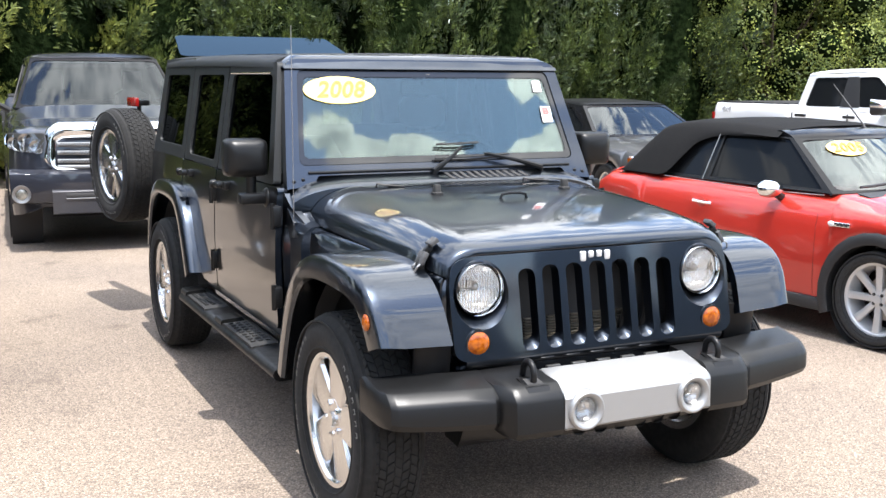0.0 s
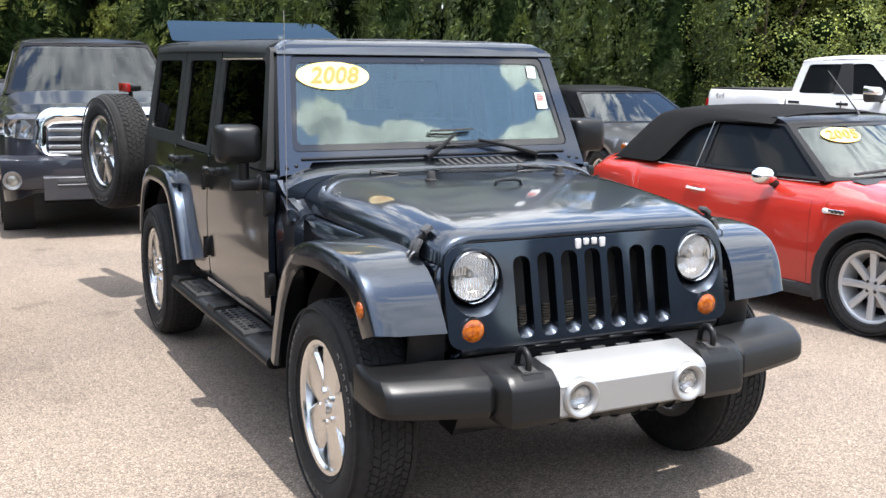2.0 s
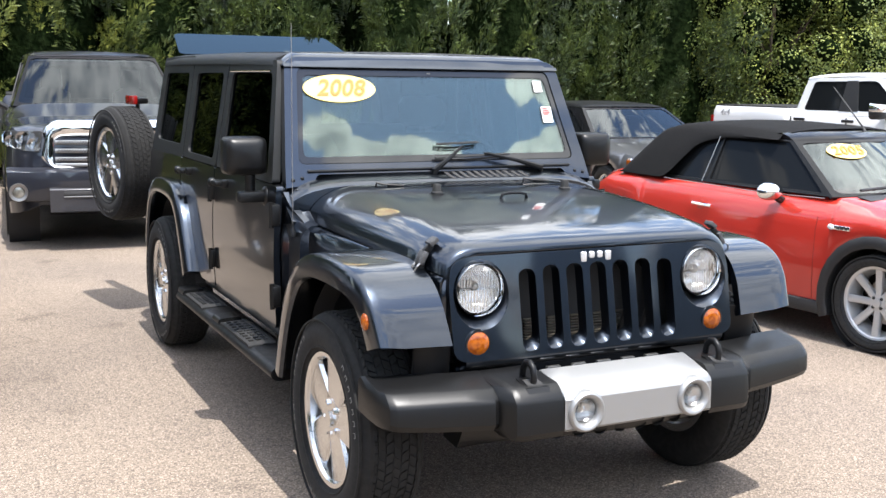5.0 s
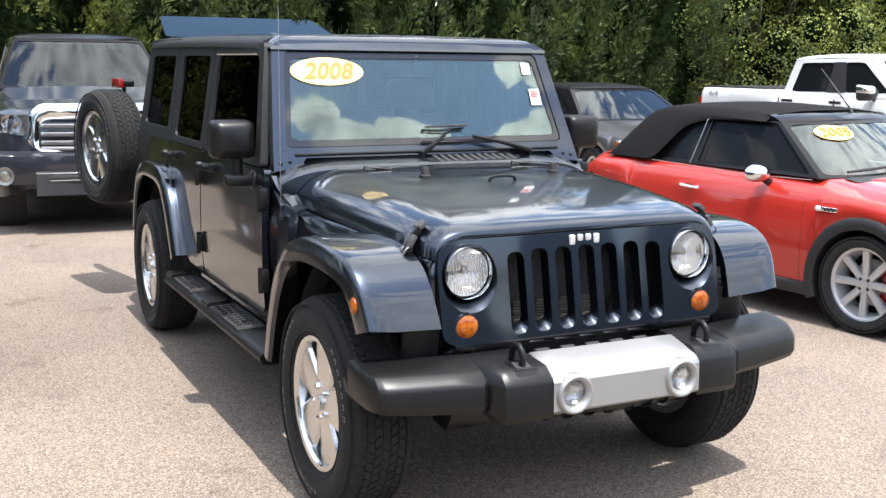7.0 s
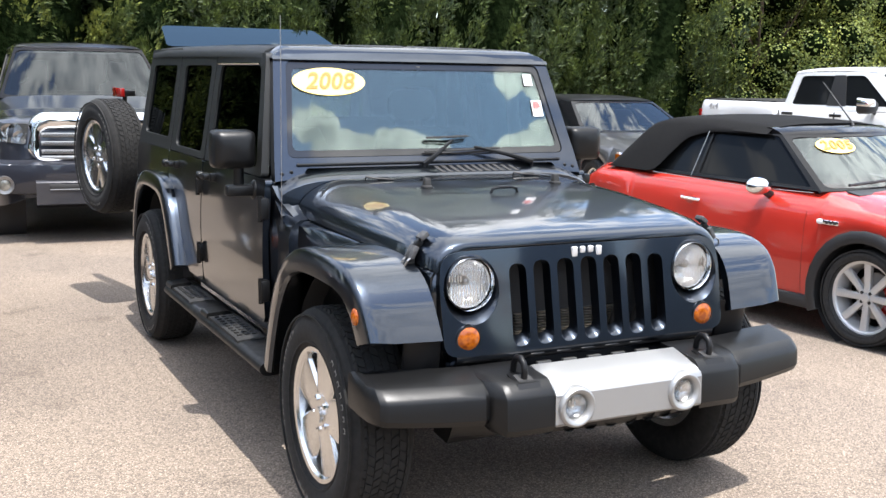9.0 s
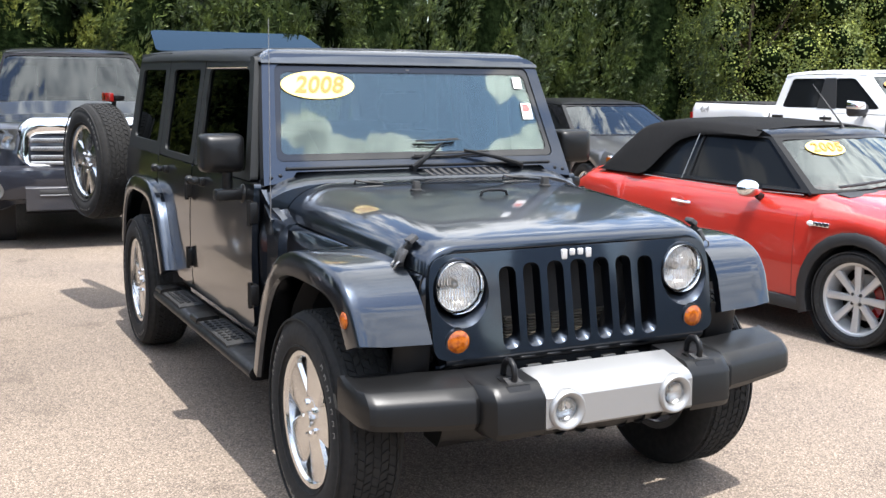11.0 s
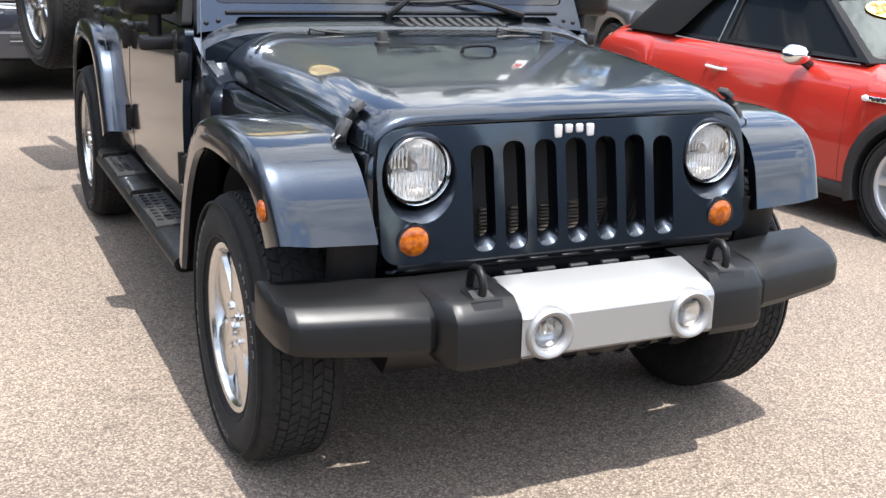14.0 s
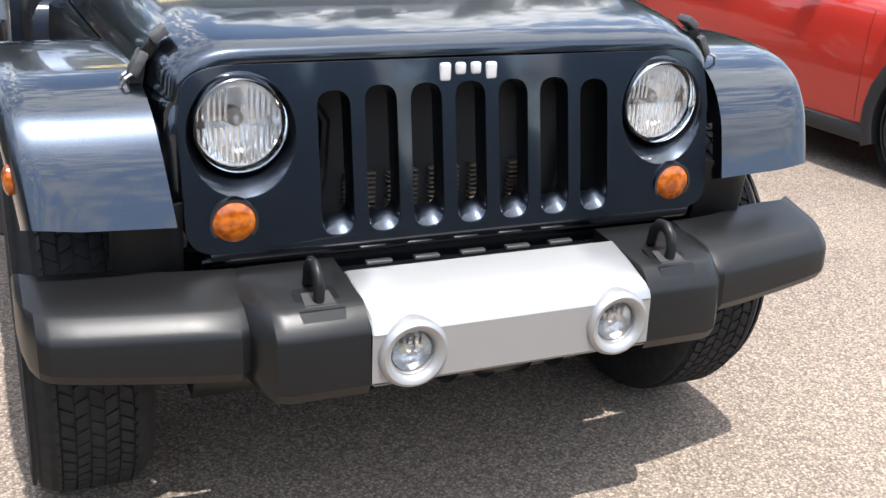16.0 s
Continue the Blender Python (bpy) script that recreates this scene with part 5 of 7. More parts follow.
    box(bm, -0.62, 0.62, 2.62, 2.75, 0.85, 1.35, 0.05, 3)
    box(bm, -0.62, 0.62, 2.2, 2.62, 0.72, 0.88, 0.05, 3)
    part("rear_bench", bm, M_INTERIOR, suv)
    # roll bars
    bm = bmesh.new()
    for s in (-1, 1):
        tube(bm, [(s * 0.62, 1.16, 1.20), (s * 0.60, 1.22, 1.64), (s * 0.59, 1.9, 1.69), (s * 0.59, 3.2, 1.66), (s * 0.60, 3.35, 1.15)], 0.033, 10)
        tube(bm, [(s * 0.59, 1.98, 1.69), (s * 0.63, 2.0, 0.65)], 0.033, 10)
    tube(bm, [(-0.59, 1.95, 1.69), (0.59, 1.95, 1.69)], 0.033, 10)
    part("roll_bar", bm, M_DASH, suv)
    # steering wheel on the driver's side, inside mirror
    bm = bmesh.new()
    lathe(bm, [(-0.012 + 0.012 * math.cos(a), 0.18 + 0.014 * math.sin(a)) for a in [2 * math.pi * k / 8 for k in range(8)]], 36, (0, 0, 0), "y")
    box(bm, -0.17, 0.17, -0.02, 0.0, -0.02, 0.02, 0.005)
    disc(bm, (0, 0.01, 0), 0.07, "y", 20, bulge=-0.02, depth=-0.02)
    tube(bm, [(0, 0.0, 0), (0, -0.25, -0.02)], 0.03)
    bm.transform(Matrix.Translation((0.36, 1.30, 1.17)) @ pose(0, 0, 0, -24))
    part("steering_wheel", bm, M_DASH, suv)
    bm = bmesh.new()
    box(bm, -0.115, 0.115, 1.075, 1.10, 1.555, 1.62, 0.012)
    tube(bm, [(0, 1.09, 1.60), (0, 1.03, 1.655)], 0.012)
    part("inside_mirror", bm, M_DASH, suv)
    # open rear gate, hinged at the passenger side
    gate_m = Matrix.Translation((-0.60, 3.53, 0)) @ pose(0, 0, 0, 0, 0, 101)
    bm = bmesh.new()
    prism(bm, rounded([(0.02, 0.62), (1.30, 0.62), (1.32, 1.16), (0.0, 1.16)], 0.04), "y", -0.06, 0.0, 0.006)
    gate = part("rear_gate", bm, M_NAVY, suv, "rear gate swung open with spare wheel")
    gate.matrix_basis = gate_m
    bm = bmesh.new()
    box(bm, 0.45, 0.75, 0.0, 0.10, 0.90, 1.15, 0.02)
    part("spare_carrier", bm, M_PLASTIC, gate)
    bm = bmesh.new()
    tube(bm, [(0.62, 0.06, 1.10), (0.62, 0.05, 1.44)], 0.016)
    box(bm, 0.50, 0.62, 0.02, 0.09, 1.435, 1.475, 0.008)
    bl = part("brake_light_stalk", bm, M_PLASTIC, gate)
    bm = bmesh.new()
    box(bm, 0.52, 0.68, 0.088, 0.115, 1.43, 1.49, 0.006)
    part("brake_light", bm, M_REDLENS, gate, "red high brake light")
    wheel(gate, Matrix.Translation((0.62, 0.165, 1.025)) @ pose(0, 0, 0, 0, 0, 90), "suv", "spare wheel with machined five-spoke rim")


suv_front()
suv_bumper()
suv_sides()
suv_screen()
suv_top()
for s in (-1, 1):
    for y in (0.0, 2.947):
        wheel(suv, Matrix.Translation((s * (0.766 if y else 0.769), y, 0.396)) @ pose(0, 0, 0, 0, 0, 180 if s < 0 else 0) @ pose(0, 0, 0, 18 if y else -12), "suv", "chunky all-terrain tyre on five-spoke alloy rim")


# ---- the parked cars ----
M_CARGLASS = mat("car_window", (0.008, 0.009, 0.010), 0.03, 0.0, spec=0.08)
M_CARSCREEN = pane("car_windscreen", (0.28, 0.32, 0.32), 1.47, 0.07, (0.92, 1.0, 0.98))
# copy of the windscreen glass; a dimmer mirrored sky is put into its tint
M_DIMSCREEN = pane("dim_windscreen", (0.16, 0.18, 0.19), 1.45, 0.01, (0.92, 0.98, 1.0))
M_GLOSS = mat("gloss_black", (0.007, 0.007, 0.008), 0.16, 0.0, spec=0.16)
M_TRIM = mat("black_trim", (0.015, 0.015, 0.016), 0.55)


def shell(rows, arches, step=0.045):
    """Car body below the windows: rows of (y, half width, sill z, shoulder z, top z, top half width); arches (y, z, radius)."""
    bm = bmesh.new()
    y0, y1 = rows[0][0], rows[-1][0]
    ys = [y0 + (y1 - y0) * k / int((y1 - y0) / step) for k in range(int((y1 - y0) / step) + 1)]
    for ya, za, r in arches:
        ys += [ya - r, ya - r + 0.012, ya + r, ya + r - 0.012]
    ys = sorted(set(round(y, 4) for y in ys if y0 <= y <= y1))
    rings = []
    for y in ys:
        w, zb, zs, zt, wt = spline(rows, y)
        for ya, za, r in arches:
            if abs(y - ya) < r:
                zb = max(zb, za + math.sqrt(r * r - (y - ya) ** 2))
        zb = min(zb, zs - 0.06)
        h = zs - zb
        half = [(w * 0.90, zb + 0.01), (w * 0.975, zb), (w * 0.995, zb + h * 0.25), (w, zb + h * 0.5), (w * 0.99, zb + h * 0.78), (w * 0.965, zb + h * 0.93), (w * 0.93, zs), (wt + (w * 0.93 - wt) * 0.5, zs + (zt - zs) * 0.35), (wt, zs + (zt - zs) * 0.75), (wt * 0.6, zt - (zt - zs) * 0.05)]
        rings.append([(-x, y, z) for x, z in half] + [(0, y, zt)] + [(x, y, z) for x, z in half[::-1]])
    loft(bm, rings, closed=False, caps=False)
    bm.faces.ensure_lookup_table()
    n = len(rings[0])
    bm.verts.ensure_lookup_table()
    bm.faces.new([bm.verts[i] for i in range(n)])
    bm.faces.new([bm.verts[len(rings) * n - 1 - i] for i in range(n)])
    return bm


def bilinear(a, b, c, d, bulge=(0, 0, 0), out=(0, 0, 0)):
    """A map of the unit square: a, b along the bottom, d, c along the top; out is the unit way outward."""
    a, b, c, d, bulge, out = (Vector(v) for v in (a, b, c, d, bulge, out))
    def f(u, v, depth):
        p = (a * (1 - u) + b * u) * (1 - v) + (d * (1 - u) + c * u) * v
        return tuple(p + bulge * (1 - (2 * u - 1) ** 2) - out * depth)
    return f


def on_sheet(f, u, v, lift):
    """The frame of a sticker on a curved pane: x along it, z up it, -y outward."""
    e = 0.02
    ex = (Vector(f(u + e, v, 0)) - Vector(f(u - e, v, 0))).normalized()
    ez = Vector(f(u, v + e, 0)) - Vector(f(u, v - e, 0))
    ez = (ez - ex * ez.dot(ex)).normalized()
    ey = ez.cross(ex)
    p = Vector(f(u, v, 0)) - ey * lift
    return Matrix(((ex.x, ey.x, ez.x, p.x), (ex.y, ey.y, ez.y, p.y), (ex.z, ey.z, ez.z, p.z), (0, 0, 0, 1)))


def grid_pane(f, u0, u1, v0, v1, depth, n=10):
    bm = bmesh.new()
    rows = [[f(u0 + (u1 - u0) * i / n, v0 + (v1 - v0) * j / n, depth) for i in range(n + 1)] for j in range(n + 1)]
    return loft(bm, rows, closed=False, caps=False)


def cabin(car, material, A0, A1, R0, R1, windows, roof_mat=None, crown=0.03, bulge=0.08, side_glass=M_CARGLASS, screen_glass=None, back=True, top=True, inside=True, posts=(), lift=1.0, corner=0.03, frame_mat=None, edge=0.034, side_mat=None):
    """Windscreen, sides, back and roof between four corner lines given for the +x side as (half width, y, z)."""
    roof_mat = roof_mat or material
    screen_glass = screen_glass or M_CARSCREEN
    L = lambda p: (-p[0], p[1], p[2])
    # windscreen, its u running from the -x to the +x side
    f = bilinear(L(A0), A0, A1, L(A1), (0, -bulge, 0), (0, -0.7, 0.7))
    e = edge
    bm = plate(bmesh.new(), dense([(0, 0), (1, 0), (1, 1), (0, 1)], 8), [dense(rounded([(e, 0.05), (1 - e, 0.05), (1 - e, 0.95), (e, 0.95)], 0.07, 4), 3)], f, 0.02)
    part("windscreen_frame", bm, frame_mat or material, car)
    bm = grid_pane(f, e * 0.6, 1 - e * 0.6, 0.03, 0.97, 0.006)
    part("windscreen", bm, screen_glass, car, "windscreen mirroring the sky")
    fb = bilinear(R0, L(R0), L(R1), R1, (0, bulge * 0.4, 0), (0, 0.7, 0.7))
    if back:
        bm = plate(bmesh.new(), dense([(0, 0), (1, 0), (1, 1), (0, 1)], 8), [dense([(0.08, 0.12), (0.92, 0.12), (0.92, 0.9), (0.08, 0.9)], 8)], fb, 0.02)
        part("rear_frame", bm, material, car)
        bm = grid_pane(fb, 0.07, 0.93, 0.1, 0.92, 0.008)
        part("rear_pane", bm, side_glass, car)
    for s in (-1, 1):
        S = (lambda p: (s * p[0], p[1], p[2]))
        fs = bilinear(S(A0), S(R0), S(R1), S(A1), (s * 0.02, 0, 0), (s, 0, 0))
        bm = plate(bmesh.new(), dense([(0, 0), (1, 0), (1, 1), (0, 1)], 8), [rounded(w, corner, 4) for w in windows], fs, 0.03)
        part("window_surround", bm, side_mat or material, car)
        for w in windows:
            bm = plate(bmesh.new(), rounded(w, corner, 4), [], lambda u, v, d: fs(u, v, d + 0.012), 0.004)
            part("side_window", bm, side_glass, car)
        for p in posts:
            bm = plate(bmesh.new(), p, [], lambda u, v, d: fs(u, v, d - 0.004), 0.012)
            part("window_post", bm, M_TRIM, car, "black window post")
    roof = None
    bm = bmesh.new()
    rings = []
    for k, (g, lf) in enumerate(((0.0, 0.35), (0.03, 0.75), (0.09, 0.95), (0.2, 1.0), (0.35, 1.0), (0.5, 1.0), (0.65, 1.0), (0.8, 1.0), (0.92, 0.95), (0.98, 0.7), (1.0, 0.35)) if top else ()):
        w = A1[0] + (R1[0] - A1[0]) * g
        y = A1[1] + (R1[1] - A1[1]) * g
        z = A1[2] + (R1[2] - A1[2]) * g + crown * 4 * g * (1 - g) * 0.6
        lf *= lift
        by = -bulge * max(0.0, 1 - g / 0.35)
        half = [(w + 0.012, -0.012, 0.0), (w, 0.004, 0.0), (w * 0.96, 0.016 * lf, by * 0.1), (w * 0.88, 0.026 * lf, by * 0.25), (w * 0.7, 0.034 * lf, by * 0.55), (w * 0.35, 0.040 * lf, by * 0.9)]
        rings.append([(-x, y + o, z + d) for x, d, o in half] + [(0, y + by, z + 0.042 * lf)] + [(x, y + o, z + d) for x, d, o in half[::-1]])
    if top:
        loft(bm, rings, closed=False, caps=False)
        roof = part("roof", bm, roof_mat, car)
    if inside:
        bm = bmesh.new()
        c0, c1 = A0[1] + 0.35, R0[1] - 0.1
        zt = min(A1[2], R1[2]) - 0.12
        loft(bm, [[(-A0[0] * 0.85, c0, A0[2] - 0.05), (A0[0] * 0.85, c0, A0[2] - 0.05), (A0[0] * 0.85, c1, A0[2] - 0.05), (-A0[0] * 0.85, c1, A0[2] - 0.05)],
                  [(-A0[0] * 0.85, c0, A0[2] - 0.02), (A0[0] * 0.85, c0, A0[2] - 0.02), (A0[0] * 0.85, c1, A0[2] - 0.02), (-A0[0] * 0.85, c1, A0[2] - 0.02)]])
        part("cabin_floor", bm, M_DASH, car)
        for x in (-0.38, 0.38):
            bm = bmesh.new()
            y = A1[1] + 0.35
            loft(bm, [[(x * A0[0] / 0.75 + a, y + d + b, z) for a, b in rounded([(-w, -0.05), (w, -0.05), (w, 0.06), (-w, 0.06)], 0.03, 3)] for d, z, w in ((0.0, A0[2] - 0.1, 0.2), (0.05, A0[2] + 0.12, 0.2), (0.07, A0[2] + 0.18, 0.10), (0.07, A0[2] + 0.20, 0.12), (0.08, zt, 0.10))])
            part("seat", bm, M_INTERIOR, car)
    return roof


def wells(car, places, r, w):
    for y, z in places:
        for s in (-1, 1):
            bm = bmesh.new()
            lathe(bm, [(s * (w - 0.32), 0.02), (s * (w - 0.32), r), (s * (w - 0.035), r)], 28, (0, y, z), closed=False)
            part("wheel_house", bm, M_DARK, car)


def car_wheels(car, places, z, x, style, label):
    for y in places:
        for s in (-1, 1):
            wheel(car, Matrix.Translation((s * x, y, z)) @ pose(0, 0, 0, 0, 0, 180 if s < 0 else 0) @ pose(0, 0, 0, 25 * y), style, label)


def mirrors(car, x, y, z, w, h, d, material, label, oval=False):
    for s in (-1, 1):
        bm = bmesh.new()
        if oval:
            lathe(bm, [(-d * 0.5, 0.001), (-d * 0.46, h * 0.18), (-d * 0.32, h * 0.34), (-d * 0.1, h * 0.46), (d * 0.15, h * 0.5), (d * 0.3, h * 0.47), (d * 0.3, 0.001)], 28, axis="y", closed=False)
            bm.transform(Matrix.Translation((s * (x + w / 2), y, z)) @ Matrix.Diagonal((w / h, 1, 1, 1)))
        else:
            loft(bm, [[(s * (x + a), y + yy, z + b) for a, b in rounded([(i, i - h / 2), (w - i, i - h / 2), (w - i, h / 2 - i), (i, h / 2 - i)], h * 0.4, 4)] for yy, i in ((-d * 0.6, h * 0.32), (-d * 0.45, h * 0.16), (-d * 0.15, 0.01), (d * 0.3, 0.0), (d * 0.4, h * 0.1))])
        mi = part("door_mirror", bm, material, car, label)
        bm = bmesh.new()
        tube(bm, [(s * (x - 0.10), y + 0.03, z - h * 0.75), (s * (x + 0.05), y, z - h * 0.3)], 0.028, 8)
        part("mirror_foot", bm, M_TRIM, mi)


def build_convertible():
    car = thing("convertible", Matrix.Translation((3.84, 1.12, 0.0)) @ pose(0, 0, 0, 0, 0, 5.5), "small red convertible with raised black canvas top", "car")
    rows = [(-0.72, 0.50, 0.32, 0.52, 0.58, 0.40), (-0.66, 0.66, 0.22, 0.62, 0.68, 0.50), (-0.52, 0.76, 0.19, 0.715, 0.775, 0.56), (-0.3, 0.815, 0.18, 0.79, 0.845, 0.60), (0.0, 0.835, 0.18, 0.83, 0.885, 0.63),
            (0.4, 0.842, 0.19, 0.855, 0.925, 0.68), (0.9, 0.845, 0.20, 0.865, 0.93, 0.72), (1.6, 0.845, 0.20, 0.885, 0.94, 0.72), (2.2, 0.84, 0.20, 0.90, 0.95, 0.70), (2.55, 0.81, 0.22, 0.895, 0.95, 0.66), (2.72, 0.77, 0.28, 0.83, 0.92, 0.6), (2.84, 0.68, 0.34, 0.70, 0.80, 0.5)]
    arches = [(0.0, 0.31, 0.355), (2.467, 0.31, 0.355)]
    part("body", shell(rows, arches), M_RED, car)
    wells(car, [(0, 0.31), (2.467, 0.31)], 0.36, 0.84)
    car_wheels(car, (0.0, 2.467), 0.308, 0.735, "small", "low tyre on eight-spoke silver rim")
    for s in (-1, 1):
        for y in (0.0, 2.467):
            bm = bmesh.new()
            rings = []
            for k in range(17):
                a = radians(-22 + 224 * k / 16)
                c, q = math.cos(a), math.sin(a)
                rings.append([(s * x, y + r * c, 0.31 + r * q) for x, r in ((0.78, 0.338), (0.853, 0.338), (0.858, 0.348), (0.855, 0.40), (0.846, 0.412), (0.80, 0.41))])
            loft(bm, rings)
            part("arch_trim", bm, M_TRIM, car, "black wheel arch trim")
        bm = bmesh.new()
        box(bm, s * 0.76, s * 0.852, 0.33, 2.13, 0.17, 0.255, 0.015)
        part("sill", bm, M_TRIM, car)
        # door outline: shut lines as thin dark grooves
        bm = bmesh.new()
        loft(bm, [[(s * (x + a), 0.46 + b, z) for a, b in ((-0.01, -0.0014), (0.0012, -0.0014), (0.0012, 0.0014), (-0.01, 0.0014))] for z, x in ((0.27, 0.8295), (0.357, 0.838), (0.523, 0.842), (0.71, 0.834), (0.79, 0.8175))])
        part("shut_line", bm, M_SHUT, car)
        bm = bmesh.new()
        tube(bm, [(s * 0.835, 1.38, 0.765), (s * 0.868, 1.41, 0.77), (s * 0.868, 1.52, 0.775), (s * 0.835, 1.55, 0.78)], 0.012, 8)
        part("door_handle", bm, M_CHROME, car, "chrome door handle")
        bm = bmesh.new()
        disc(bm, (s * 0.842, 1.465, 0.765), 0.045, "x", 20, rz=0.035, bulge=0.002, depth=0.003)
        part("handle_dish", bm, M_RED, car)
        # side scuttle with indicator
        bm = bmesh.new()
        box(bm, s * 0.835, s * 0.853, 0.19, 0.35, 0.727, 0.758, 0.008)
        sc = part("side_grille", bm, M_CHROME, car, "chrome side vent with clear indicator")
        for k in range(3):
            bm = bmesh.new()
            box(bm, s * 0.845, s * 0.8555, 0.205 + 0.03 * k, 0.225 + 0.03 * k, 0.733, 0.752)
            part("slot", bm, M_DARK, sc)
        bm = bmesh.new()
        disc(bm, (s * 0.852, 0.33, 0.743), 0.026, "x", 18, rz=0.017, bulge=-0.006 * s, depth=-0.004 * s)
        part("indicator", bm, M_PAPER, sc)
        # beltline chrome
        bm = bmesh.new()
        tube(bm, [(s * 0.765, 0.46, 0.905), (s * 0.795, 0.9, 0.898), (s * 0.80, 1.6, 0.915), (s * 0.80, 1.9, 0.922)], 0.003, 6)
        part("belt_trim", bm, M_STEEL, car)
        # headlamp
        bm = bmesh.new()
        disc(bm, (s * 0.60, -0.56, 0.665), 0.115, "y", 28, rz=0.125, bulge=0.05, depth=0.05)
        part("headlight", bm, M_REFLECT, car, "round headlight")
        bm = bmesh.new()
        box(bm, s * 0.745, s * 0.79, -0.50, -0.40, 0.50, 0.53, 0.004)
        part("side_marker", bm, M_AMBER, car)
    mirrors(car, 0.80, 0.78, 0.925, 0.20, 0.125, 0.13, M_CHROME, "oval chrome door mirror", True)
    A0, A1, R0, R1 = (0.74, 0.42, 0.915), (0.60, 0.88, 1.250), (0.72, 2.42, 0.925), (0.60, 2.06, 1.265)
    cabin(car, M_GLOSS, A0, A1, R0, R1, [[(0.03, 0.05), (0.537, 0.05), (0.495, 0.97), (0.03, 0.97)], [(0.55, 0.05), (0.90, 0.05), (0.85, 0.97), (0.51, 0.97)]], M_CLOTH, 0.05, 0.10, back=False, top=False, side_mat=M_BLACK)
    # canvas: one skin from the header to the rear deck, its lower edge sweeping down behind the side glass
    bm = bmesh.new()
    top_z = [(0.97, 1.298), (1.15, 1.318), (1.5, 1.332), (1.80, 1.330), (1.98, 1.318), (2.08, 1.298), (2.15, 1.262), (2.21, 1.205), (2.46, 0.95)]
    low_z = [(0.97, 1.245), (1.45, 1.240), (1.58, 1.220), (1.70, 1.18), (1.80, 1.06), (1.88, 0.95), (1.95, 0.925), (2.46, 0.925)]
    rings = []
    for k in range(33):
        y = 0.97 + 1.49 * k / 32
        zt, zl = spline(top_z, y)[0], spline(low_z, y)[0]
        zl = min(zl, zt - 0.03)
        wz = lambda z: 0.80 - (z - 0.925) * 0.50 - 0.10 * max(0.0, y - 2.0)
        zs = zt - 0.05
        zs = max(zs, zl + 0.008)
        half = [(wz(zl) + 0.004, zl), (wz((zl + zs) / 2) + 0.014, (zl + zs) / 2), (wz(zs), zs), (wz(zs) - 0.035, zt - 0.016), (wz(zs) - 0.12, zt), (wz(zs) * 0.45, zt + 0.016)]
        rings.append([(-x, y, z) for x, z in half] + [(0, y - (0.03 if k == 0 else 0), zt + 0.02)] + [(x, y, z) for x, z in half[::-1]])
    loft(bm, rings, closed=False, caps=False)
    part("canvas_top", bm, M_CLOTH, car, "raised black canvas folding roof", smooth=60)
    # windscreen header
    bm = bmesh.new()
    loft(bm, [[(x, y, z - 0.02 * (abs(x) / 0.6) ** 2) for y, z in ((0.78 + 0.08 * (x / 0.6) ** 2, 1.248), (0.79 + 0.08 * (x / 0.6) ** 2, 1.264), (0.87 + 0.05 * (x / 0.6) ** 2, 1.292), (0.98, 1.314), (1.02, 1.311), (1.02, 1.255))] for x in (-0.60, -0.45, -0.25, 0, 0.25, 0.45, 0.60)])
    part("screen_header", bm, M_GLOSS, car, "gloss black windscreen header")
    for s in (-1, 1):
        bm = bmesh.new()
        tube(bm, [(s * 0.806, 1.505, 0.925), (s * 0.660, 1.485, 1.245)], 0.0028, 6)
        part("window_post", bm, M_STEEL, car)
        bm = bmesh.new()
        loft(bm, [[(s * x, -r * math.sin(a), 0.308 + r * math.cos(a)) for x, r in ((0.66, 0.10), (0.74, 0.10), (0.74, 0.155), (0.66, 0.155))] for a in [radians(50 + 10 * k) for k in range(9)]])
        part("brake_caliper", bm, M_REDLENS, car, "red brake caliper")
    bm = bmesh.new()
    tube(bm, [(0.20, 0.93, 1.295), (0.20, 0.945, 1.325), (0.20, 1.22, 1.605)], [0.014, 0.007, 0.003], 8)
    part("antenna", bm, M_TRIM, car)
    # year oval, wipers, hood vents
    f = bilinear((-0.74, 0.42, 0.915), A0, A1, (-0.60, 0.88, 1.250), (0, -0.10, 0))
    om = on_sheet(f, 0.285, 0.785, 0.005)
    bm = bmesh.new()
    rings = []
    for lift, sc in ((0.0, 1.0), (0.0025, 1.0), (0.003, 0.98), (0.003, 0.6), (0.003, 0.2)):
        rings.append([Vector(f(0.285 + a / 1.36, 0.785 + b / 0.57, 0)) - om.col[1].to_3d() * lift for a, b in circle2(0, 0, 0.180 * sc, 0.077 * sc, 36)])
    loft(bm, rings)
    ov = part("year_oval", bm, M_CREAM, car, "cream oval year sticker with yellow digits", smooth=0)
    for k, ch in enumerate("2005"):
        writing(ch, 0.125, M_YELLOW, ov, om @ Matrix.Translation(((k - 1.5) * 0.07, -0.004, 0)), 0.2, name="digit", label="yellow digit " + ch)
    for u0, u1 in ((0.14, 0.50), (0.52, 0.86)):
        bm = bmesh.new()
        pts = [Vector(f(u0 + (u1 - u0) * k / 6, 0.05 + 0.015 * k, 0)) + Vector((0, -0.02, 0.02)) for k in range(7)]
        tube(bm, pts, 0.010, 6)
        part("wiper", bm, M_TRIM, car, "black windscreen wiper")
    for s in (-1, 1):
        bm = bmesh.new()
        loft(bm, [[(s * x, 0.24, 0.895), (s * x, 0.34, 0.914), (s * x, 0.34, 0.921), (s * x, 0.24, 0.902)] for x in (0.22, 0.60)])
        part("hood_vent", bm, M_TRIM, car)


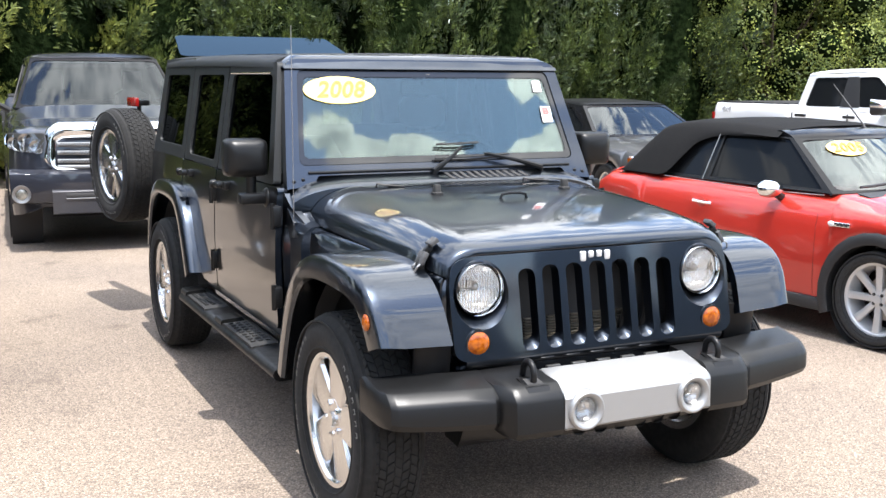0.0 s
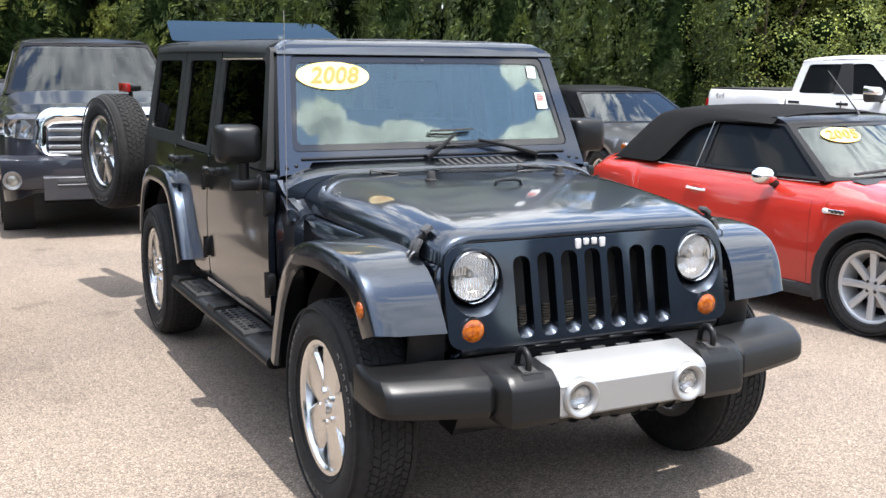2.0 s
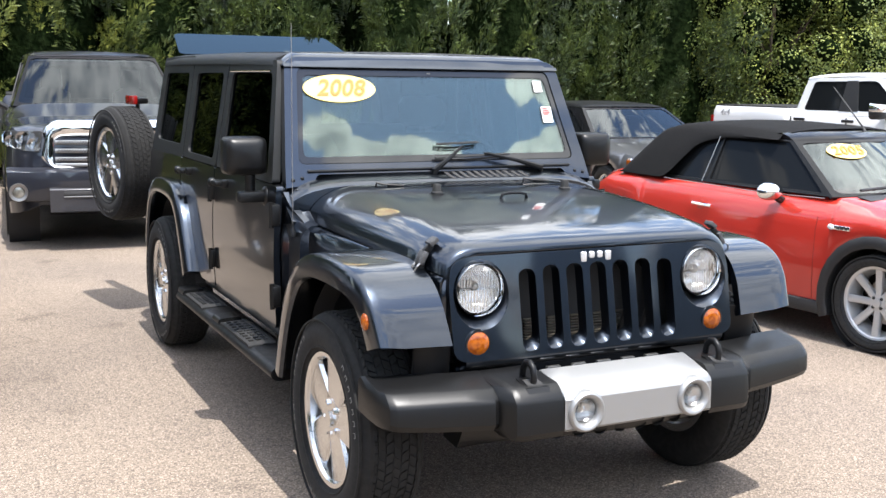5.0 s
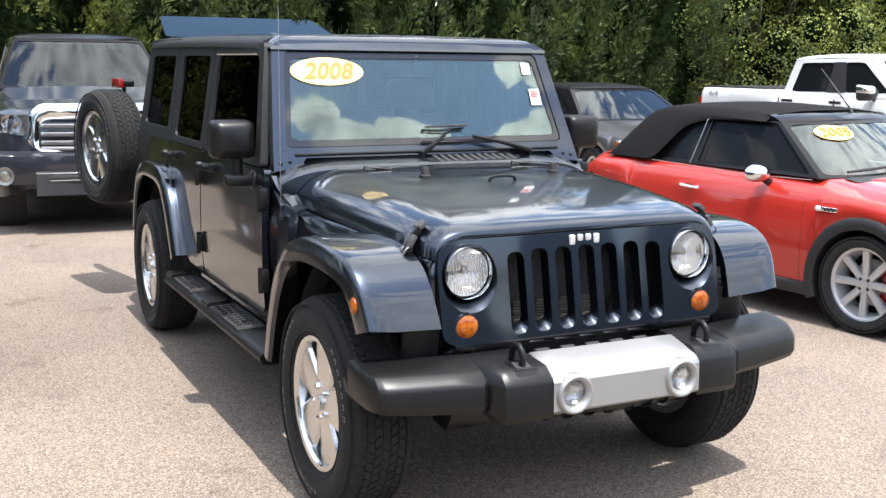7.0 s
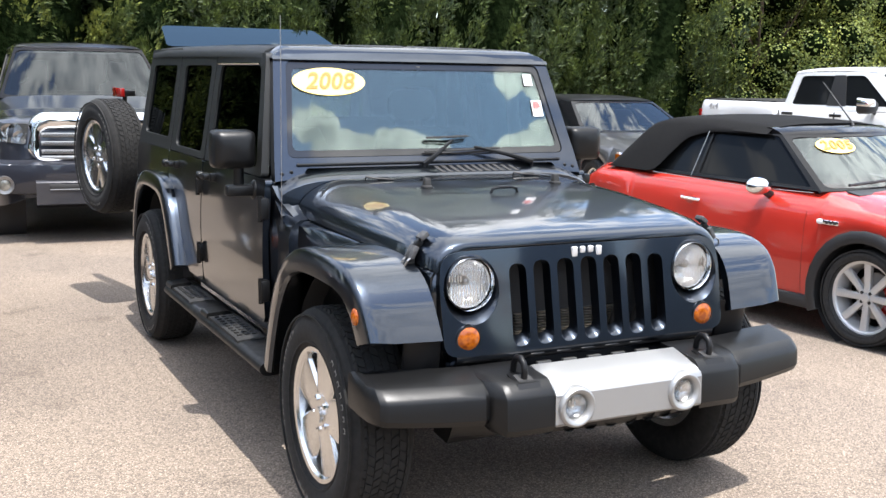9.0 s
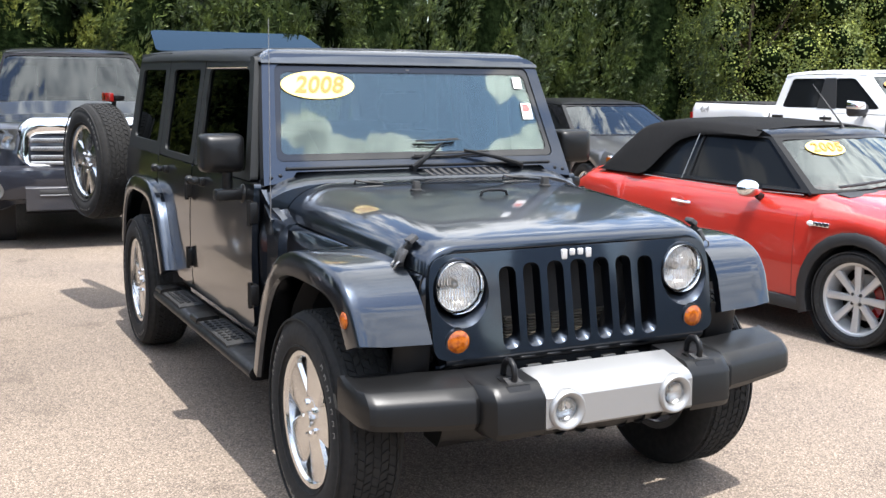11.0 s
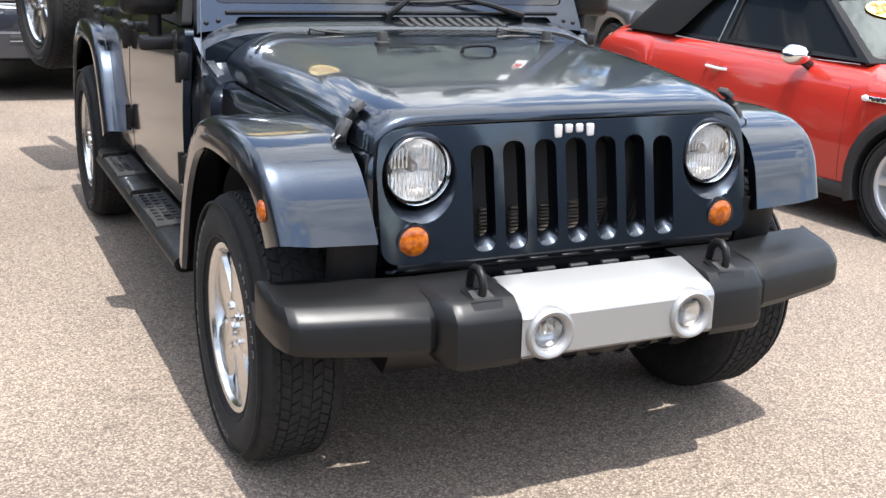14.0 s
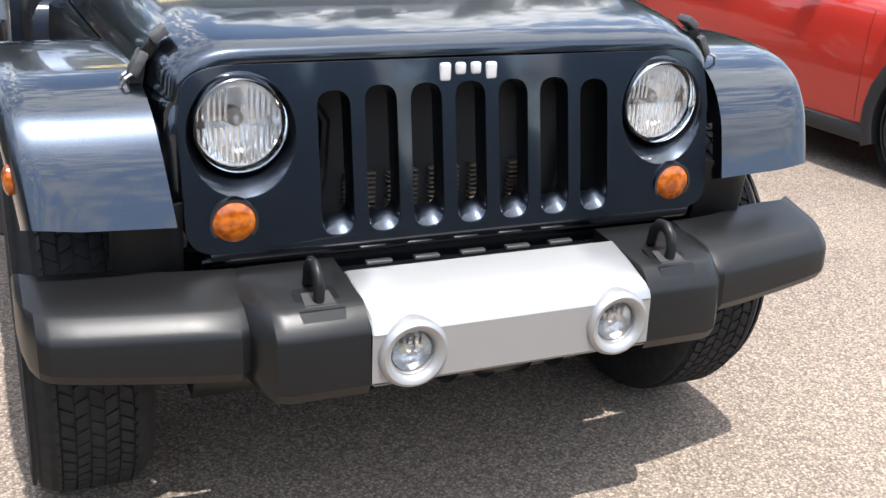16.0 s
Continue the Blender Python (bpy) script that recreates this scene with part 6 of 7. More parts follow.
def build_pickup(name, m, material, label, front_y, hood, belt, roof_z, tail, cabr, w, grille_style):
    """Crew-cab pickup facing -y, front axle at y = 0."""
    car = thing(name, m, label, "pickup truck")
    wb = tail - 1.22
    rows = [(front_y, w * 0.74, 0.42, hood - 0.16, hood - 0.10, w * 0.6), (front_y + 0.06, w * 0.88, 0.36, hood - 0.08, hood - 0.03, w * 0.7), (front_y + 0.22, w * 0.96, 0.34, hood - 0.02, hood + 0.01, w * 0.75), (0.0, w, 0.34, hood + 0.02, hood + 0.06, w * 0.75), (0.75, w, 0.36, belt - 0.02, belt + 0.06, w * 0.78),
            (1.2, w, 0.36, belt, belt + 0.02, w * 0.8), (cabr, w, 0.38, belt, belt + 0.02, w * 0.8), (cabr + 0.02, w * 0.98, 0.40, belt - 0.05, belt - 0.05, w * 0.8), (cabr + 0.05, w * 0.98, 0.40, belt - 0.05, belt - 0.05, w * 0.8), (cabr + 0.06, w, 0.42, belt + 0.09, belt + 0.09, w * 0.85), (tail - 0.03, w, 0.46, belt + 0.09, belt + 0.09, w * 0.85), (tail, w * 0.97, 0.48, belt + 0.07, belt + 0.07, w * 0.85)]
    arches = [(0.0, 0.40, 0.47), (wb, 0.40, 0.47)]
    part("body", shell(rows, arches), material, car)
    wells(car, [(0, 0.40), (wb, 0.40)], 0.475, w)
    car_wheels(car, (0.0, wb), 0.40, w - 0.155, "truck", "truck tyre on six-spoke alloy rim")
    # bed cover and rail
    bm = bmesh.new()
    box(bm, -w * 0.93, w * 0.93, cabr + 0.08, tail - 0.05, belt + 0.085, belt + 0.115, 0.012)
    part("bed_cover", bm, M_TRIM, car, "black roll-up bed cover")
    A0, A1, R0, R1 = (w * 0.87, 0.72, belt + 0.02), (w * (0.68 if grille_style == "plain" else 0.72), 1.40, roof_z - 0.105), (w * 0.88, cabr - 0.03, belt), (w * 0.74, cabr - 0.16, roof_z - 0.125)
    if grille_style == "plain":
        wins = [[(0.14, 0.06), (0.525, 0.06), (0.51, 0.88), (0.19, 0.88)], [(0.545, 0.06), (0.94, 0.06), (0.90, 0.88), (0.53, 0.88)]]
        post = [(0.50, 0.05), (0.575, 0.05), (0.56, 0.89), (0.487, 0.89)]
        handles = (1.76, 2.82)
        mirrors(car, w + 0.02, 0.92, belt + 0.14, 0.24, 0.20, 0.16, M_TRIM, "large door mirror")
    else:
        wins = [[(0.09, 0.12), (0.465, 0.12), (0.385, 0.90), (0.16, 0.90)], [(0.595, 0.12), (0.935, 0.12), (0.905, 0.90), (0.485, 0.90)]]
        post = [(0.445, 0.11), (0.61, 0.11), (0.50, 0.91), (0.37, 0.91)]
        handles = (1.88, 2.86)
        mirrors(car, w - 0.06, 1.20, belt + 0.09, 0.33, 0.22, 0.18, M_TRIM, "large black door mirror with a chrome cap")
        for s in (-1, 1):
            bm = bmesh.new()
            loft(bm, [[(s * (w + 0.02 + a), 1.20 + yy, belt + 0.09 + b) for a, b in rounded([(i, 0.0), (0.25 - i, 0.0), (0.25 - i, 0.118 - i), (i, 0.118 - i)], 0.03, 3)] for yy, i in ((-0.115, 0.05), (-0.085, 0.02), (-0.03, 0.002), (0.05, -0.004), (0.06, 0.01))])
            part("mirror_cap", bm, M_CHROME, car, "chrome mirror cap")
    cabin(car, material, A0, A1, R0, R1, wins, None, 0.05, 0.06, posts=[post], lift=1.4, corner=0.06, edge=0.02 if grille_style == "plain" else 0.034, frame_mat=M_GLOSS if grille_style == "plain" else None, screen_glass=M_DIMSCREEN)
    for s in (-1, 1):
        # shut lines and handles
        for y in (0.78, 1.92, cabr - 0.06):
            bm = bmesh.new()
            box(bm, s * (w - 0.02), s * (w + 0.0025), y - 0.004, y + 0.004, 0.44, belt - 0.02)
            part("shut_line", bm, M_DARK, car)
        for y in handles:
            bm = bmesh.new()
            box(bm, s * (w - 0.01), s * (w + 0.025), y - 0.11, y + 0.11, belt - 0.09, belt - 0.045, 0.01)
            part("door_handle", bm, M_TRIM, car, "dark door handle")
        # window visors, tail lamp
        bm = bmesh.new()
        box(bm, s * w * 0.90, s * (w + 0.003), tail - 0.06, tail + 0.012, belt - 0.32, belt - 0.07, 0.01)
        part("tail_lamp", bm, M_REDLENS, car, "red tail lamp")
        bm = bmesh.new()
        box(bm, s * (w - 0.01), s * (w + 0.004), 0.42, 0.66, belt - 0.16, belt - 0.11, 0.004)
        part("side_badge", bm, M_TRIM, car)
    return car, A0, A1


def build_trucks():
    # white truck, parked facing the same way
    car, A0, A1 = build_pickup("pickup_truck", Matrix.Translation((11.28, 6.35, ground_z(11.3, 0))), M_WHITE, "white crew-cab pickup truck with black bed cover", -0.95, 1.06, 1.18, 1.875, 4.95, 3.12, 0.99, "tow")
    for s in (-1, 1):
        wm = Matrix.Translation((s * 0.994, 4.60, 1.165)) @ pose(0, 0, 0, 0, 0, -90 if s < 0 else 90)
        writing("4x4", 0.15, M_PRINT, car, wm, 0.3, name="bed_lettering", label="grey outlined lettering 4x4")
    f = bilinear((-A0[0], A0[1], A0[2]), A0, A1, (-A1[0], A1[1], A1[2]), (0, -0.06, 0))
    om = on_sheet(f, 0.22, 0.72, 0.008)
    bm = bmesh.new()
    prism(bm, circle2(0, 0, 0.19, 0.085, 32), "y", -0.002, 0.0)
    bm.transform(om)
    ov = part("year_oval", bm, M_YELLOW, car, "yellow oval year sticker", smooth=0)
    for k in range(2):
        bm = bmesh.new()
        u0 = 0.12 + 0.40 * k
        tube(bm, [Vector(f(u0 + 0.05 * i, 0.05 + 0.01 * i, 0)) + Vector((0, -0.02, 0.02)) for i in range(8)], 0.012, 6)
        part("wiper", bm, M_TRIM, car)
    for s in (-1, 1):
        bm = bmesh.new()
        box(bm, s * 0.62, s * 0.90, -0.93, -0.70, 0.84, 1.02, 0.03)
        part("headlight", bm, M_REFLECT, car)
    # slate-blue truck, facing the same way behind the off-road car
    car, A0, A1 = build_pickup("pickup_truck", Matrix.Translation((-0.42, 7.85, 0)) @ pose(0, 0, 0, 0, 0, -4), M_SLATE, "dark slate-blue pickup truck with chrome grille", -0.93, 1.16, 1.28, 1.94, 4.75, 3.15, 1.0, "plain")
    # grille: chrome surround, dark opening, mesh bars
    bm = bmesh.new()
    outer = rounded([(-0.57, 0.765), (0.57, 0.765), (0.67, 0.86), (0.63, 1.14), (0.53, 1.215), (-0.53, 1.215), (-0.63, 1.14), (-0.67, 0.86)], 0.05, 3)
    hole = rounded([(-0.545, 0.80), (0.545, 0.80), (0.55, 0.86), (0.535, 1.02), (0.49, 1.065), (-0.49, 1.065), (-0.535, 1.02), (-0.55, 0.86)], 0.03, 3)
    g3 = lambda u, v, d: (u, -1.05 + (v - 0.74) * 0.10 + 0.10 * (abs(u) / 0.66) ** 2 + d, v)
    def between(f, d, dv=0.0):
        return [g3(a[0] + (b[0] - a[0]) * f, a[1] + (b[1] - a[1]) * f + dv, d) for a, b in zip(outer, hole)]
    loft(bm, [between(0.0, 0.10), between(0.0, 0.030), between(0.12, 0.006), between(0.4, -0.006), between(0.7, 0.0), between(0.9, 0.014), between(1.0, 0.035), between(1.0, 0.09)], caps=False)
    gr = part("grille", bm, M_CHROME, car, "chrome grille surround with mesh bars")
    bm = bmesh.new()
    box(bm, -0.56, 0.56, -0.925, -0.88, 0.78, 1.10)
    part("grille_back", bm, M_DARK, gr)
    for z, h in ((0.803, 0.030), (0.856, 0.036), (0.933, 0.036), (1.010, 0.036)):
        bm = bmesh.new()
        loft(bm, [[(x, -1.030 + 0.09 * (abs(x) / 0.6) ** 2 + a, z + b) for a, b in ((0, -h / 2), (-0.004, -h / 4), (-0.004, h / 4), (0, h / 2), (0.03, h / 2), (0.03, -h / 2))] for x in (-0.535, -0.35, -0.15, 0, 0.15, 0.35, 0.535)])
        gb = part("grille_bar", bm, M_SILVER, gr)
        if h < 0.035:
            continue
        # two rows of punched holes
        bm = bmesh.new()
        for k in range(44):
            for q in (-1, 1):
                x = -0.505 + 0.0235 * k + 0.006 * q
                y = -1.0355 + 0.09 * (abs(x) / 0.6) ** 2
                box(bm, x - 0.007, x + 0.007, y, y + 0.004, z + q * 0.008 - 0.005, z + q * 0.008 + 0.005)
        part("punched_hole", bm, M_DARK, gb, smooth=0)
    bm = bmesh.new()
    loft(bm, [[(x, y + 0.12 * (abs(x) / 1.0) ** 3, z) for y, z in ((-0.98, 0.46), (-1.05, 0.48), (-1.08, 0.60), (-1.06, 0.74), (-1.0, 0.78), (-0.85, 0.78), (-0.85, 0.46))] for x in (-0.96, -0.8, -0.5, 0, 0.5, 0.8, 0.96)])
    bp = part("bumper", bm, M_SLATE, car, "body-coloured bumper with grey lower section")
    bm = bmesh.new()
    loft(bm, [[(x, y, z) for y, z in ((-0.96, 0.34), (-1.085, 0.38), (-1.09, 0.58), (-1.06, 0.60), (-0.9, 0.60), (-0.9, 0.34))] for x in (-0.60, -0.3, 0, 0.3, 0.60)])
    part("lower_panel", bm, M_SLATELOW, bp)
    for x0, x1 in ((-0.48, -0.10), (-0.05, 0.05), (0.10, 0.48)):
        bm = bmesh.new()
        box(bm, x0, x1, -1.096, -1.05, 0.525, 0.565, 0.008)
        slot = part("air_slot", bm, M_DARK, bp)
        bm = bmesh.new()
        box(bm, x0, x1, -1.100, -1.06, 0.512, 0.521, 0.003)
        part("slot_lip", bm, M_SILVER, slot)
    for s in (-1, 1):
        bm = bmesh.new()
        q = bilinear((s * 0.675, -0.975, 0.925), (s * 0.985, -0.74, 0.965), (s * 0.985, -0.68, 1.105), (s * 0.635, -0.935, 1.115), (0, -0.03, 0), (0, -1, 0))
        lens = rounded([(0, 0.0), (0.75, 0.0), (1, 0.18), (1, 0.9), (0.9, 1), (0, 1)], 0.08, 3)
        plate(bm, dense(lens, 3), [], lambda u, v, d: tuple(Vector(q(u, v, d)) + Vector((0, -0.005, 0))), 0.10)
        hl = part("headlight", bm, M_DARK, car, "clear headlight cluster")
        for u, v, r in ((0.20, 0.36, 0.050), (0.48, 0.62, 0.062), (0.78, 0.45, 0.050)):
            bm = bmesh.new()
            p = Vector(q(u, v, 0.0)) + Vector((0, -0.012, 0))
            lathe(bm, [(p.y - 0.008, r), (p.y - 0.004, r * 0.85), (p.y + 0.0, r * 0.45), (p.y + 0.001, 0.012), (p.y - 0.008, 0.010), (p.y - 0.010, 0.001)], 24, (p.x, 0, p.z), "y", closed=False)
            part("lamp_bowl", bm, M_LAMP, hl)
        bm = bmesh.new()
        plate(bm, dense(lens, 3), [], lambda u, v, d: tuple(Vector(q(u, v, d)) + Vector((0, -0.030, 0))), 0.004)
        part("lens", bm, M_CLEAR, hl).visible_shadow = False
        bm = bmesh.new()
        lathe(bm, [(-0.965, 0.085), (-0.99, 0.08), (-0.985, 0.056), (-0.95, 0.05)], 28, (s * 0.865, -0.035, 0.56), "y")
        fg = part("fog_lamp", bm, M_STEEL, bp)
        bm = bmesh.new()
        disc(bm, (s * 0.865, -1.005, 0.56), 0.055, "y", 24, bulge=0.010, depth=0.02)
        part("lens", bm, M_HLAMP, fg)


def build_sedan(m, coat, label):
    car = thing("sedan", m, label, "car")
    rows = [(-0.92, 0.60, 0.30, 0.62, 0.68, 0.5), (-0.86, 0.76, 0.22, 0.70, 0.76, 0.6), (-0.6, 0.87, 0.20, 0.80, 0.86, 0.65), (0.0, 0.91, 0.20, 0.85, 0.91, 0.7), (0.6, 0.915, 0.21, 0.89, 0.96, 0.72), (1.0, 0.915, 0.22, 0.90, 0.95, 0.75), (2.8, 0.91, 0.24, 0.93, 0.97, 0.72), (3.5, 0.88, 0.28, 0.94, 1.0, 0.68), (3.85, 0.78, 0.34, 0.90, 1.0, 0.6)]
    part("body", shell(rows, [(0.0, 0.34, 0.375), (2.766, 0.34, 0.375)]), coat, car)
    wells(car, [(0, 0.34), (2.766, 0.34)], 0.38, 0.91)
    car_wheels(car, (0.0, 2.766), 0.33, 0.79, "sedan", "tyre on five-spoke alloy rim")
    A0, A1, R0, R1 = (0.78, 0.52, 0.95), (0.60, 1.22, 1.31), (0.76, 3.15, 0.97), (0.58, 2.62, 1.32)
    roof = cabin(car, coat, A0, A1, R0, R1, [[(0.07, 0.05), (0.49, 0.05), (0.47, 0.90), (0.22, 0.90)], [(0.53, 0.05), (0.88, 0.05), (0.80, 0.90), (0.52, 0.90)]], M_BLACK, 0.04, 0.07, frame_mat=M_GLOSS, side_mat=M_GLOSS, screen_glass=M_DIMSCREEN)
    mirrors(car, 0.90, 0.82, 0.98, 0.20, 0.13, 0.14, coat, "body-coloured door mirror")
    for s in (-1, 1):
        bm = bmesh.new()
        q = bilinear((s * 0.50, -0.86, 0.62), (s * 0.83, -0.62, 0.66), (s * 0.84, -0.55, 0.78), (s * 0.55, -0.78, 0.75), (0, -0.02, 0), (0, -1, 0))
        plate(bm, dense([(0, 0), (1, 0), (1, 1), (0, 1)], 5), [], lambda u, v, d: tuple(Vector(q(u, v, d)) + Vector((s * 0.02, -0.03, 0))), 0.06)
        hl = part("headlight", bm, M_REFLECT, car)
        bm = bmesh.new()
        box(bm, s * 0.815, s * 0.872, -0.62, -0.50, 0.68, 0.76, 0.01)
        part("side_marker", bm, M_AMBER, hl)
        for y in (0.72, 1.80, 2.62):
            bm = bmesh.new()
            box(bm, s * 0.89, s * 0.917, y - 0.004, y + 0.004, 0.30, 0.91)
            part("shut_line", bm, M_DARK, car)
        bm = bmesh.new()
        box(bm, s * 0.90, s * 0.925, 0.36, 0.50, 0.66, 0.72, 0.006)
        part("side_vent", bm, M_TRIM, car)
    return car


build_convertible()
build_trucks()
build_sedan(Matrix.Translation((6.02, 6.92, ground_z(6, 0))) @ pose(0, 0, 0, 0, 0, -7), M_GREY, "dark grey four-door sedan with black glass roof")
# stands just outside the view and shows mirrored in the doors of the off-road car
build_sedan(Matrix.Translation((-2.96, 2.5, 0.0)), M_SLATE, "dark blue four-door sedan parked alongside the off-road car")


# ---- trees ----
def frond(vs, fs, p, d, up, size, rnd):
    """A flat feathery spray of scale leaves that grows from p along d."""
    d = d.normalized()
    side = d.cross(up)
    side = side.normalized() if side.length > 0.01 else Vector((1, 0, 0))
    for k in range(6):
        f = k / 5
        base = p + d * size * (0.10 + 0.65 * f)
        sg = 1 if k % 2 else -1
        if k == 5:
            t = (d + up * 0.1).normalized()
        else:
            t = (d * 0.85 + side * sg * 0.75 + up * rnd.uniform(-0.25, 0.35)).normalized()
        ln = size * (0.55 - 0.25 * f) * rnd.uniform(0.8, 1.25)
        wd = t.cross(up + side * rnd.uniform(-0.6, 0.6))
        wd = wd.normalized() * ln * 0.17 if wd.length > 0.01 else side * ln * 0.17
        i = len(vs)
        vs += [tuple(base + wd), tuple(base + t * ln), tuple(base - wd)]
        fs.append((i, i + 1, i + 2))


def cypress_meshes(seed, H, R, count):
    rnd = random.Random(seed)
    vs, fs = [], []
    lumps = [(rnd.uniform(0, 2 * math.pi), rnd.uniform(0.1, 0.9), rnd.uniform(0.10, 0.34)) for _ in range(60)]
    n_plume = 84
    # plumes: upright feathery cones on the surface, with dark gaps between them
    for _ in range(count // n_plume):
        h, a = rnd.random() ** 2.1, rnd.uniform(0, 2 * math.pi)
        bump = sum(amp * math.exp(-(((a - la + math.pi) % (2 * math.pi) - math.pi) / 0.35) ** 2 - ((h - lh) / 0.07) ** 2) for la, lh, amp in lumps)
        r = R * (1 - h) ** 0.62 * min(1, 0.75 + h * 3) * rnd.uniform(0.62, 1.0) + bump * (1 - h * 0.6)
        out = Vector((math.cos(a), math.sin(a), 0))
        root = Vector((r * out.x, r * out.y, 0.10 + h * (H - 0.6)))
        axis = (out * rnd.uniform(0.45, 1.15) + Vector((rnd.uniform(-0.45, 0.45), rnd.uniform(-0.45, 0.45), 1.0))).normalized()
        side = axis.cross(out).normalized()
        front = side.cross(axis).normalized()
        length, width = rnd.uniform(0.55, 1.15), rnd.uniform(0.15, 0.30)
        for _ in range(n_plume):
            f = rnd.random() ** 0.8
            b = rnd.uniform(0, 2 * math.pi)
            rad = side * math.cos(b) + front * math.sin(b)
            p = root + axis * length * f + rad * width * (1 - f) ** 0.6 * rnd.uniform(0.55, 1.0)
            d = axis * rnd.uniform(0.5, 1.1) + rad * rnd.uniform(0.3, 0.9)
            frond(vs, fs, p, d, (rad * 0.7 + Vector((0, 0, 0.7))).normalized(), rnd.uniform(0.08, 0.17), rnd)
    me = bpy.data.meshes.new("crown")
    me.from_pydata(vs, [], fs)
    me.materials.append(M_CYPRESS)
    # dense inner mass so that no daylight shows through; crown shade is put into its near-black
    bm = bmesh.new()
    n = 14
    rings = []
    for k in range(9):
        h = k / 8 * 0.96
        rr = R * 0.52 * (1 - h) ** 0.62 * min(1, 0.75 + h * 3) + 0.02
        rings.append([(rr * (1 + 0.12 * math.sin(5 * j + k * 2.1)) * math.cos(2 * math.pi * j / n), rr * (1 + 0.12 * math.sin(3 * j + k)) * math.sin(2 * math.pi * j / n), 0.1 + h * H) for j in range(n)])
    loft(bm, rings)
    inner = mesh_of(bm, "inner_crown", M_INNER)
    bm = bmesh.new()
    tube(bm, [(0, 0, -0.3), (0.02, 0, H * 0.3), (0, 0.02, H * 0.8)], [0.16, 0.12, 0.03], 10)
    trunk = mesh_of(bm, "trunk", M_BARK)
    return me, inner, trunk


# near-black fill: the shade inside the crowns is painted into its colour
M_INNER = noise_on(mat("painted_crown_shade", (0.014, 0.026, 0.009), 0.95, spec=0.0), 9, 6, colors=((0.003, 0.006, 0.002), (0.010, 0.016, 0.006)), bump=1.0, dist=0.08)


def build_hedge():
    kinds = [cypress_meshes(s, H, R, n) for s, H, R, n in ((3, 8.1, 1.8, 21500), (8, 7.4, 1.7, 21500), (15, 8.6, 1.85, 21500))]
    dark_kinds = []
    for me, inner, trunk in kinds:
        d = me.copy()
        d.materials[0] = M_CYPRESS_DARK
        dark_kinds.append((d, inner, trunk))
    rnd = random.Random(5)
    x = -10.5
    i = 0
    while x < 12.4:
        # trees unseen left of -3 take the darker colour only to dim their reflection
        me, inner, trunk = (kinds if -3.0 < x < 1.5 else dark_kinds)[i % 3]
        y = 15.0 + rnd.uniform(-0.4, 0.4) + 0.05 * max(0, x)
        t = thing("cypress", Matrix.Translation((x, y, ground_z(x, y))) @ pose(0, 0, 0, 0, 0, rnd.uniform(0, 360)), "dense dark-green cypress in an untrimmed hedge row", "tree", "hedge row")
        t.scale = (1, 1, rnd.uniform(0.86, 1.04) * (1.0 if x < 3.0 else 1.25))
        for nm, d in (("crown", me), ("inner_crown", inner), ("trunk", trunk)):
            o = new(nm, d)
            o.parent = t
        x += rnd.uniform(1.75, 2.25)
        i += 1


def build_side_trees():
    """Rows added unseen beside and across the lot to mirror in the paint and the side windows, one backing the hedge.
    """
    me, inner, trunk = cypress_meshes(41, 9.2, 2.1, 1900)
    # darker copy for these rows, to keep window reflections dim
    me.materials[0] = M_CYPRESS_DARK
    rnd = random.Random(12)
    places = [(-14.5, -13.0 + 2.6 * k, 1.0) for k in range(11)] + [(-14.0 + 2.3 * k, 17.8, 0.47) for k in range(14)]
    # invented row behind the viewpoint, so the grille mirrors something dark
    places += [(-27.0 + 2.4 * k, -25.0 - 2.5 * (k % 2), 0.60) for k in range(27)]
    for x, y, far in places:
        t = thing("cypress", Matrix.Translation((x + rnd.uniform(-1.5, 0.5), y + rnd.uniform(-0.7, 0.7), 0)) @ pose(0, 0, 0, 0, 0, rnd.uniform(0, 360)), "dense dark-green cypress added for reflections and hedge backing", "tree", "side row")
        wide = 1.7 if y < -20 else 1.1
        t.scale = (wide, wide, rnd.uniform(1.15, 1.5) * far)
        for nm, d in (("crown", me), ("inner_crown", inner), ("trunk", trunk)):
            o = new(nm, d)
            o.parent = t


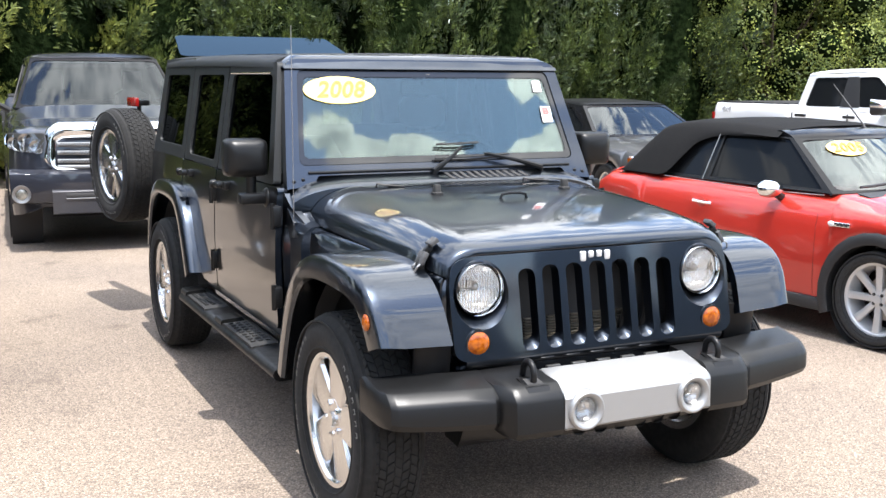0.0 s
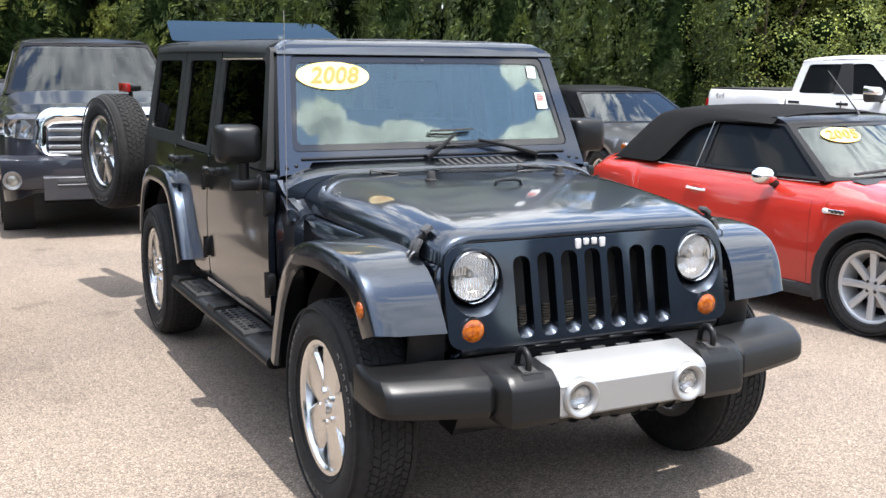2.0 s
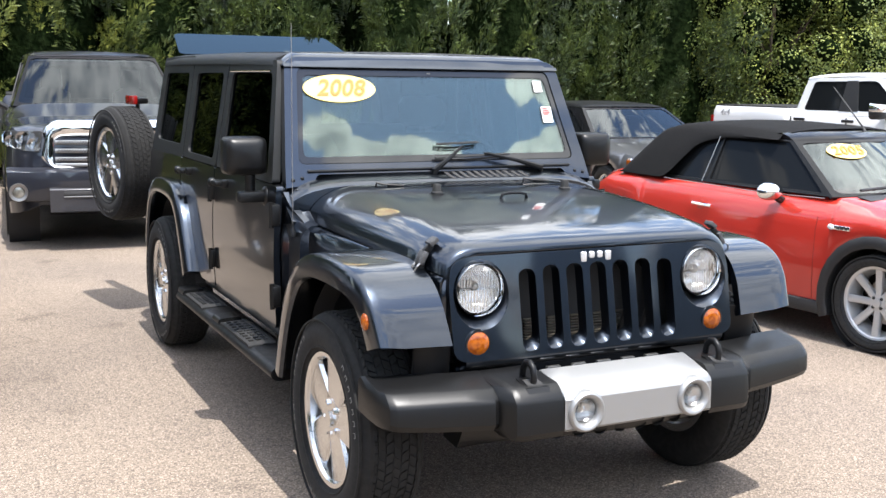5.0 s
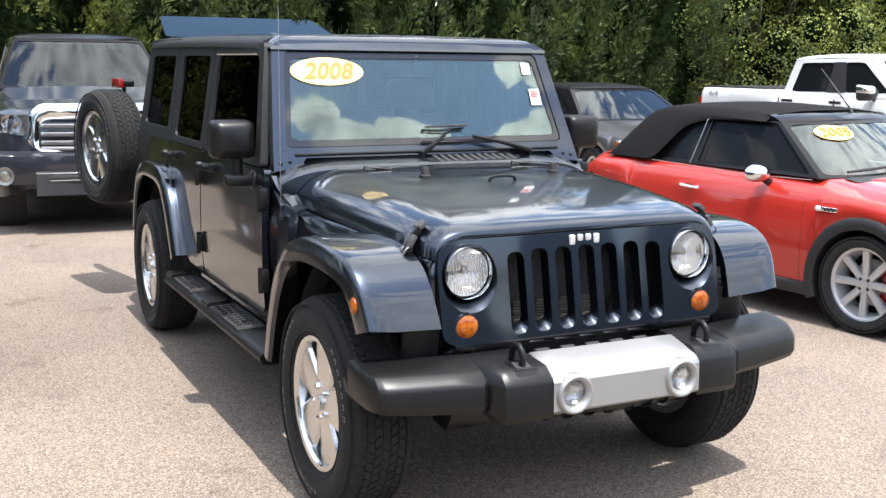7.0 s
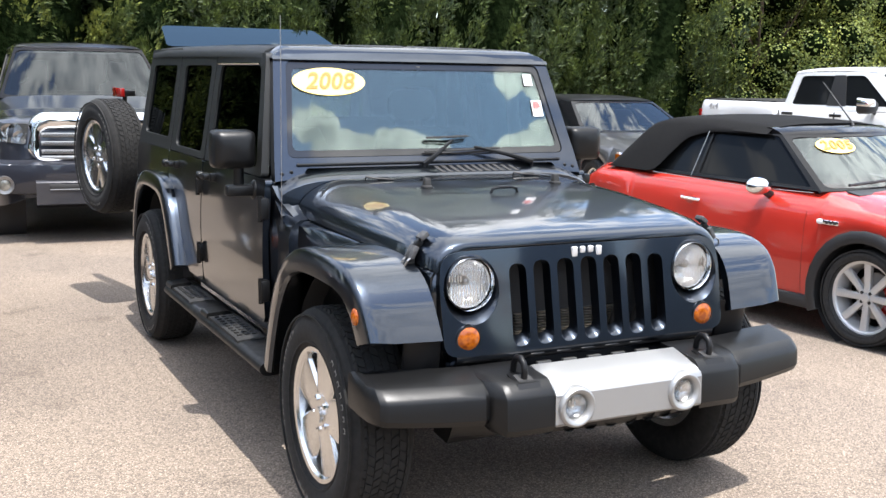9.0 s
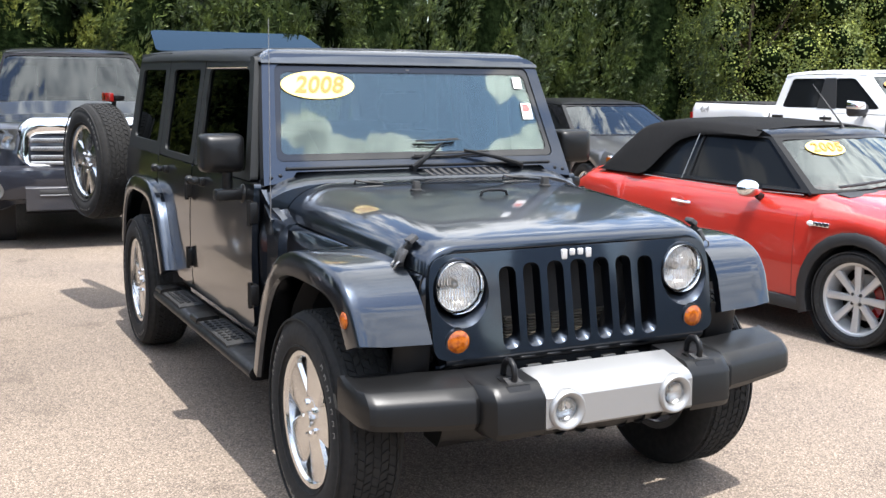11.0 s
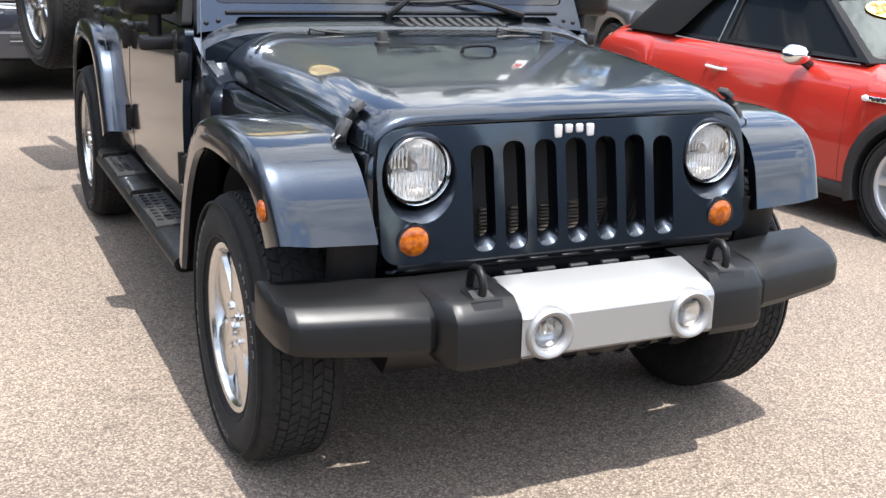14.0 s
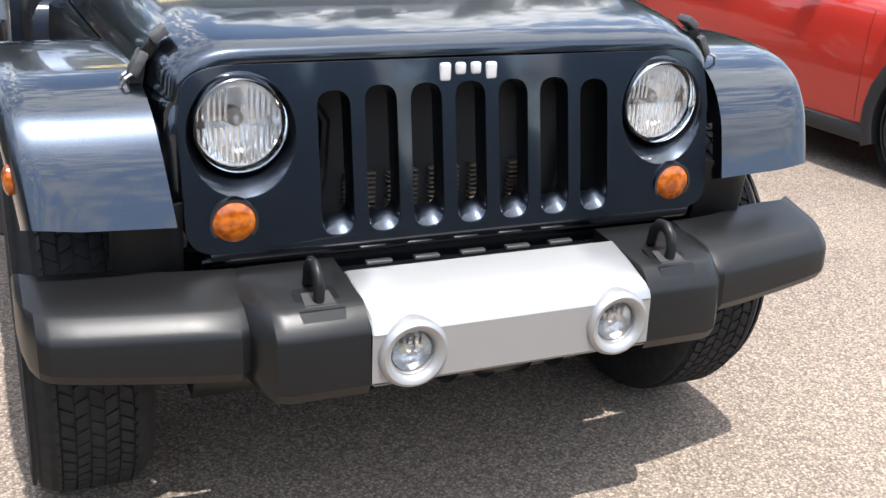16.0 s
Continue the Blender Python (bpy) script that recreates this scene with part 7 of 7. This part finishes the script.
def leafy_mesh(seed, H, R, count):
    rnd = random.Random(seed)
    vs, fs = [], []
    clumps = []
    for k in range(96):
        h, a = 0.04 + 0.93 * ((k * 0.754878) % 1.0), k * 2.39996 + rnd.uniform(-0.2, 0.2)
        rr = R * math.sqrt(max(0.05, 1 - (2 * h - 0.75) ** 2 * 0.5)) * rnd.uniform(0.7, 1.0)
        clumps.append((Vector((rr * math.cos(a), rr * math.sin(a), 0.3 + h * (H - 0.5))), rnd.uniform(0.38, 0.80)))
    for _ in range(count):
        c, s = rnd.choice(clumps)
        v = Vector((rnd.gauss(0, 1), rnd.gauss(0, 1), rnd.gauss(0, 1))).normalized()
        p = c + v * s * rnd.uniform(0.55, 1.05)
        n = (v + Vector((rnd.uniform(-0.6, 0.6), rnd.uniform(-0.6, 0.6), rnd.uniform(0, 0.8)))).normalized()
        t = n.cross(Vector((rnd.uniform(-1, 1), rnd.uniform(-1, 1), rnd.uniform(-1, 1)))).normalized()
        b = n.cross(t)
        L = rnd.uniform(0.038, 0.074)
        i = len(vs)
        vs += [tuple(p), tuple(p + t * L * 0.5 + b * L * 0.32), tuple(p + t * L), tuple(p + t * L * 0.5 - b * L * 0.32)]
        fs.append((i, i + 1, i + 2, i + 3))
    me = bpy.data.meshes.new("crown")
    me.from_pydata(vs, [], fs)
    me.materials.append(M_LEAF)
    # dark lumps behind the leaves, with the shade between them painted in
    bm = bmesh.new()
    for c, s in clumps:
        n = 7
        rings = []
        for k in range(5):
            th = math.pi * (k + 0.5) / 5
            rings.append([tuple(c + Vector((math.sin(th) * math.cos(2 * math.pi * j / n), math.sin(th) * math.sin(2 * math.pi * j / n), math.cos(th))) * s * 0.45) for j in range(n)])
        loft(bm, rings)
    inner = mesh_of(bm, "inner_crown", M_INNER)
    bm = bmesh.new()
    tube(bm, [(0, 0, -0.3), (0.05, 0, H * 0.28), (0, 0.06, H * 0.55)], [0.13, 0.09, 0.03], 10)
    for k in range(6):
        a = k * 1.05
        tube(bm, [(0.03, 0, H * 0.2 + k * 0.2), (R * 0.25 * math.cos(a), R * 0.25 * math.sin(a), H * 0.36 + k * 0.15), (R * 0.5 * math.cos(a), R * 0.5 * math.sin(a), H * 0.5 + k * 0.15)], [0.045, 0.028, 0.010], 8)
    trunk = mesh_of(bm, "trunk", M_BARK)
    return me, inner, trunk


def build_broadleaf():
    kinds = [leafy_mesh(21, 6.5, 2.3, 50000), leafy_mesh(33, 5.5, 2.1, 46000)]
    rnd = random.Random(9)
    for i, (x, y, sc) in enumerate(((14.7, 14.7, 0.95), (16.4, 14.6, 1.0), (18.2, 15.2, 1.05), (17.2, 18.2, 1.3), (20.4, 14.2, 1.0), (23.6, 12.8, 1.1), (19.0, 18.0, 1.3), (24.0, 17.0, 1.35), (15.4, 18.4, 1.3))):
        me, inner, trunk = kinds[i % 2]
        t = thing("broadleaf_tree", Matrix.Translation((x, y, ground_z(x, y))) @ pose(0, 0, 0, 0, 0, rnd.uniform(0, 360)), "bright sunlit broadleaf tree beside the hedge row", "tree", "broadleaf trees")
        t.scale = (sc, sc, sc)
        for nm, d in (("crown", me), ("inner_crown", inner), ("trunk", trunk)):
            o = new(nm, d)
            o.parent = t


build_hedge()
build_side_trees()
build_broadleaf()
